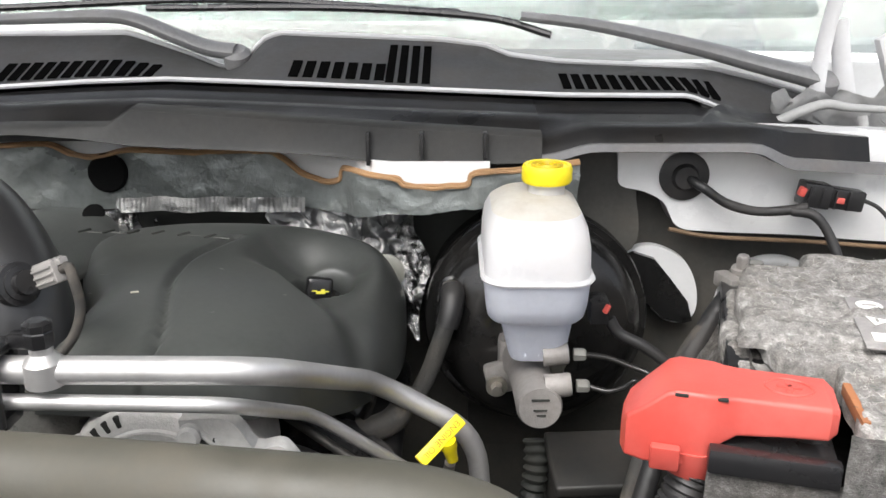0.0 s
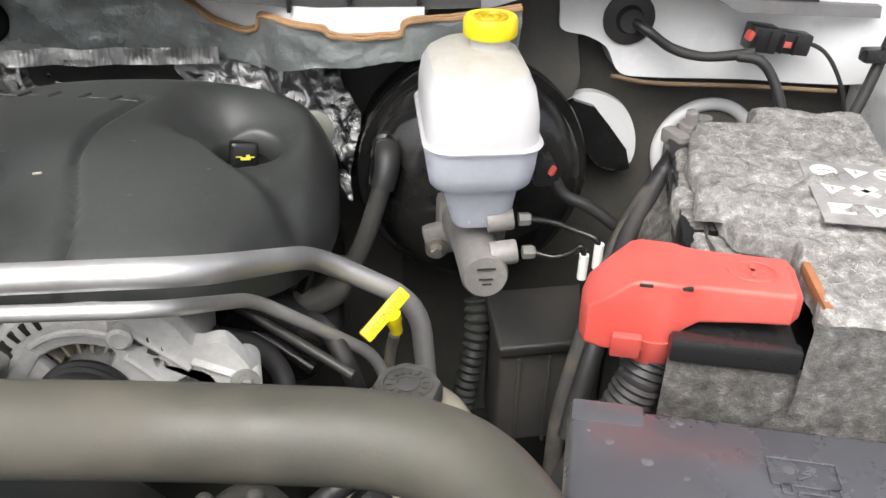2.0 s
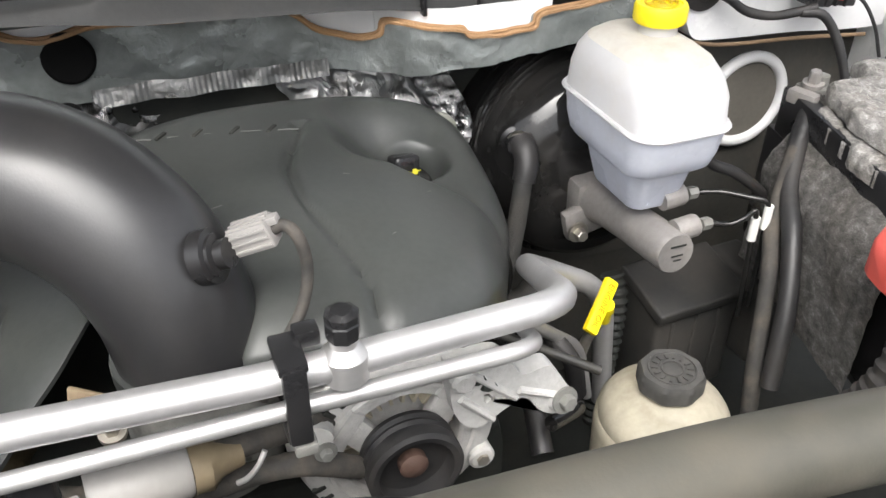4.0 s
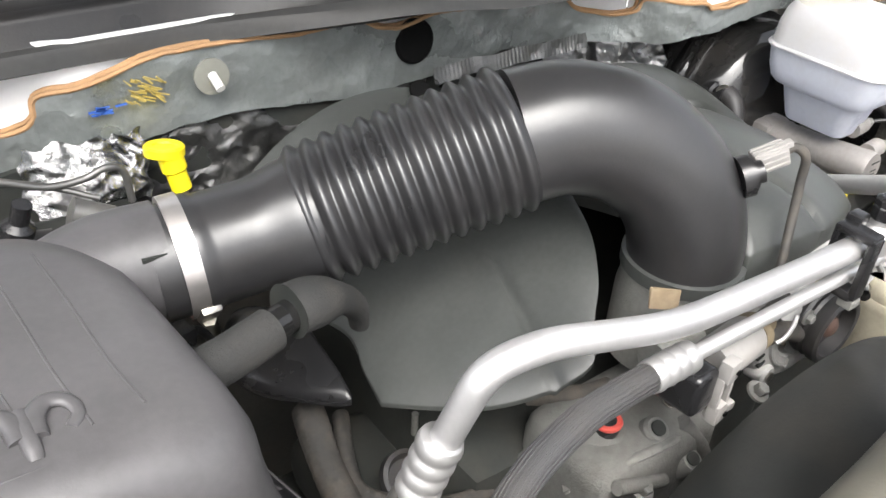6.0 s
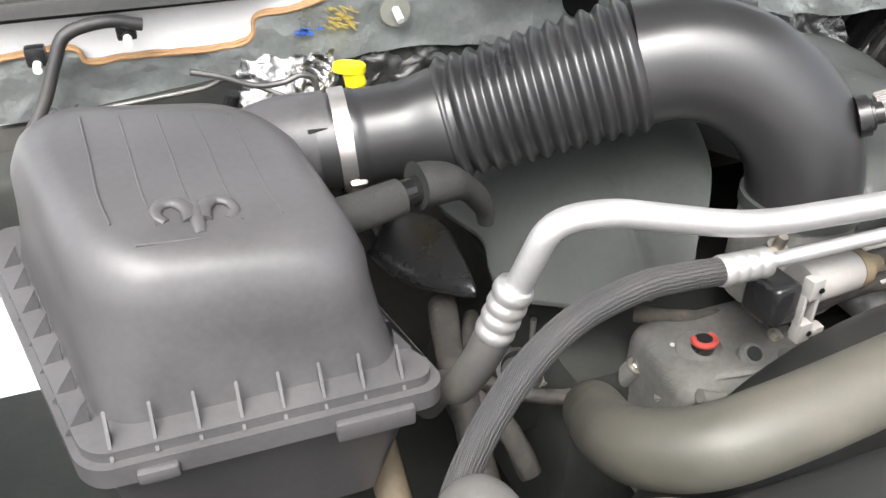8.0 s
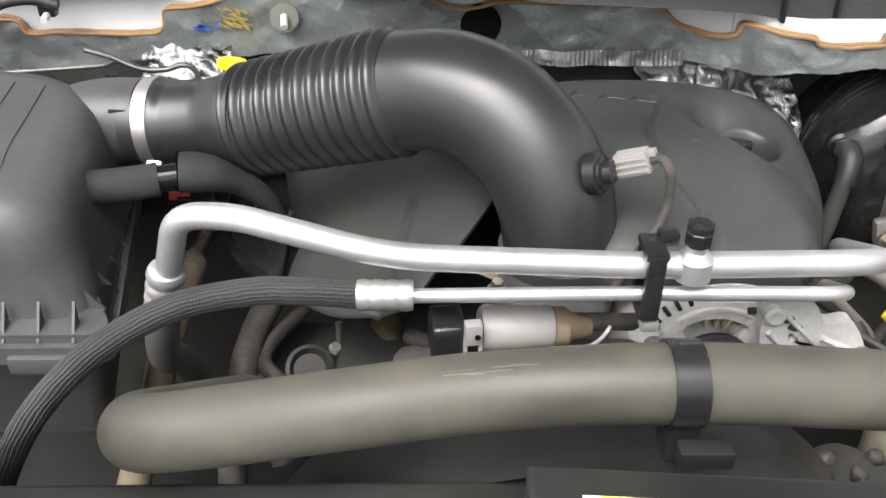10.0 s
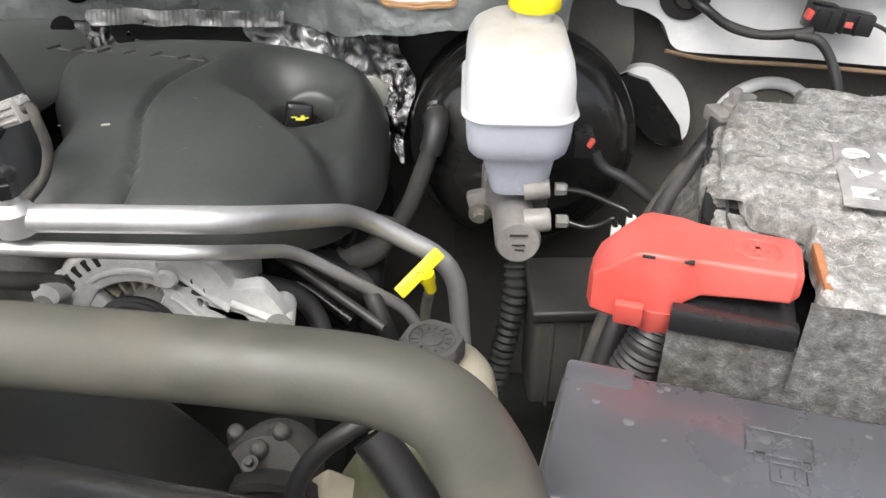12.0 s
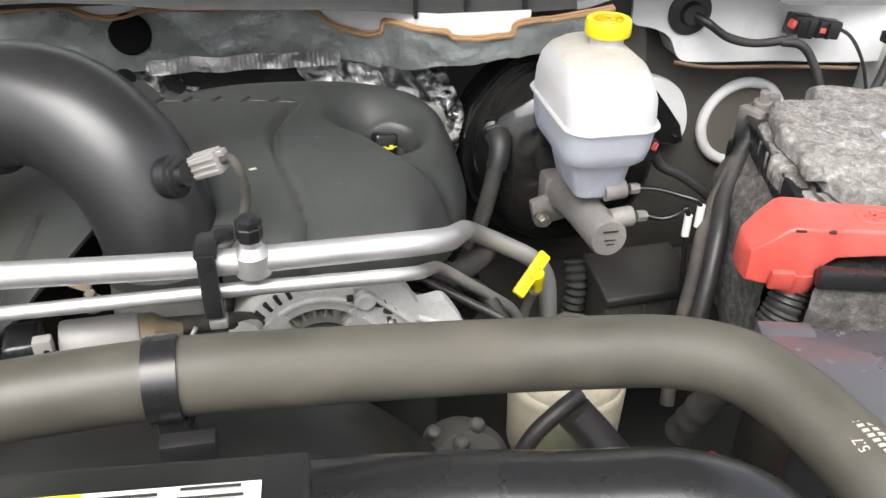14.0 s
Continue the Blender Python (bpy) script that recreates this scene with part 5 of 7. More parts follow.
pcl = thing("pipe_clip", (-0.282, 0.53, 1.145), "black plastic clip holding two aluminium lines together", "clip")
cb = bmesh.new()
box(cb, (-0.282, 0.5215, 1.145), (0.013, 0.006, 0.052), 0.002)
box(cb, (-0.282, 0.535, 1.170), (0.016, 0.03, 0.006), 0.002)
box(cb, (-0.282, 0.548, 1.150), (0.013, 0.006, 0.044), 0.002)
box(cb, (-0.282, 0.533, 1.121), (0.014, 0.022, 0.008), 0.002)
part("body", cb, black_plastic, pcl)
part("tab", block((-0.270, 0.545, 1.172), (0.014, 0.012, 0.010), 0.002), black_plastic, pcl)
part("lug", block((-0.280, 0.525, 1.113), (0.013, 0.012, 0.008), 0.002), dull_cast, pcl)

# ---- oil dipstick ----
dp = thing("oil_dipstick", (0.0, 0.675, 1.0), "yellow plastic engine oil dipstick handle", "dipstick")
d0, d1 = Vector((-0.016, 0.661, 1.005)), Vector((0.021, 0.691, 1.032))
du = (d1 - d0).normalized()
dn = Vector((0.15, -0.8, 0.6))
dn = (dn - du * dn.dot(du)).normalized()
dv = dn.cross(du)
mid = (d0 + d1) / 2
rot = Matrix((du, dv, dn)).transposed().to_euler()
rot_deg = [math.degrees(a) for a in rot]
hd = part("handle", block(mid, (0.052, 0.0125, 0.007), 0.002, rot_deg), yellow_plastic, dp)
part("stem", turned([(0.0075, 0), (0.0075, 0.008), (0.006, 0.012), (0.005, 0.024)], mid + dv * -0.004 + du * 0.004, -dn * 0.4 - dv * 0.3 + Vector((0.1, 0.1, -0.8)), 20), yellow_plastic, dp)


def lettering(name, text, size, at, u, v, mat, parent, label=""):
    """Raised letters with the built-in font, along u with their tops towards v."""
    cu = bpy.data.curves.new(name, "FONT")
    cu.body, cu.size, cu.align_x, cu.align_y, cu.extrude = text, size, "CENTER", "CENTER", 0.0003
    t = new(name, cu)
    me = bpy.data.meshes.new_from_object(t.evaluated_get(bpy.context.evaluated_depsgraph_get()))
    bpy.data.objects.remove(t)
    u, v = Vector(u).normalized(), Vector(v)
    w = u.cross(v).normalized()
    v = w.cross(u)
    me.transform(Matrix.Translation(Vector(at) - ORIGIN[parent.name]) @ Matrix((u, v, w)).transposed().to_4x4())
    me.materials.append(mat)
    ob = new(name, me)
    ob.parent = parent
    ORIGIN[ob.name] = ORIGIN[parent.name]
    return tagged(ob, label)


ta = -0.42
lettering("print_size", "5.7L", 0.0075, Vector((0.0592, 0.285, 1.1512)) + Vector((0.0225 * math.sin(ta), 0, 0.0225 * math.cos(ta))), (0, 1, 0), (-math.cos(ta), 0, math.sin(ta)), grey_marks, hose, "faded white engine size print")
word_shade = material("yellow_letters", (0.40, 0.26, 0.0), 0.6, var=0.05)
lettering("lettering", "ENGINE OIL", 0.0080, mid + dn * 0.0039, -du, -dv, word_shade, hd, "moulded words")
part("tube", tube([mid + Vector((0.008, 0.012, -0.03)), (0.006, 0.70, 0.95), (0.0, 0.71, 0.85)], 0.005, 12), steel, dp)

# ---- power steering reservoir ----
cap_grey = material("dusty_cap", (0.05, 0.049, 0.047), 0.5, dust=(0.2, 0.19, 0.17), dust_amount=0.35, dust_scale=60)
ps = thing("steering_reservoir", (0.012, 0.595, 0.93), "cream plastic power steering reservoir with a black knurled cap", "reservoir")
old_cream = material("stained_cream_plastic", (0.42, 0.385, 0.30), 0.5, var=0.15, dust=(0.14, 0.12, 0.08), dust_amount=0.5, dust_scale=30)
part("bottle", turned([(0.05, -0.10), (0.053, -0.09), (0.055, -0.02), (0.054, -0.012), (0.052, -0.010), (0.052, -0.002), (0.047, 0.006), (0.035, 0.016), (0.022, 0.021), (0.021, 0.026)], (0.0165, 0.590, 0.975), (0, 0, 1), 48), old_cream, ps)
pcap = part("cap", turned([(0.0245, 0), (0.0258, 0.002), (0.0258, 0.013), (0.0235, 0.017), (0.019, 0.0175), (0.018, 0.0165)], (0.0165, 0.590, 0.999), (0, 0, 1), 56, lobes=8, depth=0.03), cap_grey, ps, "black dusty lobed cap", angle=30)
cr = bmesh.new()
for r in (0.0185, 0.0085):
    sweep(cr, [(0.0165 + r * math.cos(a), 0.590 + r * math.sin(a), 1.0166) for a in (2 * math.pi * i / 40 for i in range(41))], 0.0009, 6, cap=False)
for k in range(14):
    a = 2 * math.pi * k / 14
    box(cr, (0.0165 + 0.0138 * math.cos(a), 0.590 + 0.0138 * math.sin(a), 1.0168), (0.0022, 0.005, 0.0012), 0, (0, 0, math.degrees(a) + 90))
part("relief", cr, cap_grey, pcap, "moulded rings and marks")

# ---- engine cover ----
ec = thing("engine_cover", (-0.3, 0.75, 1.1), "matt black moulded plastic engine cover with two lobes", "engine cover")


def ease(v, w=0.03):
    """Rises from nought to v with a soft start."""
    return w * 0.5 * math.log1p(math.exp(min(40, v / (w * 0.5))))


def cover_top(x, y):
    """Height of the right lobe's broad top."""
    return 1.150 - (0.19 + 0.30 * (1 - step(y, 0.76, 0.87))) * ease(x + 0.17) - 0.03 * ease(y - 0.80) - 0.18 * ease(0.71 - y) - 0.06 * ease(-0.27 - x)


def seam_x(y):
    return -0.212 - 0.020 * step(y, 0.62, 0.74) + 0.028 * step(y, 0.76, 0.86)


def relief_right(x, y, s):
    dz = -0.0065 * math.exp(-((x - seam_x(y)) / 0.004) ** 2) * (1 if 0.59 < y < 0.85 else 0)
    dz += (cover_top(x, y) - 1.150) * (1 - s ** 4)
    # scooped hollow round the oil filler, with a well for the cap
    lip = 0.775 - (0.9 if x > -0.15 else 0.15) * (x + 0.15)
    scoop = step(y, lip - 0.010, lip + 0.034) * (1 - step(y, 0.845, 0.895)) * step(x, -0.195, -0.130) * (1 - step(x, -0.09, -0.055))
    dz += (1.108 + 0.2 * max(0, y - 0.84) + 0.15 * (x + 0.10) - 1.150 - dz) * scoop
    dz -= 0.034 * (1 - step(math.hypot(x + 0.114, (y - 0.818) * 0.95), 0.021, 0.033))
    return dz


right_outline = [(-0.300, 0.600, 1.115), (-0.215, 0.590, 1.118), (-0.145, 0.605, 1.108), (-0.115, 0.632, 1.10), (-0.093, 0.665, 1.077), (-0.067, 0.715, 1.060), (-0.042, 0.775, 1.055), (-0.036, 0.84, 1.060), (-0.043, 0.89, 1.077),
                 (-0.072, 0.918, 1.10), (-0.15, 0.930, 1.12), (-0.30, 0.935, 1.12), (-0.375, 0.90, 1.11), (-0.345, 0.80, 1.115), (-0.305, 0.72, 1.115), (-0.300, 0.66, 1.115)]
part("right_lobe", dome(right_outline, (-0.19, 0.78), 1.150, 8, 64, relief_right, 0.030, 12), cover_plastic, ec, angle=70)
left_outline = [(-0.574, 0.712), (-0.546, 0.676), (-0.519, 0.646), (-0.487, 0.624), (-0.452, 0.613), (-0.428, 0.638), (-0.404, 0.662), (-0.375, 0.71), (-0.345, 0.80),
                (-0.345, 0.90), (-0.40, 0.955), (-0.50, 0.957), (-0.590, 0.935), (-0.588, 0.86), (-0.564, 0.785), (-0.570, 0.745)]


def lobe_z(x, y):
    """The left lobe: a broad slope to the passenger's side that levels off towards the middle."""
    k = 0.016
    slope = 1.012 + 0.60 * (x + 0.575) + 0.16 * (y - 0.712) + 0.42 * ease(y - 0.83, 0.02)
    level = 1.128 + 0.20 * ease(y - 0.85, 0.02)
    return -k * math.log(math.exp(-slope / k) + math.exp(-level / k)) - 0.005 * math.exp(-((x + 0.468 - 0.25 * (y - 0.66)) / 0.004) ** 2) * (1 if y < 0.74 else 0)


def shell(outline, middle, height, thick, steps=30, sub=8, droop=0.012):
    """A moulded sheet: an outline of (x, y), its height, a rounded margin and a thin edge."""
    ring = bend_path([(x, y, 0) for x, y in [*outline, outline[0]]], sub)[:-1]
    rows = []
    for k in range(steps):
        s_ = 1 - (k / steps) ** 1.5
        row = []
        for q in ring:
            x, y = middle[0] + (q.x - middle[0]) * s_, middle[1] + (q.y - middle[1]) * s_
            row.append(Vector((x, y, height(x, y) - droop * s_ ** 14)))
        rows.append(row)
    return loft(bmesh.new(), [[q - Vector((0, 0, thick)) for q in rows[0]], *rows], low=False)


part("left_lobe", shell(left_outline, (-0.46, 0.78), lobe_z, 0.004, droop=0.004), cover_plastic, ec, angle=70)
part("side_flap", shell([(-0.660, 0.850), (-0.640, 0.800), (-0.612, 0.765), (-0.590, 0.742), (-0.582, 0.745), (-0.580, 0.79), (-0.585, 0.84), (-0.62, 0.88)], (-0.60, 0.81), lambda x, y: 1.000 + 0.40 * (x + 0.59) + 0.20 * (y - 0.75), 0.004, 12, 6, 0.006), black_plastic, ec, angle=70)
for k in range(6):
    x, y = -0.375 + 0.029 * k, 0.884 - 0.0085 * k
    part("slot", block((x, y, cover_top(x, y) + 0.0002), (0.0035, 0.014, 0.0020), 0.0008, (0, 0, -38)), dark_void, ec)
    part("slot_edge", block((x + 0.013, y - 0.006, cover_top(x, y) + 0.0001), (0.017, 0.0010, 0.0012), 0.0004, (0, 0, -14)), scuff_and_edge_grey, ec, "pale line beside the slot")
scuff = random.Random(11)
for k in range(9):
    x, y = scuff.uniform(-0.33, -0.12), scuff.uniform(0.66, 0.80)
    if abs(x - seam_x(y)) > 0.012:
        part("scuff", block((x, y, cover_top(x, y) + 0.0004), (scuff.uniform(0.003, 0.012), 0.0009, 0.0005), 0.0002, (0, 0, scuff.uniform(-30, 30))), scuff_and_edge_grey, ec, "pale scuff")
part("scuff", frill(block((-0.252, 0.694, cover_top(-0.252, 0.694) + 0.0005), (0.0065, 0.003, 0.001), 0.0004, (0, 0, 20)), 0.0006, 300), grey_marks, ec, "white paint fleck")
sign_yellow = material("sign_yellow", (0.55, 0.50, 0.02), 0.5, var=0.1)
oc = thing("oil_filler_cap", (-0.125, 0.83, 1.08), "black oil filler cap with a yellow oil sign", "oil cap")
part("base", turned([(0.021, -0.02), (0.021, 0.004), (0.018, 0.007)], (-0.117, 0.823, 1.084), (0.1, -0.2, 1), 32), gloss_black, oc)
part("grip", block((-0.121, 0.825, 1.098), (0.026, 0.018, 0.026), 0.005, (-14, 10, 14), 3), black_plastic, oc)
part("can_sign", bars(bmesh.new(), (-0.117, 0.8105, 1.1005), (1, 0.25, -0.1), (0, 0.6, 1), [(0, 0, 0.009, 0.0026), (0.002, 0.0024, 0.0035, 0.0022), (-0.006, 0.0018, 0.005, 0.0013), (0.006, 0.0012, 0.004, 0.0013)], 0.0012), sign_yellow, oc, "yellow oil can sign")

# ---- intake duct ----
du_t = thing("intake_duct", (-0.5, 0.73, 1.17), "black plastic air intake duct with a ribbed bellows and a bend", "intake duct")
neck_line = bend_path([(-0.71, 0.791, 1.145), (-0.68, 0.787, 1.147), (-0.65, 0.783, 1.150), (-0.62, 0.777, 1.154), (-0.598, 0.772, 1.158)], 8)
part("inlet_tube", sweep(bmesh.new(), neck_line, lambda s: 0.0405 + 0.002 * (s > 0.22) * (s < 0.30) + 0.006 * step(s, 0.62, 0.95), 40), duct_plastic, du_t, angle=60)
b0, b1 = Vector((-0.600, 0.778, 1.155)), Vector((-0.4535, 0.722, 1.207))
bell = sweep(bmesh.new(), [b0.lerp(b1, k / 132) for k in range(133)], lambda s: 0.0475 + 0.003 * s + 0.0054 * (0.5 - 0.5 * math.cos(2 * math.pi * 12 * s)) ** 0.75, 48)
part("bellows", bell, duct_plastic, du_t, "twelve-ribbed bellows", angle=80)
elbow = sweep(bmesh.new(), bend_path([(-0.4555, 0.723, 1.2065), (-0.420, 0.707, 1.213), (-0.382, 0.686, 1.205), (-0.351, 0.664, 1.180), (-0.335, 0.650, 1.150), (-0.3285, 0.643, 1.120), (-0.327, 0.642, 1.095)], 8),
              lambda s: 0.0505 - 0.004 * s, 48)
part("elbow", elbow, duct_plastic, du_t, "smooth swept bend", angle=80)
ck = part("clamp", turned([(0.0415, -0.0065), (0.0440, -0.0065), (0.0440, 0.0065), (0.0415, 0.0065)], (-0.688, 0.7895, 1.1465), (1, -0.13, 0.08), 48), band_steel, du_t, "bright worm-drive clamp")
part("screw", block((-0.686, 0.7565, 1.120), (0.015, 0.010, 0.022), 0.003, (40, 0, 0)), steel, ck)
part("screw_head", turned([(0.006, 0), (0.006, 0.006), (0.004, 0.007)], (-0.685, 0.762, 1.109), (0.1, 0.6, -0.8), 6), steel, ck, angle=25)
ms = part("sensor_base", turned([(0.0165, -0.006), (0.0165, 0.003), (0.013, 0.004), (0.013, 0.006), (0.009, 0.007), (0.009, 0.013)], (-0.307, 0.620, 1.182), (0.80, -0.45, 0.30), 28), black_plastic, du_t)
mq = thing("sensor_connector", (-0.28, 0.615, 1.19), "light grey plug on the intake air sensor with a thin wire", "connector")
pa = Vector((0.80, -0.42, 0.38)).normalized()
pside = Vector((0, 0, 1)).cross(pa).normalized()
pup = pa.cross(pside)
pturn = [math.degrees(a) for a in Matrix((pa, pside, pup)).transposed().to_euler()]
PC = Vector((-0.2805, 0.6205, 1.1905))
part("plug", block(PC, (0.027, 0.015, 0.017), 0.002, pturn), connector_grey, mq)
for k in (-1, 0, 1):
    part("rib", block(PC + pup * 0.0088 + pside * 0.0045 * k, (0.025, 0.002, 0.0022), 0.0006, pturn), connector_grey, mq)
    part("rib", block(PC - pside * 0.0078 + pup * 0.005 * k, (0.024, 0.002, 0.0018), 0.0005, pturn), connector_grey, mq)
part("latch", block(PC + pa * 0.013 + pup * 0.006, (0.012, 0.007, 0.005), 0.001, pturn), connector_grey, mq)
part("wire", tube([PC + pa * 0.012, PC + pa * 0.021, (-0.2575, 0.604, 1.192), (-0.255, 0.603, 1.170), (-0.262, 0.597, 1.148), (-0.280, 0.585, 1.128), (-0.295, 0.575, 1.105)], 0.0038, 10), dusty_loom, mq)
tb = thing("throttle_body", (-0.32, 0.66, 1.04), "dirty cast aluminium throttle body below the intake bend", "throttle body")
part("body", turned([(0.05, -0.07), (0.05, -0.01), (0.048, 0.0), (0.049, 0.018), (0.044, 0.022)], (-0.327, 0.642, 1.078), (0, 0, 1), 44), dull_cast, tb)
part("sleeve", turned([(0.0485, 0), (0.0505, 0.001), (0.0505, 0.012), (0.0485, 0.013)], (-0.327, 0.642, 1.092), (0, 0, 1), 44), cover_plastic, tb, "dusty sealing collar")
old_paper = material("aged_paper", (0.17, 0.125, 0.075), 0.8, var=0.4, dust=(0.3, 0.25, 0.18), dust_amount=0.4, dust_scale=60)
part("label", frill(block((-0.390, 0.607, 1.106), (0.024, 0.002, 0.016), 0.0005, (-18, 6, -28)), 0.003, 50), old_paper, tb, "torn aged paper label")
part("motor", turned([(0.02, 0), (0.02, 0.04), (0.017, 0.044)], (-0.350, 0.600, 1.05), (-1, 0, 0), 28), dull_cast, tb)
bolt("bolt", (-0.381, 0.600, 1.085), (0, -0.3, 1), 0.005, 0.016, tb)

# ---- air filter box ----
ab = thing("air_filter_box", (-0.815, 0.69, 0.95), "large matt black plastic air filter box with a rounded lid", "air filter box")
AX, AY, AW, AD = -0.815, 0.692, 0.262, 0.252


def box_ring(z, inset, r, dy=0.0, tilt=0.0):
    """A ring of the box: narrower towards the radiator, with the top leaning."""
    out = []
    for q in rrect(AX, AY + dy, z, AW - 2 * inset, AD - 2 * inset, r, 0, 8):
        q.y = AY + (q.y - AY) * (1.36 if q.y > AY else 1.0)
        back = (q.y - AY + AD / 2) / AD
        x = -0.684 - (-0.684 - q.x) * (0.86 + 0.26 * min(1.1, back))
        right = min(1, max(0, 1 + (q.x - AX) / (AW / 2)) / 2)
        x -= right * max(0, back) * AD * (0.22 if z < 1.075 else 0.10)
        out.append(Vector((x, q.y, z + tilt * (-0.12 * (x - AX) + 0.08 * (q.y - AY)))))
    return out


def lid_z(x, y):
    return 1.1885 - 0.12 * (x - AX) + 0.08 * (y - AY)


rings = []
for z, inset, r, dy in ((1.066, -0.002, 0.018, 0), (1.074, -0.002, 0.018, 0), (1.076, 0.016, 0.03, 0), (1.100, 0.020, 0.04, 0), (1.130, 0.023, 0.048, -0.001), (1.155, 0.025, 0.050, -0.002), (1.173, 0.031, 0.052, -0.004),
                        (1.1835, 0.040, 0.050, -0.004), (1.1878, 0.055, 0.04, -0.004), (1.1888, 0.102, 0.02, -0.004)):
    rings.append(box_ring(z, inset, r, dy, max(0, (z - 1.08) / 0.109)))
lidb = part("lid", loft(bmesh.new(), rings), box_plastic, ab, "rounded lid with shallow grooves", angle=50)
part("base", loft(bmesh.new(), [box_ring(z, -g / 2, 0.018) for z, g in ((0.94, -0.06), (1.03, -0.02), (1.045, 0.0), (1.064, 0.004))]), box_plastic, ab)
part("rim", loft(bmesh.new(), [box_ring(z, -0.008, 0.02) for z in (1.050, 1.066)]), box_plastic, ab)


def gusset(at, dx, dy, parent):
    """A small triangular stiffening web on the rim."""
    bm = bmesh.new()
    side = Vector((-dy, dx, 0)) * 0.0011
    at, out = Vector(at), Vector((dx, dy, 0))
    tri = [at + Vector((0, 0, 0.0)), at + out * 0.016, at + Vector((0, 0, 0.026)) - out * 0.002]
    loft(bm, [[q - side for q in tri], [q + side for q in tri]])
    return part("web", bm, box_plastic, parent)


for k in range(8):
    gusset((-0.895 + 0.0268 * k, AY - AD / 2 + 0.012, 1.068), 0, -1, ab)
for k in range(7):
    gusset((AX + AW / 2 - 0.013 - 0.20 * (0.03 + 0.034 * k), AY - AD / 2 + 0.03 + 0.034 * k, 1.068), 1, 0, ab)
    gusset((-0.684 - 0.25 * (0.86 + 0.26 * (0.03 + 0.034 * k) / AD), AY - AD / 2 + 0.03 + 0.034 * k, 1.068), -1, 0, ab)
part("clip", block((AX - 0.055, AY - AD / 2 - 0.010, 1.056), (0.026, 0.008, 0.010), 0.003), box_plastic, ab)
part("clip", block((AX + 0.085, AY - AD / 2 - 0.010, 1.052), (0.055, 0.008, 0.016), 0.003), box_plastic, ab)
for k in range(5):
    x = -0.872 + 0.0262 * k
    part("groove", tube([(x - 0.010 * t, y, lid_z(x - 0.010 * t, y) + 0.0002 - d) for t, y, d in ((-0.3, 0.636 - 0.004 * (k % 2), 0.0006), (0.3, 0.67, 0), (0.7, 0.72, 0), (1.2, 0.775, 0.0004))], 0.0009, 6), box_plastic, lidb)
part("groove", tube([(x, 0.6135 + 0.08 * (x + 0.856) + 0.0005, lid_z(x, 0.614) - 0.0012) for x in (-0.856, -0.835, -0.81, -0.785)], 0.0009, 6), box_plastic, lidb)
em = bmesh.new()
EX = -0.818
for s_ in (-1, 1):
    pts = [(s_ * 0.003, 0.634, 0.0), (s_ * 0.005, 0.645, 0.0015), (s_ * 0.012, 0.653, 0.002), (s_ * 0.021, 0.651, 0.0015), (s_ * 0.024, 0.642, 0.0005), (s_ * 0.019, 0.635, -0.001)]
    sweep(em, bend_path([(EX + a, b, lid_z(EX + a, b) + c) for a, b, c in pts], 6), lambda q: 0.0062 - 0.003 * q, 12, squash=0.6)
sweep(em, bend_path([(EX, b, lid_z(EX, b) + c) for b, c in ((0.652, 0.001), (0.642, 0.002), (0.631, 0.001), (0.622, -0.002))], 6), lambda q: 0.0040 + 0.0025 * q * (1 - q), 12, squash=0.6)
part("emblem", em, box_plastic, lidb, "raised curled emblem shape", angle=70)
part("outlet_neck", tube([(-0.815, 0.775, 1.13), (-0.79, 0.783, 1.135), (-0.765, 0.79, 1.141), (-0.735, 0.795, 1.146), (-0.70, 0.792, 1.147)], lambda s: 0.0412 - 0.034 * max(0, 1 - s / 0.55) ** 2, 36, sub=4), box_plastic, ab, "round outlet neck")
part("neck_notch", block((-0.714, 0.762, 1.1715), (0.016, 0.004, 0.003), 0.0005), dark_void, ab)
bt2 = thing("breather_hose", (-0.68, 0.69, 1.13), "black foam-sleeved breather hose from the filter box", "hose")
part("sleeve", tube([(-0.735, 0.682, 1.136), (-0.70, 0.69, 1.135), (-0.667, 0.70, 1.135)], 0.0150, 20), foam, bt2)
part("hose", tube([(-0.675, 0.698, 1.136), (-0.64, 0.708, 1.136), (-0.622, 0.712, 1.133)], 0.0115, 20), gloss_black, bt2, "shiny bare hose")
part("bent_sleeve", tube([(-0.650, 0.706, 1.139), (-0.640, 0.708, 1.138), (-0.622, 0.713, 1.133), (-0.604, 0.722, 1.120), (-0.590, 0.731, 1.104), (-0.580, 0.738, 1.086), (-0.576, 0.742, 1.070)], lambda s: 0.0195 - 0.010 * step(s, 0.0, 0.9) + 0.0012 * math.sin(s * 11), 20, squash=0.85), foam, bt2, "loose bent foam sleeve")
part("mouth", turned([(0.0122, 0.0), (0.0150, 0.0004), (0.0195, 0.0005)], (-0.6505, 0.706, 1.139), (-1, -0.2, 0.05), 24), dark_void, bt2, "dark open mouth of the sleeve")
part("tail", tube([(-0.577, 0.742, 1.072), (-0.571, 0.747, 1.066), (-0.566, 0.753, 1.072)], 0.004, 10), dark_void, bt2, "frayed end")

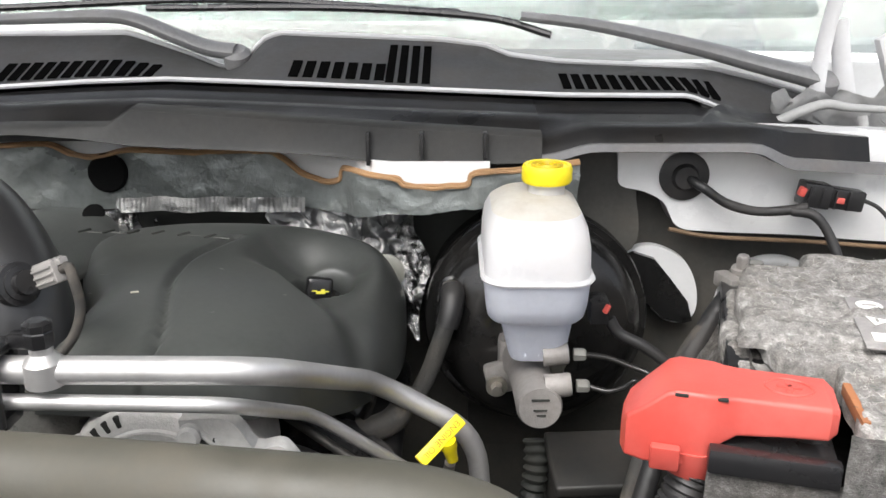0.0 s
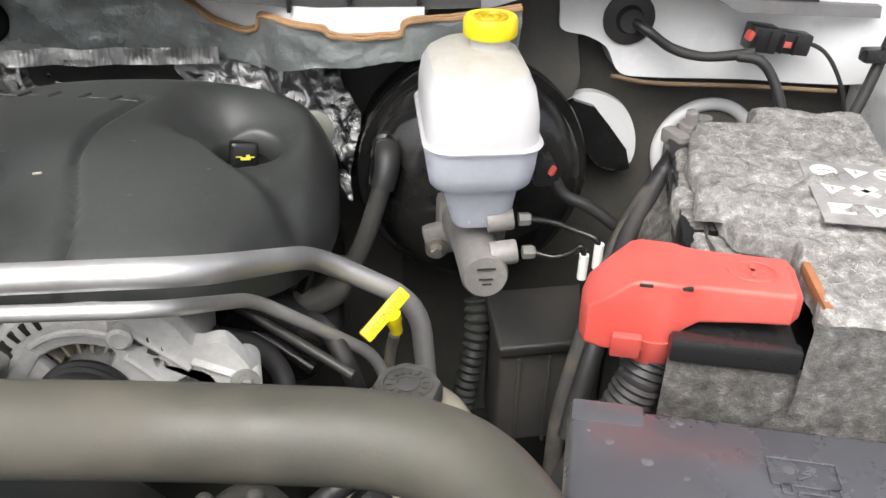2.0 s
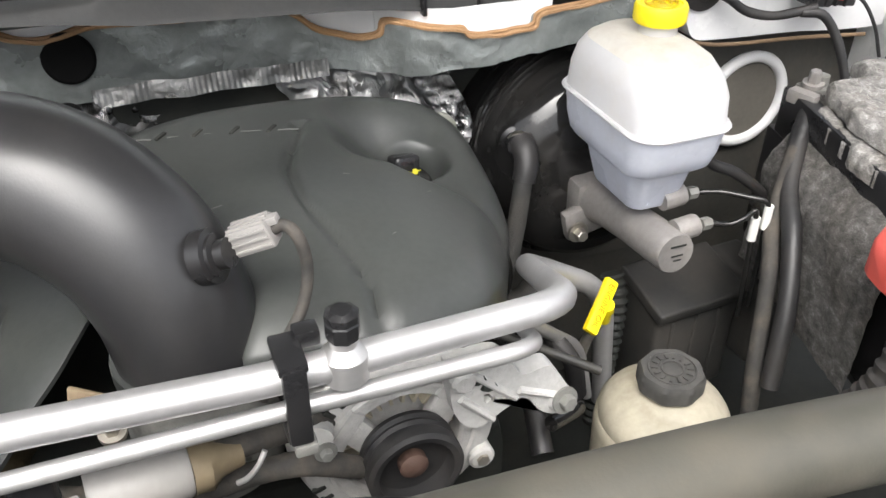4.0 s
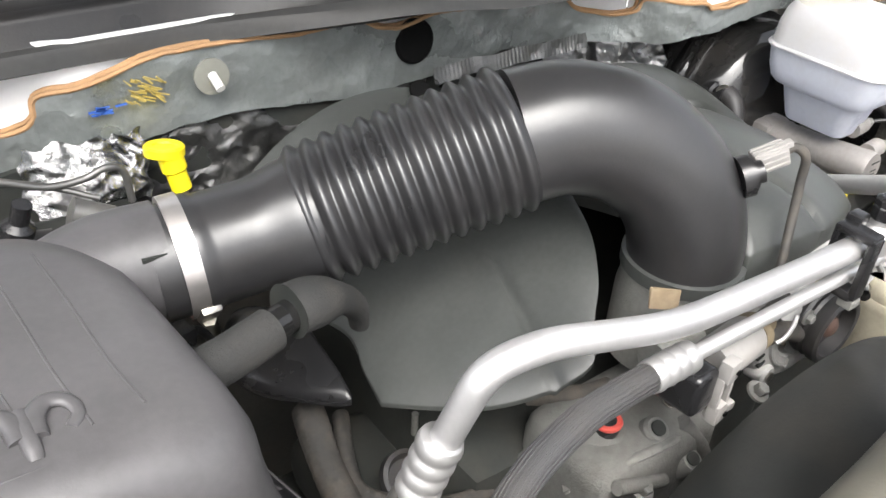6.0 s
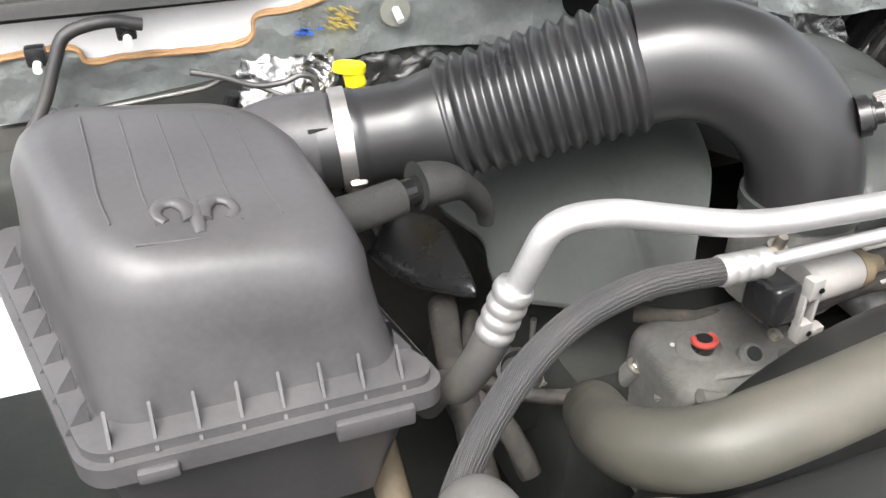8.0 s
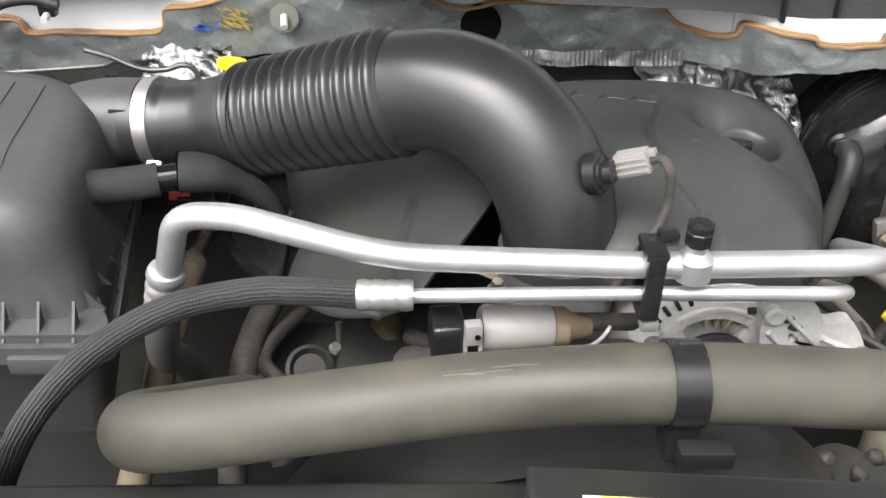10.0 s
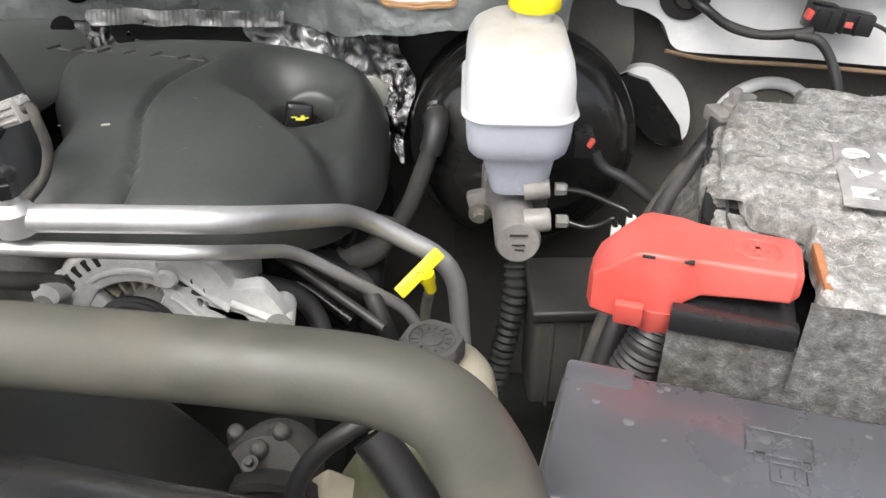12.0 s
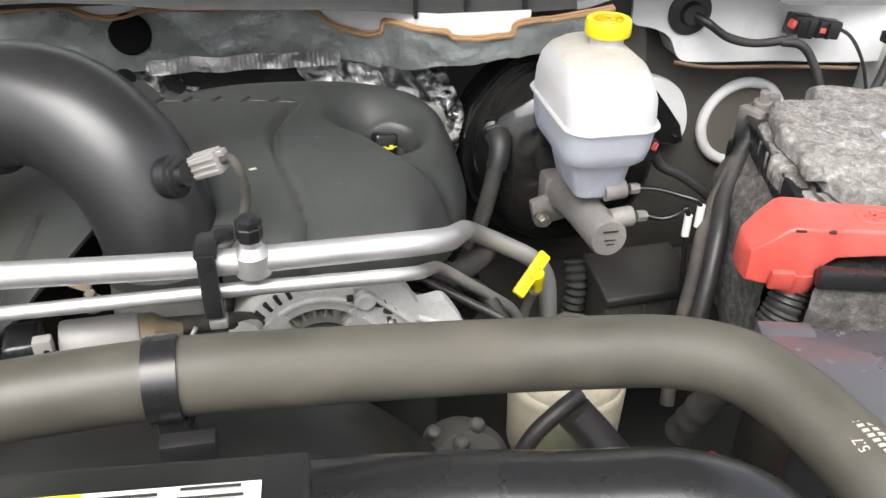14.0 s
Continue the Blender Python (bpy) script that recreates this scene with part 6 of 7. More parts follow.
rk = thing("wiring_connector", (-0.70, 0.85, 1.03), "black wiring connector with a red lock beside the filter box", "connector")
part("body", block((-0.690, 0.858, 1.022), (0.04, 0.03, 0.02), 0.003, (0, 10, 20)), black_plastic, rk)
part("lock", block((-0.704, 0.852, 1.034), (0.022, 0.008, 0.008), 0.002, (0, 10, 20)), red_plastic, rk, "red lock")
part("wire", tube([(-0.672, 0.862, 1.02), (-0.655, 0.87, 1.005), (-0.64, 0.87, 0.97)], 0.004, 10), rubber, rk)

# ---- transmission dipstick and hard line at the firewall ----
pipe_dark = material("dull_steel_tube", (0.16, 0.16, 0.155), 0.42, metal=0.7, dust=DUST, dust_amount=0.2)
td = thing("transmission_dipstick", (-0.645, 0.94, 1.12), "yellow plastic ring handle of the transmission dipstick", "dipstick")
tc = Vector((-0.647, 0.930, 1.148))
part("disc", turned([(0.0145, 0), (0.0165, 0.001), (0.0165, 0.0075), (0.0150, 0.009), (0.010, 0.0085), (0.009, 0.007)], tc, (0.12, 0.12, 1), 36), yellow_plastic, td)
part("stem", turned([(0.0105, 0.002), (0.0105, -0.012), (0.0085, -0.014), (0.0085, -0.03)], tc + Vector((0.003, -0.004, 0)), (-0.15, 0.2, 1), 24), yellow_plastic, td)
part("tube", tube([tc + Vector((0.006, -0.008, -0.028)), (-0.64, 0.925, 1.05), (-0.63, 0.915, 0.95)], 0.007, 12), steel, td)
hl2 = thing("coolant_tube", (-0.8, 0.88, 1.12), "thin bent steel tube along the firewall", "pipe")
part("tube", tube([(-0.797, 0.92, 1.172), (-0.771, 0.92, 1.164), (-0.742, 0.918, 1.152), (-0.715, 0.918, 1.151), (-0.697, 0.918, 1.156), (-0.684, 0.92, 1.148), (-0.681, 0.92, 1.12)], 0.003, 10), pipe_dark, hl2)
part("thin_tube", tube([(-0.895, 0.93, 1.143), (-0.835, 0.93, 1.147), (-0.787, 0.93, 1.151), (-0.765, 0.928, 1.157), (-0.735, 0.92, 1.148), (-0.708, 0.91, 1.136)], 0.0024, 10), pipe_dark, hl2)
part("fitting", turned([(0.012, 0), (0.012, 0.03), (0.008, 0.034)], (-0.735, 0.885, 1.145), (1, -0.2, -0.5), 20), pipe_dark, hl2, "dull metal fitting")
part("branch", tube([(-0.72, 0.882, 1.138), (-0.70, 0.876, 1.132), (-0.68, 0.87, 1.122)], 0.005, 12), pipe_dark, hl2)
ev = thing("evaporator_case", (-0.72, 0.92, 1.08), "dark ribbed black plastic housing behind the filter box", "housing")
part("case", block((-0.84, 0.915, 1.05), (0.34, 0.07, 0.12), 0.012, seg=3), dark_void, ev)
part("duct", tube([(-0.86, 0.905, 1.105), (-0.80, 0.90, 1.115), (-0.75, 0.895, 1.11)], 0.018, 16), rubber, ev)
part("valve", turned([(0.012, 0), (0.012, 0.02), (0.007, 0.024), (0.007, 0.04)], (-0.775, 0.90, 1.12), (0.3, -0.2, 1), 18), black_plastic, ev)
part("bracket", block((-0.715, 0.90, 1.112), (0.05, 0.025, 0.012), 0.003, (0, 8, 10)), pipe_dark, ev)

# ---- alternator ----
at_ = thing("alternator", (-0.19, 0.62, 0.98), "pale cast aluminium alternator with cooling vents", "alternator")
ad = Vector((0, -1, 0.03)).normalized()
AC = Vector((-0.207, 0.584, 1.030))
su = Vector((1, 0, 0))
sv2 = su.cross(ad).normalized()


def face(r, deg, out=0.0):
    """A place on the alternator's face: radius, angle from its right-hand side, height."""
    return AC + (su * math.cos(radians(deg)) - sv2 * math.sin(radians(deg))) * r + ad * out


def radial(deg):
    u = su * math.cos(radians(deg)) - sv2 * math.sin(radians(deg))
    return [math.degrees(a) for a in Matrix((u, ad.cross(u), ad)).transposed().to_euler()]


alt_cast = material("pale_cast", (0.52, 0.515, 0.50), 0.6, metal=0.15, bump=0.3, bump_scale=600, dust=(0.3, 0.28, 0.24), dust_amount=0.35)
part("housing", turned([(0.055, -0.10), (0.073, -0.09), (0.0745, -0.022), (0.072, -0.010), (0.069, -0.001), (0.064, 0.003), (0.0545, 0.0045), (0.0535, 0.007), (0.0515, 0.0075), (0.050, 0.0055), (0.0435, 0.0055), (0.0415, 0.003), (0.0410, -0.018), (0.016, -0.018)], AC, ad, 64), alt_cast, at_, angle=30)
for k in range(22):
    part("fan_blade", block(face(0.034, 360 * k / 22, -0.010), (0.013, 0.0024, 0.010), 0.0006, radial(360 * k / 22)), cream_plastic, at_)
for deg, turn in ((38, 58), (146, 126), (270, 270)):
    part("spoke", block(face(0.038, deg, 0.002), (0.036, 0.020, 0.010), 0.003, radial(turn)), alt_cast, at_)
    part("web", block(face(0.047, deg, 0.0055), (0.012, 0.034, 0.006), 0.0025, radial(deg)), alt_cast, at_)
for deg in (112, 121, 130, 139, 200, 210, 220):
    part("vent", block(face(0.0635, deg, 0.0026), (0.0095, 0.0036, 0.004), 0.001, radial(deg)), dark_void, at_)
for deg in (60, 50):
    part("vent", tube([face(0.056, deg - 7, 0.0062), face(0.059, deg, 0.0060), face(0.056, deg + 7, 0.0062)], 0.0026, 8), dark_void, at_)
for deg, r in ((38, 0.060), (150, 0.066), (225, 0.066), (330, 0.066)):
    part("boss", turned([(0.010, -0.01), (0.010, 0.007), (0.008, 0.009)], face(r, deg), ad, 24), alt_cast, at_)
    part("screw", turned([(0.005, 0), (0.005, 0.003)], face(r, deg, 0.008), ad, 6), steel, at_, angle=25)
pl = part("pulley", turned([(0.026, 0.004), (0.032, 0.008), (0.033, 0.012), (0.0315, 0.015), (0.033, 0.018), (0.0315, 0.021), (0.033, 0.024), (0.033, 0.032), (0.030, 0.034), (0.026, 0.033), (0.026, 0.020), (0.012, 0.020)], AC, ad, 48), rubber, at_, "black belt pulley", angle=30)
part("nut", turned([(0.010, 0.016), (0.010, 0.027), (0.006, 0.030)], AC, ad, 16), rust_nut, pl, "rusty shaft nut")


def holed_plate(outer, inner, y0, y1):
    """A plate with one hole, upright, from two outlines of (x, z) with as many points."""
    bm = bmesh.new()
    rings = [[bm.verts.new((x, y, z)) for x, z in line] for line, y in ((outer, y0), (inner, y0), (inner, y1), (outer, y1))]
    for a, b in zip(rings, [*rings[1:], rings[0]]):
        for k in range(len(a)):
            bm.faces.new((a[k], a[(k + 1) % len(a)], b[(k + 1) % len(a)], b[k]))
    bmesh.ops.recalc_face_normals(bm, faces=bm.faces)
    return bm


rim = wavy([(-0.180, 1.100), (-0.150, 1.102), (-0.138, 1.094), (-0.128, 1.078), (-0.112, 1.080), (-0.104, 1.076), (-0.092, 1.056), (-0.088, 1.040), (-0.098, 1.032), (-0.112, 1.040), (-0.124, 1.056), (-0.140, 1.050), (-0.160, 1.040), (-0.176, 1.060), (-0.180, 1.100)], 3)[:-1]
hollow = [(-0.151 + (x + 0.14) * 0.10, 1.064 + (z - 1.064) * 0.14) for x, z in rim]
part("mounting_arm", holed_plate(rim, hollow, 0.566, 0.580), alt_cast, at_, "pale cast mounting arm with a hole", angle=30)
for q0, q1 in (((-0.170, 1.096), (-0.132, 1.060)), ((-0.172, 1.072), (-0.148, 1.046)), ((-0.130, 1.066), (-0.098, 1.050))):
    part("rib", tube([(q0[0], 0.566, q0[1]), (q1[0], 0.566, q1[1])], 0.004, 10, squash=0.7), alt_cast, at_)
for q in ((-0.160, 1.082), (-0.152, 1.074)):
    part("arm_slot", tube([(q[0] - 0.005, 0.5652, q[1] + 0.003), (q[0], 0.5648, q[1] + 0.001), (q[0] + 0.005, 0.5652, q[1] + 0.003)], 0.0022, 8), dark_void, at_)
part("boss", turned([(0.0085, -0.004), (0.0085, 0.006), (0.006, 0.008)], (-0.172, 0.566, 1.090), (0, -1, 0), 20), alt_cast, at_)
part("arm_end", turned([(0.0105, -0.03), (0.0105, 0.010), (0.009, 0.012)], (-0.097, 0.575, 1.043), (0.15, -1, 0.2), 24), alt_cast, at_)
bolt("bolt", (-0.096, 0.562, 1.048), (0.15, -1, 0.2), 0.006, 0.008, at_, dull_cast)
part("ear", tube([face(0.066, 150), (-0.268, 0.568, 1.068)], 0.012, 16, squash=0.7), alt_cast, at_)
bolt("bolt", (-0.264, 0.556, 1.069), ad, 0.0042, 0.006, at_, dull_cast)

# ---- front of the engine ----
en = thing("engine_block", (-0.35, 0.70, 0.85), "dirty cast aluminium front of the engine", "engine")
# Added near-black core: the shade between the engine parts is in its colour.
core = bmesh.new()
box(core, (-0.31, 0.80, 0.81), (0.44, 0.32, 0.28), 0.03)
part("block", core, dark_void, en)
part("timing_cover", frill(block((-0.400, 0.612, 0.90), (0.14, 0.10, 0.18), 0.02, seg=4), 0.003, 18), grimy_cast, en, "grimy grey timing cover")
part("valve_cover", frill(block((-0.095, 0.80, 0.985), (0.12, 0.22, 0.07), 0.025, (0, 35, 0), 4), 0.002, 20), black_plastic, en)
part("front_pulley", turned([(0.040, -0.02), (0.043, -0.018), (0.043, 0.0), (0.040, 0.002), (0.034, -0.006), (0.012, -0.006)], (-0.098, 0.722, 1.040), (0.2, -1, 0.35), 40), gloss_black, en, "dark belt pulley")
for q in ((-0.433, 0.556, 0.968), (-0.314, 0.551, 1.015)):
    bolt("bolt", q, (0.1, -0.5, 1), 0.0058, 0.010, en, grimy_cast)
for a, b, w in (((-0.46, 0.56, 0.985), (-0.40, 0.56, 0.955), 0.006), ((-0.37, 0.575, 0.992), (-0.34, 0.56, 0.94), 0.007)):
    part("casting_rib", tube([a, Vector(a).lerp(Vector(b), 0.5) + Vector((0, -0.003, 0.003)), b], w, 10), grimy_cast, en)
for q, r in (((-0.395, 0.585, 0.985), 0.012), ((-0.37, 0.562, 0.955), 0.011)):
    part("casting_boss", turned([(r, -0.02), (r, 0.008), (r * 0.8, 0.011)], q, (0, -0.6, 1), 24), grimy_cast, en)
    part("bolt_socket", turned([(r * 0.55, 0), (r * 0.55, 0.0015)], Vector(q) + Vector((0, -0.0055, 0.0098)), (0, -0.6, 1), 14), dark_void, en)
part("boss", turned([(0.024, 0), (0.022, 0.012), (0.014, 0.016)], (-0.43, 0.606, 0.978), (0, -0.2, 1), 28), grimy_cast, en)
for q, r in (((-0.405, 0.575, 0.975), 0.009), ((-0.455, 0.575, 0.965), 0.010), ((-0.36, 0.60, 0.985), 0.008), ((-0.47, 0.64, 0.95), 0.009)):
    part("casting_boss", turned([(r, -0.03), (r, 0.004), (r * 0.85, 0.006)], q, (0.1, -0.5, 1), 20), dull_cast, en)
    bolt("bolt", Vector(q) + Vector((0.0006, -0.003, 0.006)), (0.1, -0.5, 1), r * 0.55, 0.005, en)
part("cast_web", tube([(-0.47, 0.60, 0.95), (-0.44, 0.575, 0.985), (-0.39, 0.57, 0.985), (-0.345, 0.58, 0.975)], 0.0055, 10, squash=0.6), dull_cast, en)
part("flat_lug", frill(block((-0.447, 0.628, 0.982), (0.020, 0.040, 0.012), 0.004, (0, 0, -12), 3), 0.001, 60), dull_cast, en, "pale cast lug")
part("lug_pin", turned([(0.0025, 0), (0.0025, 0.002)], (-0.449, 0.618, 0.988), (0, 0, 1), 12), white_marks, en)
part("lower_housing", frill(block((-0.53, 0.76, 0.86), (0.16, 0.12, 0.06), 0.02, (0, 6, 0), 3), 0.004, 22), dark_void, en)
for a, b, c in (((-0.541, 0.690, 0.906), (-0.523, 0.708, 0.912), (-0.505, 0.730, 0.914)), ((-0.528, 0.686, 0.907), (-0.512, 0.700, 0.914), (-0.494, 0.724, 0.916)), ((-0.522, 0.682, 0.905), (-0.502, 0.696, 0.911), (-0.482, 0.716, 0.914))):
    part("bracket_arm", tube([a, b, c], 0.0052, 10, squash=0.7), dull_cast, en, "pale ribbed bracket arm")
part("bracket_web", block((-0.513, 0.704, 0.905), (0.030, 0.042, 0.008), 0.003, (0, 0, -35)), dull_cast, en)
part("bracket_eye", turned([(0.010, -0.006), (0.010, 0.004), (0.006, 0.005), (0.006, -0.002)], (-0.480, 0.704, 0.910), (0, -0.6, 0.8), 24), dull_cast, en)
part("eye_bore", turned([(0.0062, 0), (0.0062, 0.001)], (-0.480, 0.701, 0.914), (0, -0.6, 0.8), 20), hole_shade, en)
part("nut", turned([(0.0065, 0), (0.007, 0.005), (0.005, 0.008)], (-0.530, 0.706, 0.940), (0.4, -0.5, 0.8), 6), dull_cast, en, "bright cast nut", angle=25)
part("stud", tube([(-0.527, 0.730, 0.930), (-0.527, 0.730, 0.955)], 0.0032, 12), dull_cast, en)
part("pulley_rim", turned([(0.020, 0), (0.024, 0.002), (0.024, 0.010), (0.020, 0.011), (0.016, 0.004)], (-0.556, 0.704, 0.915), (0.15, -0.6, 0.8), 36), rubber, en, "black idler rim")
oily_brown = material("oily_brown", (0.075, 0.058, 0.030), 0.45, var=0.5, scale=60, dust=(0.12, 0.10, 0.06), dust_amount=0.5, bump=0.3, bump_scale=200)
part("brown_housing", frill(tube([(-0.474, 0.765, 0.955), (-0.478, 0.735, 0.945), (-0.470, 0.708, 0.935)], lambda q: 0.020 - 0.006 * q, 16), 0.003, 60), oily_brown, en, "oil-soaked brown fitting")
se = thing("coolant_sensor", (-0.43, 0.604, 0.99), "black sensor plug with a bright red lock", "sensor")
part("plug", turned([(0.010, 0), (0.010, 0.012), (0.007, 0.016)], (-0.43, 0.604, 0.988), (0, -0.2, 1), 20), black_plastic, se)
rl = bmesh.new()
sweep(rl, [Vector((-0.43 + 0.0095 * math.cos(a), 0.602 + 0.008 * math.sin(a), 1.002)) for a in (radians(-220 + 260 * i / 24) for i in range(25))], 0.0028, 8)
part("lock", rl, red_plastic, se, "red locking ring")
dull_brown = material("dull_brown_plastic", (0.16, 0.125, 0.075), 0.6, dust=DUST, dust_amount=0.3)
so = thing("purge_solenoid", (-0.37, 0.55, 1.085), "grey and black purge solenoid valve under the lines", "solenoid")
sx = Vector((1, 0.12, -0.06)).normalized()
part("canister", turned([(0.016, 0), (0.0172, 0.002), (0.0172, 0.052), (0.0155, 0.055)], (-0.397, 0.553, 1.086), sx, 32), connector_grey, so)
part("edge_seam", tube([Vector((-0.395, 0.5385, 1.080)), Vector((-0.346, 0.5440, 1.077))], 0.0008, 6), white_marks, so, "bright moulded edge")
part("head", block((-0.422, 0.552, 1.082), (0.026, 0.034, 0.036), 0.006, (0, 0, 6), 3), black_plastic, so)
for z in (1.098, 1.058):
    part("lug", block((-0.403, 0.534, z), (0.013, 0.010, 0.018), 0.002, (0, 0, 6)), connector_grey, so)
    part("lug_hole", turned([(0.0022, 0), (0.0022, 0.001)], (-0.400, 0.5285, z), (0, -1, 0), 12), hole_shade, so)
for dx in (-0.0055, 0.0055):
    part("frame_rail", block((-0.403 + dx, 0.535, 1.078), (0.003, 0.008, 0.028), 0.001), connector_grey, so)
part("foot", block((-0.393, 0.538, 1.052), (0.026, 0.010, 0.008), 0.002), connector_grey, so)
part("nose", frill(turned([(0.0165, 0), (0.016, 0.010), (0.011, 0.016), (0.008, 0.03)], (-0.342, 0.560, 1.082), sx, 20), 0.0012, 90), dull_brown, so, "dirty brown nozzle")
part("spring_clip", tube([(-0.318, 0.548, 1.072), (-0.312, 0.546, 1.076), (-0.305, 0.546, 1.084), (-0.300, 0.548, 1.092)], 0.0018, 8), alu_bright, so, "bright wire clip")
for pts, r in (([(-0.33, 0.562, 1.085), (-0.28, 0.575, 1.075), (-0.25, 0.59, 1.06), (-0.22, 0.62, 1.04)], 0.007), ([(-0.42, 0.56, 1.06), (-0.38, 0.57, 1.04), (-0.33, 0.575, 1.045), (-0.28, 0.565, 1.055), (-0.24, 0.57, 1.03)], 0.008),
               ([(-0.570, 0.785, 0.93), (-0.592, 0.737, 0.932), (-0.600, 0.703, 0.93), (-0.584, 0.677, 0.93), (-0.557, 0.659, 0.928), (-0.525, 0.649, 0.925), (-0.48, 0.65, 0.92)], 0.0075),
               ([(-0.600, 0.79, 0.95), (-0.614, 0.73, 0.94), (-0.618, 0.68, 0.925), (-0.622, 0.64, 0.90), (-0.62, 0.60, 0.86)], 0.014), ([(-0.618, 0.70, 0.92), (-0.60, 0.672, 0.915), (-0.585, 0.645, 0.90), (-0.575, 0.62, 0.87)], 0.011),
               ([(-0.455, 0.672, 0.985), (-0.432, 0.655, 0.988), (-0.407, 0.647, 0.986), (-0.37, 0.645, 0.98)], 0.0075)):
    wh = thing("wiring_loom", pts[0], "black taped wiring loom at the front of the engine", "wiring", "engine looms")
    part("loom", tube(pts, taped(r), 12, sub=24), dusty_loom, wh)
tan_hose = material("tan_hose", (0.15, 0.12, 0.08), 0.6, dust=(0.3, 0.26, 0.2), dust_amount=0.3)
coppery = material("brownish_steel", (0.50, 0.40, 0.35), 0.38, metal=0.85, dust=(0.2, 0.13, 0.08), dust_amount=0.3)
for pts, r, col in (([(-0.676, 0.975, 1.00), (-0.686, 0.90, 0.975), (-0.699, 0.845, 0.957), (-0.702, 0.80, 0.948)], 0.0085, coppery), ([(-0.700, 0.845, 0.956), (-0.701, 0.741, 0.935), (-0.703, 0.649, 0.905), (-0.706, 0.56, 0.87)], lambda q: 0.0150 + 0.0012 * math.sin(min(q, 0.12) * 157), tan_hose)):
    hh = thing("heater_hose", pts[0], "dusty hose running down beside the engine", "hose", "lower hoses")
    part("hose", tube(pts, r, 14), col, hh)
    if col is tan_hose:
        for k in range(3):
            part("collar_ring", turned([(0.0150, -0.0022), (0.0168, -0.0010), (0.0168, 0.0010), (0.0150, 0.0022)], Vector(pts[0]).lerp(Vector(pts[1]), 0.06 + 0.05 * k), Vector(pts[1]) - Vector(pts[0]), 24), col, hh)

box_grey = material("dark_grey_rod", (0.045, 0.045, 0.043), 0.45, metal=0.4, dust=DUST, dust_amount=0.2)
for pts, r, mat in (([(-0.150, 0.692, 1.046), (-0.1025, 0.667, 1.028), (-0.060, 0.645, 1.011), (-0.0245, 0.6255, 0.997)], 0.0042, box_grey), ([(-0.115, 0.74, 0.985), (-0.081, 0.722, 1.000), (-0.056, 0.72, 1.004), (-0.036, 0.722, 1.018), (-0.028, 0.73, 1.040)], 0.0125, dusty_loom), ([(-0.125, 0.70, 1.0), (-0.095, 0.69, 0.985), (-0.06, 0.675, 0.965)], 0.006, gloss_black), ([(-0.13, 0.64, 1.03), (-0.10, 0.65, 1.01), (-0.08, 0.64, 0.98), (-0.085, 0.60, 0.95)], 0.009, rubber),
                    ([(-0.06, 0.70, 1.0), (-0.045, 0.68, 1.0), (-0.03, 0.66, 0.98), (-0.02, 0.66, 0.94)], 0.008, rubber), ([(-0.09, 0.585, 1.0), (-0.06, 0.60, 0.99), (-0.045, 0.62, 0.97)], 0.006, gloss_black)):
    fh = thing("engine_hose", pts[0], "dark hose and rod between the alternator and the dipstick", "hose", "engine hoses")
    part("hose", tube(pts, r, 12), mat, fh)

# ---- fan shroud, radiator top ----
shroud_plastic = material("shroud_plastic", (0.0105, 0.0115, 0.011), 0.45, dust=DUST, dust_amount=0.06, bump=0.05, bump_scale=500)
fs = thing("fan_shroud", (-0.33, 0.44, 0.86), "dark curved plastic fan shroud in front of the engine", "fan shroud")
SC = Vector((-0.335, 0.0, 0.855))
ringm = bmesh.new()
prof = [(0.215, 0.505), (0.238, 0.507), (0.246, 0.495), (0.250, 0.44), (0.262, 0.395), (0.262, 0.385), (0.235, 0.40)]
rows = [[SC + Vector((r * math.cos(a), y, r * math.sin(a))) for r, y in prof] for a in (2 * math.pi * i / 72 for i in range(73))]
loft(ringm, rows, cap=False)
part("ring", ringm, shroud_plastic, fs, angle=60)
part("plate", block((-0.40, 0.378, 0.85), (0.68, 0.02, 0.42), 0.008), shroud_plastic, fs)
rt = thing("radiator", (-0.3, 0.32, 1.08), "black plastic top of the radiator with a service label", "radiator")
part("panel", block((-0.46, 0.335, 1.085), (0.50, 0.11, 0.05), 0.012, seg=4), shroud_plastic, rt)
part("tank", tube([(-0.225, 0.345, 1.100), (-0.152, 0.315, 1.123), (-0.095, 0.297, 1.131), (-0.043, 0.280, 1.140), (-0.010, 0.265, 1.132), (0.008, 0.25, 1.10), (0.012, 0.24, 1.05)], lambda s: 0.035 - 0.008 * max(0, s - 0.6), 32), black_plastic, rt, "rounded black tank")
plate = part("label_plate", block((-0.3105, 0.262, 1.185), (0.169, 0.100, 0.030), 0.004, (-4, 1.5, -3), 3), shroud_plastic, rt, "flat black plate in front of the fan")
part("plate_foot", block((-0.3105, 0.27, 1.14), (0.15, 0.06, 0.07), 0.006), shroud_plastic, rt)
lp = part("service_label", block((-0.309, 0.268, 1.2005), (0.126, 0.052, 0.0008), 0.0002, (-4, 1.5, -3)), white_marks, plate, "white service label with a yellow heading")
part("heading", block((-0.342, 0.2785, 1.2016), (0.044, 0.032, 0.0012), 0, (-4, 1.5, -3)), yellow_plastic, plate, "yellow heading bar")
lt = bmesh.new()
random.seed(5)
for r in range(6):
    for c in range(2):
        box(lt, (-0.300 + 0.034 * c, 0.288 - 0.0055 * r, 1.2010 + 0.00038 * r - 0.0009 * c), (0.018 + 0.010 * random.random(), 0.0014, 0.0004), 0, (-4, 1.5, -3))
part("print", lt, dark_void, plate, "lines of small print")
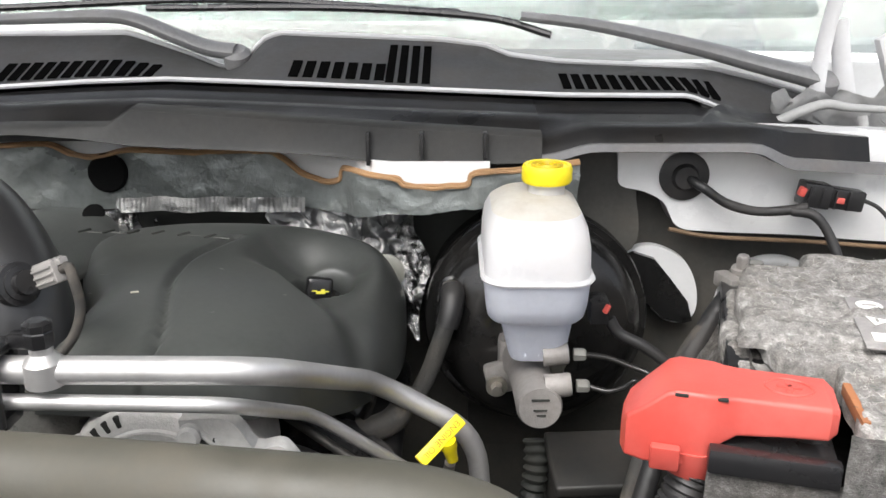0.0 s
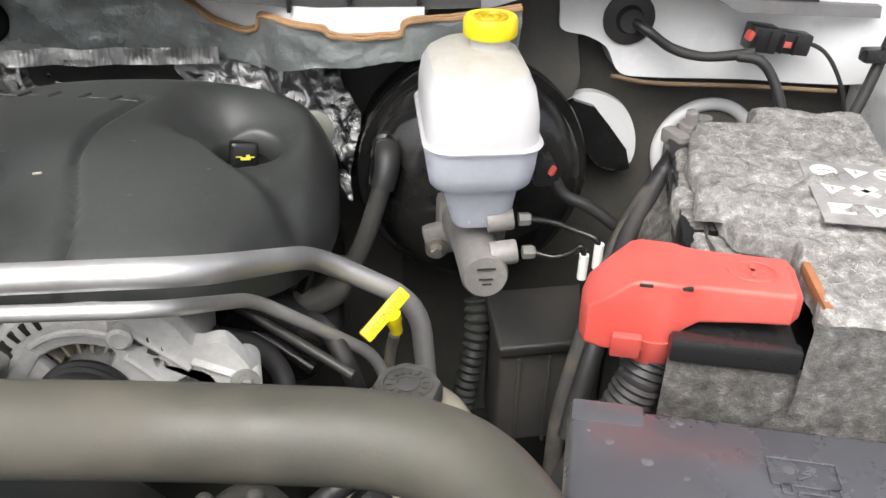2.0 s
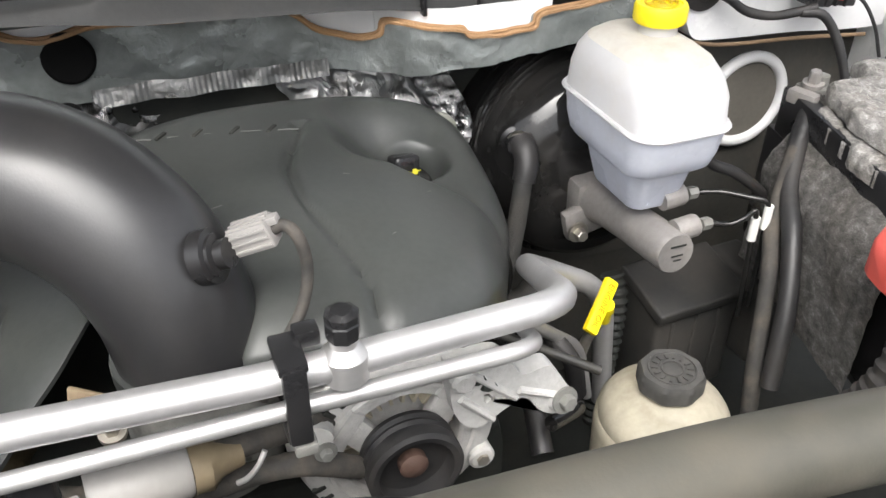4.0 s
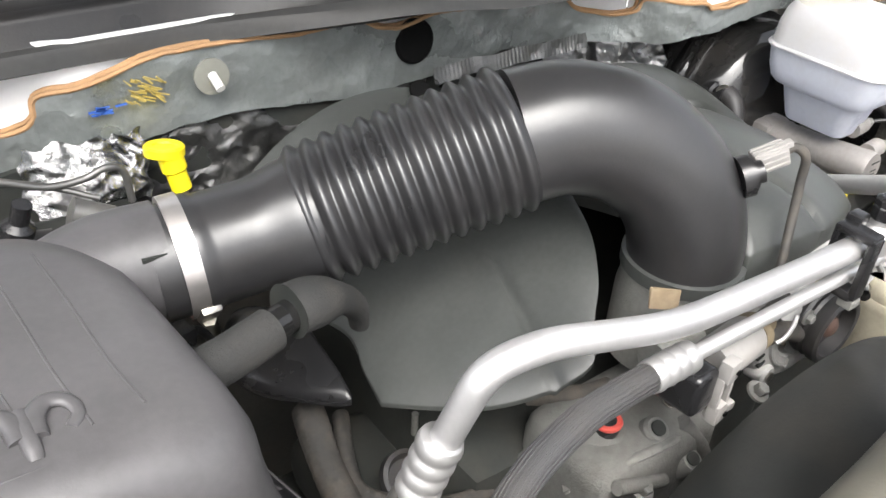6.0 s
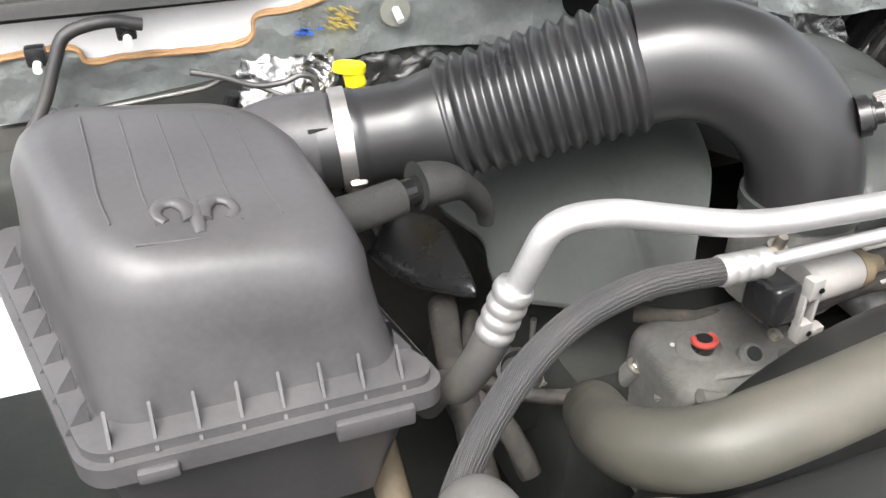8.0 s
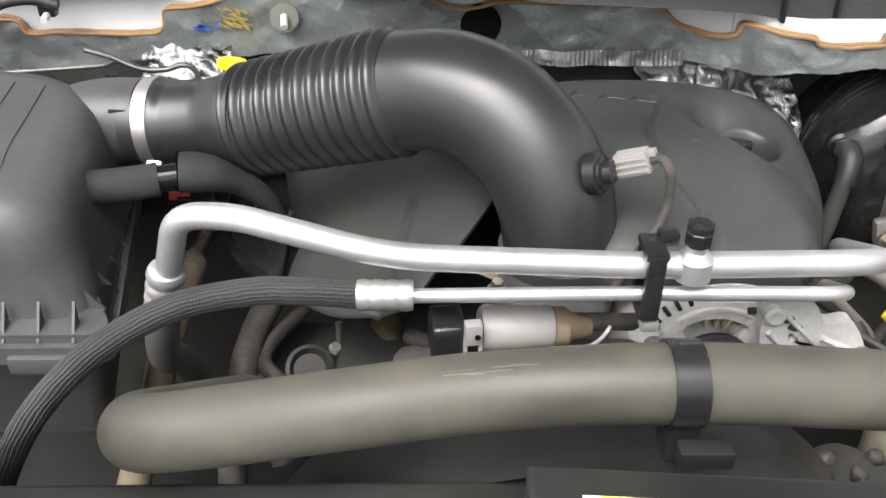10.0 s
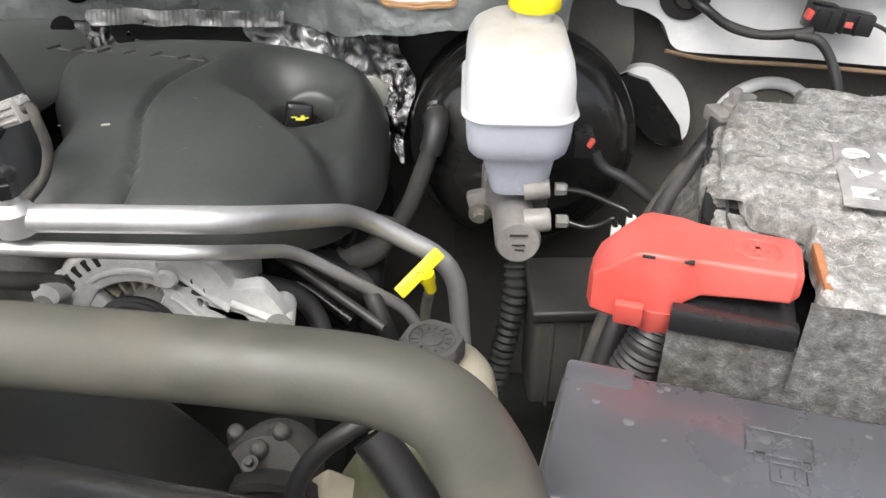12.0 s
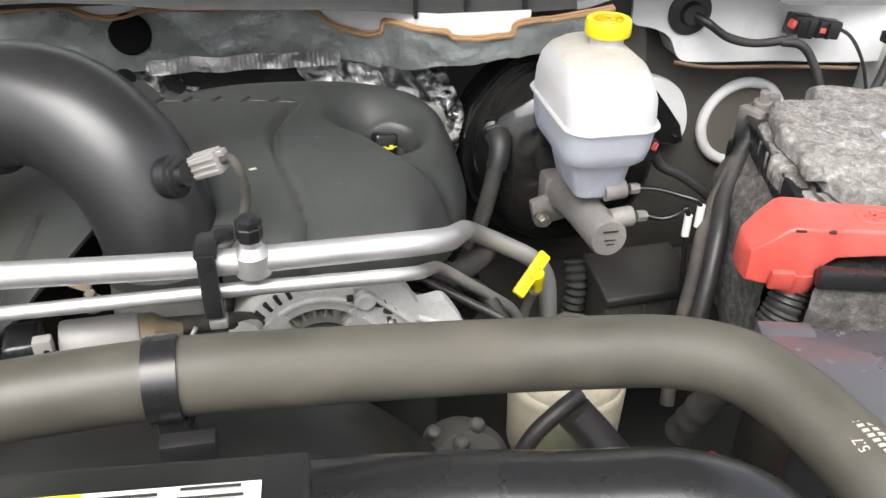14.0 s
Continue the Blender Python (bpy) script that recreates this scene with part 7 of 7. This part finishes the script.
cpz = thing("coolant_tank", (-0.78, 0.35, 1.0), "black coolant tank with a worn silver pressure cap", "coolant tank")
bright_press = material("polished_press", (0.80, 0.76, 0.71), 0.30, metal=1.0, var=0.15, dust=(0.3, 0.22, 0.18), dust_amount=0.3)
cap_metal = material("worn_cap_metal", (0.46, 0.41, 0.39), 0.34, metal=1.0, var=0.25, dust=(0.2, 0.14, 0.12), dust_amount=0.4)
copper = material("worn_red_print", (0.62, 0.46, 0.38), 0.35, metal=0.8)
kc = part("cap", turned([(0.023, 0.0), (0.0285, 0.001), (0.029, 0.010), (0.0265, 0.013), (0.019, 0.014)], (-0.692, 0.297, 1.209), (0.05, -0.12, 1), 56, lobes=2, depth=0.06), cap_metal, cpz)
part("face", turned([(0.0235, 0), (0.0235, 0.0012)], (-0.6915, 0.2955, 1.2228), (0.05, -0.12, 1), 40), cap_metal, kc, "pressed silver face")
rr = bmesh.new()
sweep(rr, [Vector((-0.691, 0.295, 1.2243)) + Vector((0.0105 * math.cos(a), 0.0105 * math.sin(a), 0.0014 * math.sin(a))) for a in (2 * math.pi * i / 36 for i in range(37))], 0.0024, 8, cap=False)
sweep(rr, [Vector((-0.691, 0.295, 1.2240)) + Vector((0.005 * math.cos(a), 0.005 * math.sin(a), 0.0006 * math.sin(a))) for a in (2 * math.pi * i / 24 for i in range(25))], 0.0014, 8, cap=False)
part("pressed_ring", rr, bright_press, kc, "polished pressed rings")
for side in (-1, 1):
    part("grip", tube([Vector((-0.691 + side * 0.0245, 0.295 + d, 1.2195 + 0.11 * d)) + Vector((side * -0.35 * abs(d), 0, 0)) for d in (-0.017, -0.006, 0.006, 0.017)], 0.0034, 10), bright_press, kc, "bright worn grip edge")
wr = bmesh.new()
for k in range(20):
    a = 2 * math.pi * k / 20
    box(wr, Vector((-0.691, 0.295, 1.2242)) + Vector((0.0180 * math.cos(a), 0.0180 * math.sin(a), 0.0024 * math.sin(a))), (0.0038, 0.0028 + 0.0012 * (k * 7 % 3), 0.0008), 0, (0, 0, math.degrees(a) + 90))
part("letters", wr, copper, kc, "ring of unreadable copper-red letters")
part("neck", turned([(0.028, -0.09), (0.028, -0.01), (0.030, 0.0)], (-0.692, 0.299, 1.209), (0.05, -0.12, 1), 32), black_plastic, cpz)
part("overflow_hose", tube([(-0.704, 0.345, 1.10), (-0.708, 0.365, 1.128), (-0.713, 0.385, 1.142), (-0.718, 0.405, 1.138), (-0.723, 0.42, 1.11), (-0.727, 0.43, 1.06)], 0.0135, 20), grey_hose, cpz, "grey rubber overflow hose")
part("tank", block((-0.83, 0.34, 1.02), (0.30, 0.14, 0.14), 0.03, seg=4), shroud_plastic, cpz, "black coolant tank shoulder")

# ---- below and beside the hose bend ----
wb2 = thing("washer_bottle", (-0.03, 0.50, 0.90), "translucent yellow-green fluid bottle below the hose", "bottle")
green_plastic = material("green_plastic", (0.11, 0.115, 0.07), 0.45, dust=(0.3, 0.28, 0.2), dust_amount=0.3)
part("bottle", block((-0.01, 0.475, 0.905), (0.10, 0.11, 0.12), 0.02, (0, 30, 8), 4), green_plastic, wb2)
part("shoulder", block((-0.045, 0.468, 0.945), (0.05, 0.06, 0.03), 0.006, (20, 35, 8), 3), cream_plastic, wb2, "pale yellow moulded shoulder")
part("hose", tube([(-0.068, 0.455, 0.955), (-0.072, 0.46, 0.985), (-0.058, 0.468, 1.012), (-0.035, 0.475, 1.03), (-0.015, 0.485, 1.035)], 0.007, 12), rubber, wb2)
part("hose", tube([(-0.02, 0.48, 1.022), (0.0, 0.465, 1.0), (0.018, 0.45, 0.975), (0.03, 0.43, 0.94)], 0.015, 16), rubber, wb2)
part("grommet", turned([(0.016, 0), (0.016, 0.016), (0.009, 0.024)], (-0.066, 0.462, 0.945), (0.2, -0.6, 0.7), 24), rubber, wb2)
pump_cast = material("oily_cast", (0.055, 0.054, 0.050), 0.5, metal=0.2, bump=0.35, bump_scale=400, dust=(0.14, 0.125, 0.10), dust_amount=0.5, dust_scale=70)
pp = thing("steering_pump", (-0.12, 0.53, 0.93), "grey cast steering pump with its bracket", "pump")
part("body", turned([(0.035, -0.03), (0.036, 0.01), (0.03, 0.02)], (-0.10, 0.505, 0.955), (0, -0.7, 0.5), 32), pump_cast, pp)
part("pulley", turned([(0.05, 0), (0.052, 0.003), (0.052, 0.02), (0.045, 0.02), (0.04, 0.012)], (-0.095, 0.475, 0.93), (0, -1, 0.25), 40), rubber, pp, "black belt pulley")
for q in ((-0.105, 0.50, 0.985), (-0.090, 0.51, 0.992), (-0.125, 0.515, 0.985)):
    part("casting_boss", turned([(0.0085, -0.03), (0.007, 0.0), (0.006, 0.003), (0.004, 0.0045)], q, (0.1, -0.4, 1), 18), pump_cast, pp)
bolt("bolt", (-0.108, 0.485, 0.985), (0, -0.5, 1), 0.0035, 0.008, pp, pump_cast)
box_black = material("dusty_black_box", (0.020, 0.0205, 0.020), 0.5, dust=DUST, dust_amount=0.15, bump=0.06, bump_scale=400)
bx = thing("control_module_box", (0.16, 0.72, 0.93), "matt black plastic box below the master cylinder", "box")
part("box", block((0.163, 0.768, 0.875), (0.105, 0.066, 0.13), 0.008, (0, 0, 4), 3), box_black, bx)
part("lid", block((0.163, 0.766, 0.940), (0.112, 0.076, 0.014), 0.004, (14, 0, 4), 3), box_black, bx, "dusty lid")
part("side_step", block((0.240, 0.760, 0.900), (0.045, 0.09, 0.10), 0.008, (0, 0, 4), 3), box_black, bx)
for k in range(3):
    part("rib", block((0.131 + 0.03 * k, 0.7330 + 0.002 * k, 0.865), (0.004, 0.006, 0.11), 0.0015, (0, 0, 4)), box_black, bx)
ch = thing("corrugated_hose", (0.075, 0.68, 0.93), "black corrugated hose beside the box", "hose")
part("hose", sweep(bmesh.new(), bend_path([(0.0975, 0.800, 0.945), (0.0975, 0.788, 0.920), (0.092, 0.780, 0.880), (0.082, 0.772, 0.825), (0.074, 0.765, 0.77)], 24), lambda s: 0.0120 + 0.0016 * math.sin(s * 125), 18), dark_void, ch)
rs = thing("red_wire", (0.045, 0.42, 1.0), "short bright red wire behind the hose", "wire")
part("wire", tube([(0.04, 0.42, 0.97), (0.05, 0.415, 1.0), (0.062, 0.41, 1.03)], 0.005, 10), red_plastic, rs)

# ---- firewall harness on the driver's side ----
gr = thing("grommet", (0.262, 0.94, 1.18), "dark rubber grommet in the dash panel", "grommet")
part("disc", turned([(0.027, 0), (0.027, 0.003), (0.023, 0.005), (0.015, 0.006), (0.012, 0.012)], (0.264, 0.944, 1.186), (0, -1, 0), 36), rubber, gr)
hn = thing("wiring_harness", (0.32, 0.93, 1.16), "black taped wiring harness along the dash panel", "wiring")
part("trunk", tube([(0.266, 0.938, 1.186), (0.28, 0.922, 1.178), (0.305, 0.918, 1.162), (0.335, 0.912, 1.155), (0.365, 0.908, 1.157), (0.385, 0.90, 1.163)], taped(0.0050), 12, sub=20), rubber, hn)
part("branch", tube([(0.37, 0.905, 1.157), (0.39, 0.895, 1.155), (0.405, 0.885, 1.135), (0.415, 0.87, 1.10), (0.42, 0.85, 1.05)], taped(0.0052), 12, sub=20), rubber, hn)
part("tail", tube([(0.44, 0.925, 1.168), (0.47, 0.92, 1.155), (0.49, 0.91, 1.125), (0.50, 0.90, 1.09)], 0.0022, 8), rubber, hn)
kn = thing("harness_connector", (0.41, 0.92, 1.17), "black wiring connector with a red tab", "connector")
part("shell", block((0.395, 0.915, 1.173), (0.03, 0.024, 0.026), 0.003, (0, 8, 0)), black_plastic, kn)
part("plug", block((0.428, 0.915, 1.168), (0.036, 0.020, 0.022), 0.003, (0, 8, 0)), black_plastic, kn)
for k in range(4):
    part("rib", block((0.385 + 0.014 * k, 0.9025, 1.174 - 0.002 * k), (0.0025, 0.004, 0.020), 0.0008, (0, 8, 0)), black_plastic, kn)
part("end_lock", block((0.379, 0.907, 1.178), (0.006, 0.010, 0.010), 0.002, (0, 20, 0)), red_plastic, kn, "red end lock")
part("tab", block((0.418, 0.9025, 1.169), (0.009, 0.003, 0.006), 0.001, (0, 8, 0)), red_plastic, kn, "red tab")
cbx = thing("hood_cable", (0.5, 0.88, 1.15), "black cable curving down beside the fender", "cable")
part("cable", tube([(0.545, 0.90, 1.29), (0.53, 0.895, 1.22), (0.515, 0.89, 1.16), (0.49, 0.875, 1.10), (0.45, 0.86, 1.065), (0.42, 0.85, 1.04)], 0.006, 10), rubber, cbx)
part("clip", block((0.505, 0.885, 1.163), (0.03, 0.016, 0.014), 0.003), black_plastic, cbx)

# ---- harness with clips on the passenger's side ----
ph = thing("wiring_harness", (-0.9, 0.945, 1.18), "black harness clipped to the painted firewall", "wiring")
part("trunk", tube([(-0.83, 0.958, 1.208), (-0.86, 0.955, 1.215), (-0.895, 0.952, 1.208), (-0.91, 0.945, 1.185), (-0.925, 0.935, 1.155), (-0.95, 0.915, 1.12)], 0.006, 10), rubber, ph)
for q in ((-0.845, 0.965, 1.203), (-0.925, 0.965, 1.188)):
    c = part("clip", block(q, (0.018, 0.014, 0.018), 0.003), black_plastic, ph)
    part("stud", turned([(0.004, 0), (0.004, 0.012)], Vector(q) + Vector((0, -0.005, -0.006)), (0, -1, -0.2), 14), white_marks, c, "white stud end")
fst = thing("firewall_stud", (-0.60, 0.94, 1.195), "pale plastic stud on the insulation pad", "stud")
part("washer", turned([(0.0155, 0), (0.0155, 0.002)], (-0.590, 0.957, 1.195), (0, -1, 0.1), 28), clear_disc, fst)
part("pin", turned([(0.004, 0), (0.004, 0.016)], (-0.590, 0.955, 1.197), (0.1, -1, -0.6), 14), white_marks, fst)

# ---- hood strut, brackets, bolts along the fender ----
gs = thing("gas_strut", (0.43, 0.63, 1.14), "polished gas strut standing on a ball stud", "gas strut")
S0, S1 = Vector((0.420, 0.630, 1.135)), Vector((0.255, 0.630, 1.60))
part("rod", tube([S0, S1], 0.0048, 14), chrome, gs)
part("socket", block(S0 + Vector((0.0, 0, 0.0)), (0.018, 0.018, 0.034), 0.005, (0, 0, TURN)), steel, gs)
part("stud", turned([(0.006, 0), (0.006, 0.008), (0.010, 0.009), (0.010, 0.016)], S0 + U * 0.008, U, 18), steel, gs)


def bracket(at, w, d):
    """A ribbed plastic corner bracket with a bolt."""
    at = Vector(at)
    t = thing("fender_bracket", at, "black ribbed plastic bracket bolted on the fender edge", "bracket", "fender brackets")
    part("tray", block(at, (w, d, 0.006), 0.002, (0, 0, TURN)), black_plastic, t)
    for s in (-1, 1):
        part("wall", block(at + U * s * w / 2 + Vector((0, 0, 0.008)), (0.004, d, 0.018), 0.001, (0, 0, TURN)), black_plastic, t)
        part("wall", block(at + V * s * d / 2 + Vector((0, 0, 0.008)), (w, 0.004, 0.018), 0.001, (0, 0, TURN)), black_plastic, t)
    for k in range(4):
        part("web", block(at + Vector((0, 0, 0.007)), (min(w, d) * 1.1, 0.0025, 0.010), 0.0006, (0, 0, TURN + 45 * k + 20)), black_plastic, t)
    part("hub", turned([(0.010, 0), (0.010, 0.014)], at, (0, 0, 1), 20), black_plastic, t)
    bolt("bolt", at + Vector((0, 0, 0.013)), (0, 0, 1), 0.006, 0.010, t)
    part("drop", block(at - U * (w / 2 + 0.006) + Vector((0, 0, -0.07)), (0.010, d * 1.15, 0.15), 0.004, (0, 8, TURN)), black_plastic, t)
    return t


bracket((0.500, 0.722, 1.178), 0.05, 0.044)
bracket((0.436, 0.488, 1.152), 0.046, 0.075)
gb = thing("ground_bolt", (0.40, 0.40, 1.07), "zinc bolt with a cable lug on the fender", "bolt", "fender bolts")
bolt("bolt", F0 - U * 0.036 + V * -0.215 + Vector((0, 0, -0.07)), -U, 0.008, 0.016, gb)
part("lug", tube([F0 - U * 0.042 + V * -0.217 + Vector((0, 0, -0.07)), F0 - U * 0.046 + V * -0.235 + Vector((0, 0, -0.12)), F0 - U * 0.048 + V * -0.26 + Vector((0, 0, -0.18))], 0.007, 12), steel, gb)
gb2 = thing("shield_bolt", (0.37, 0.46, 1.12), "dark bolt holding the splash shield", "bolt", "fender bolts")
bolt("bolt", F0 - U * 0.053 + V * -0.075 + Vector((0, 0, -0.05)), -U, 0.008, 0.014, gb2, gloss_black)
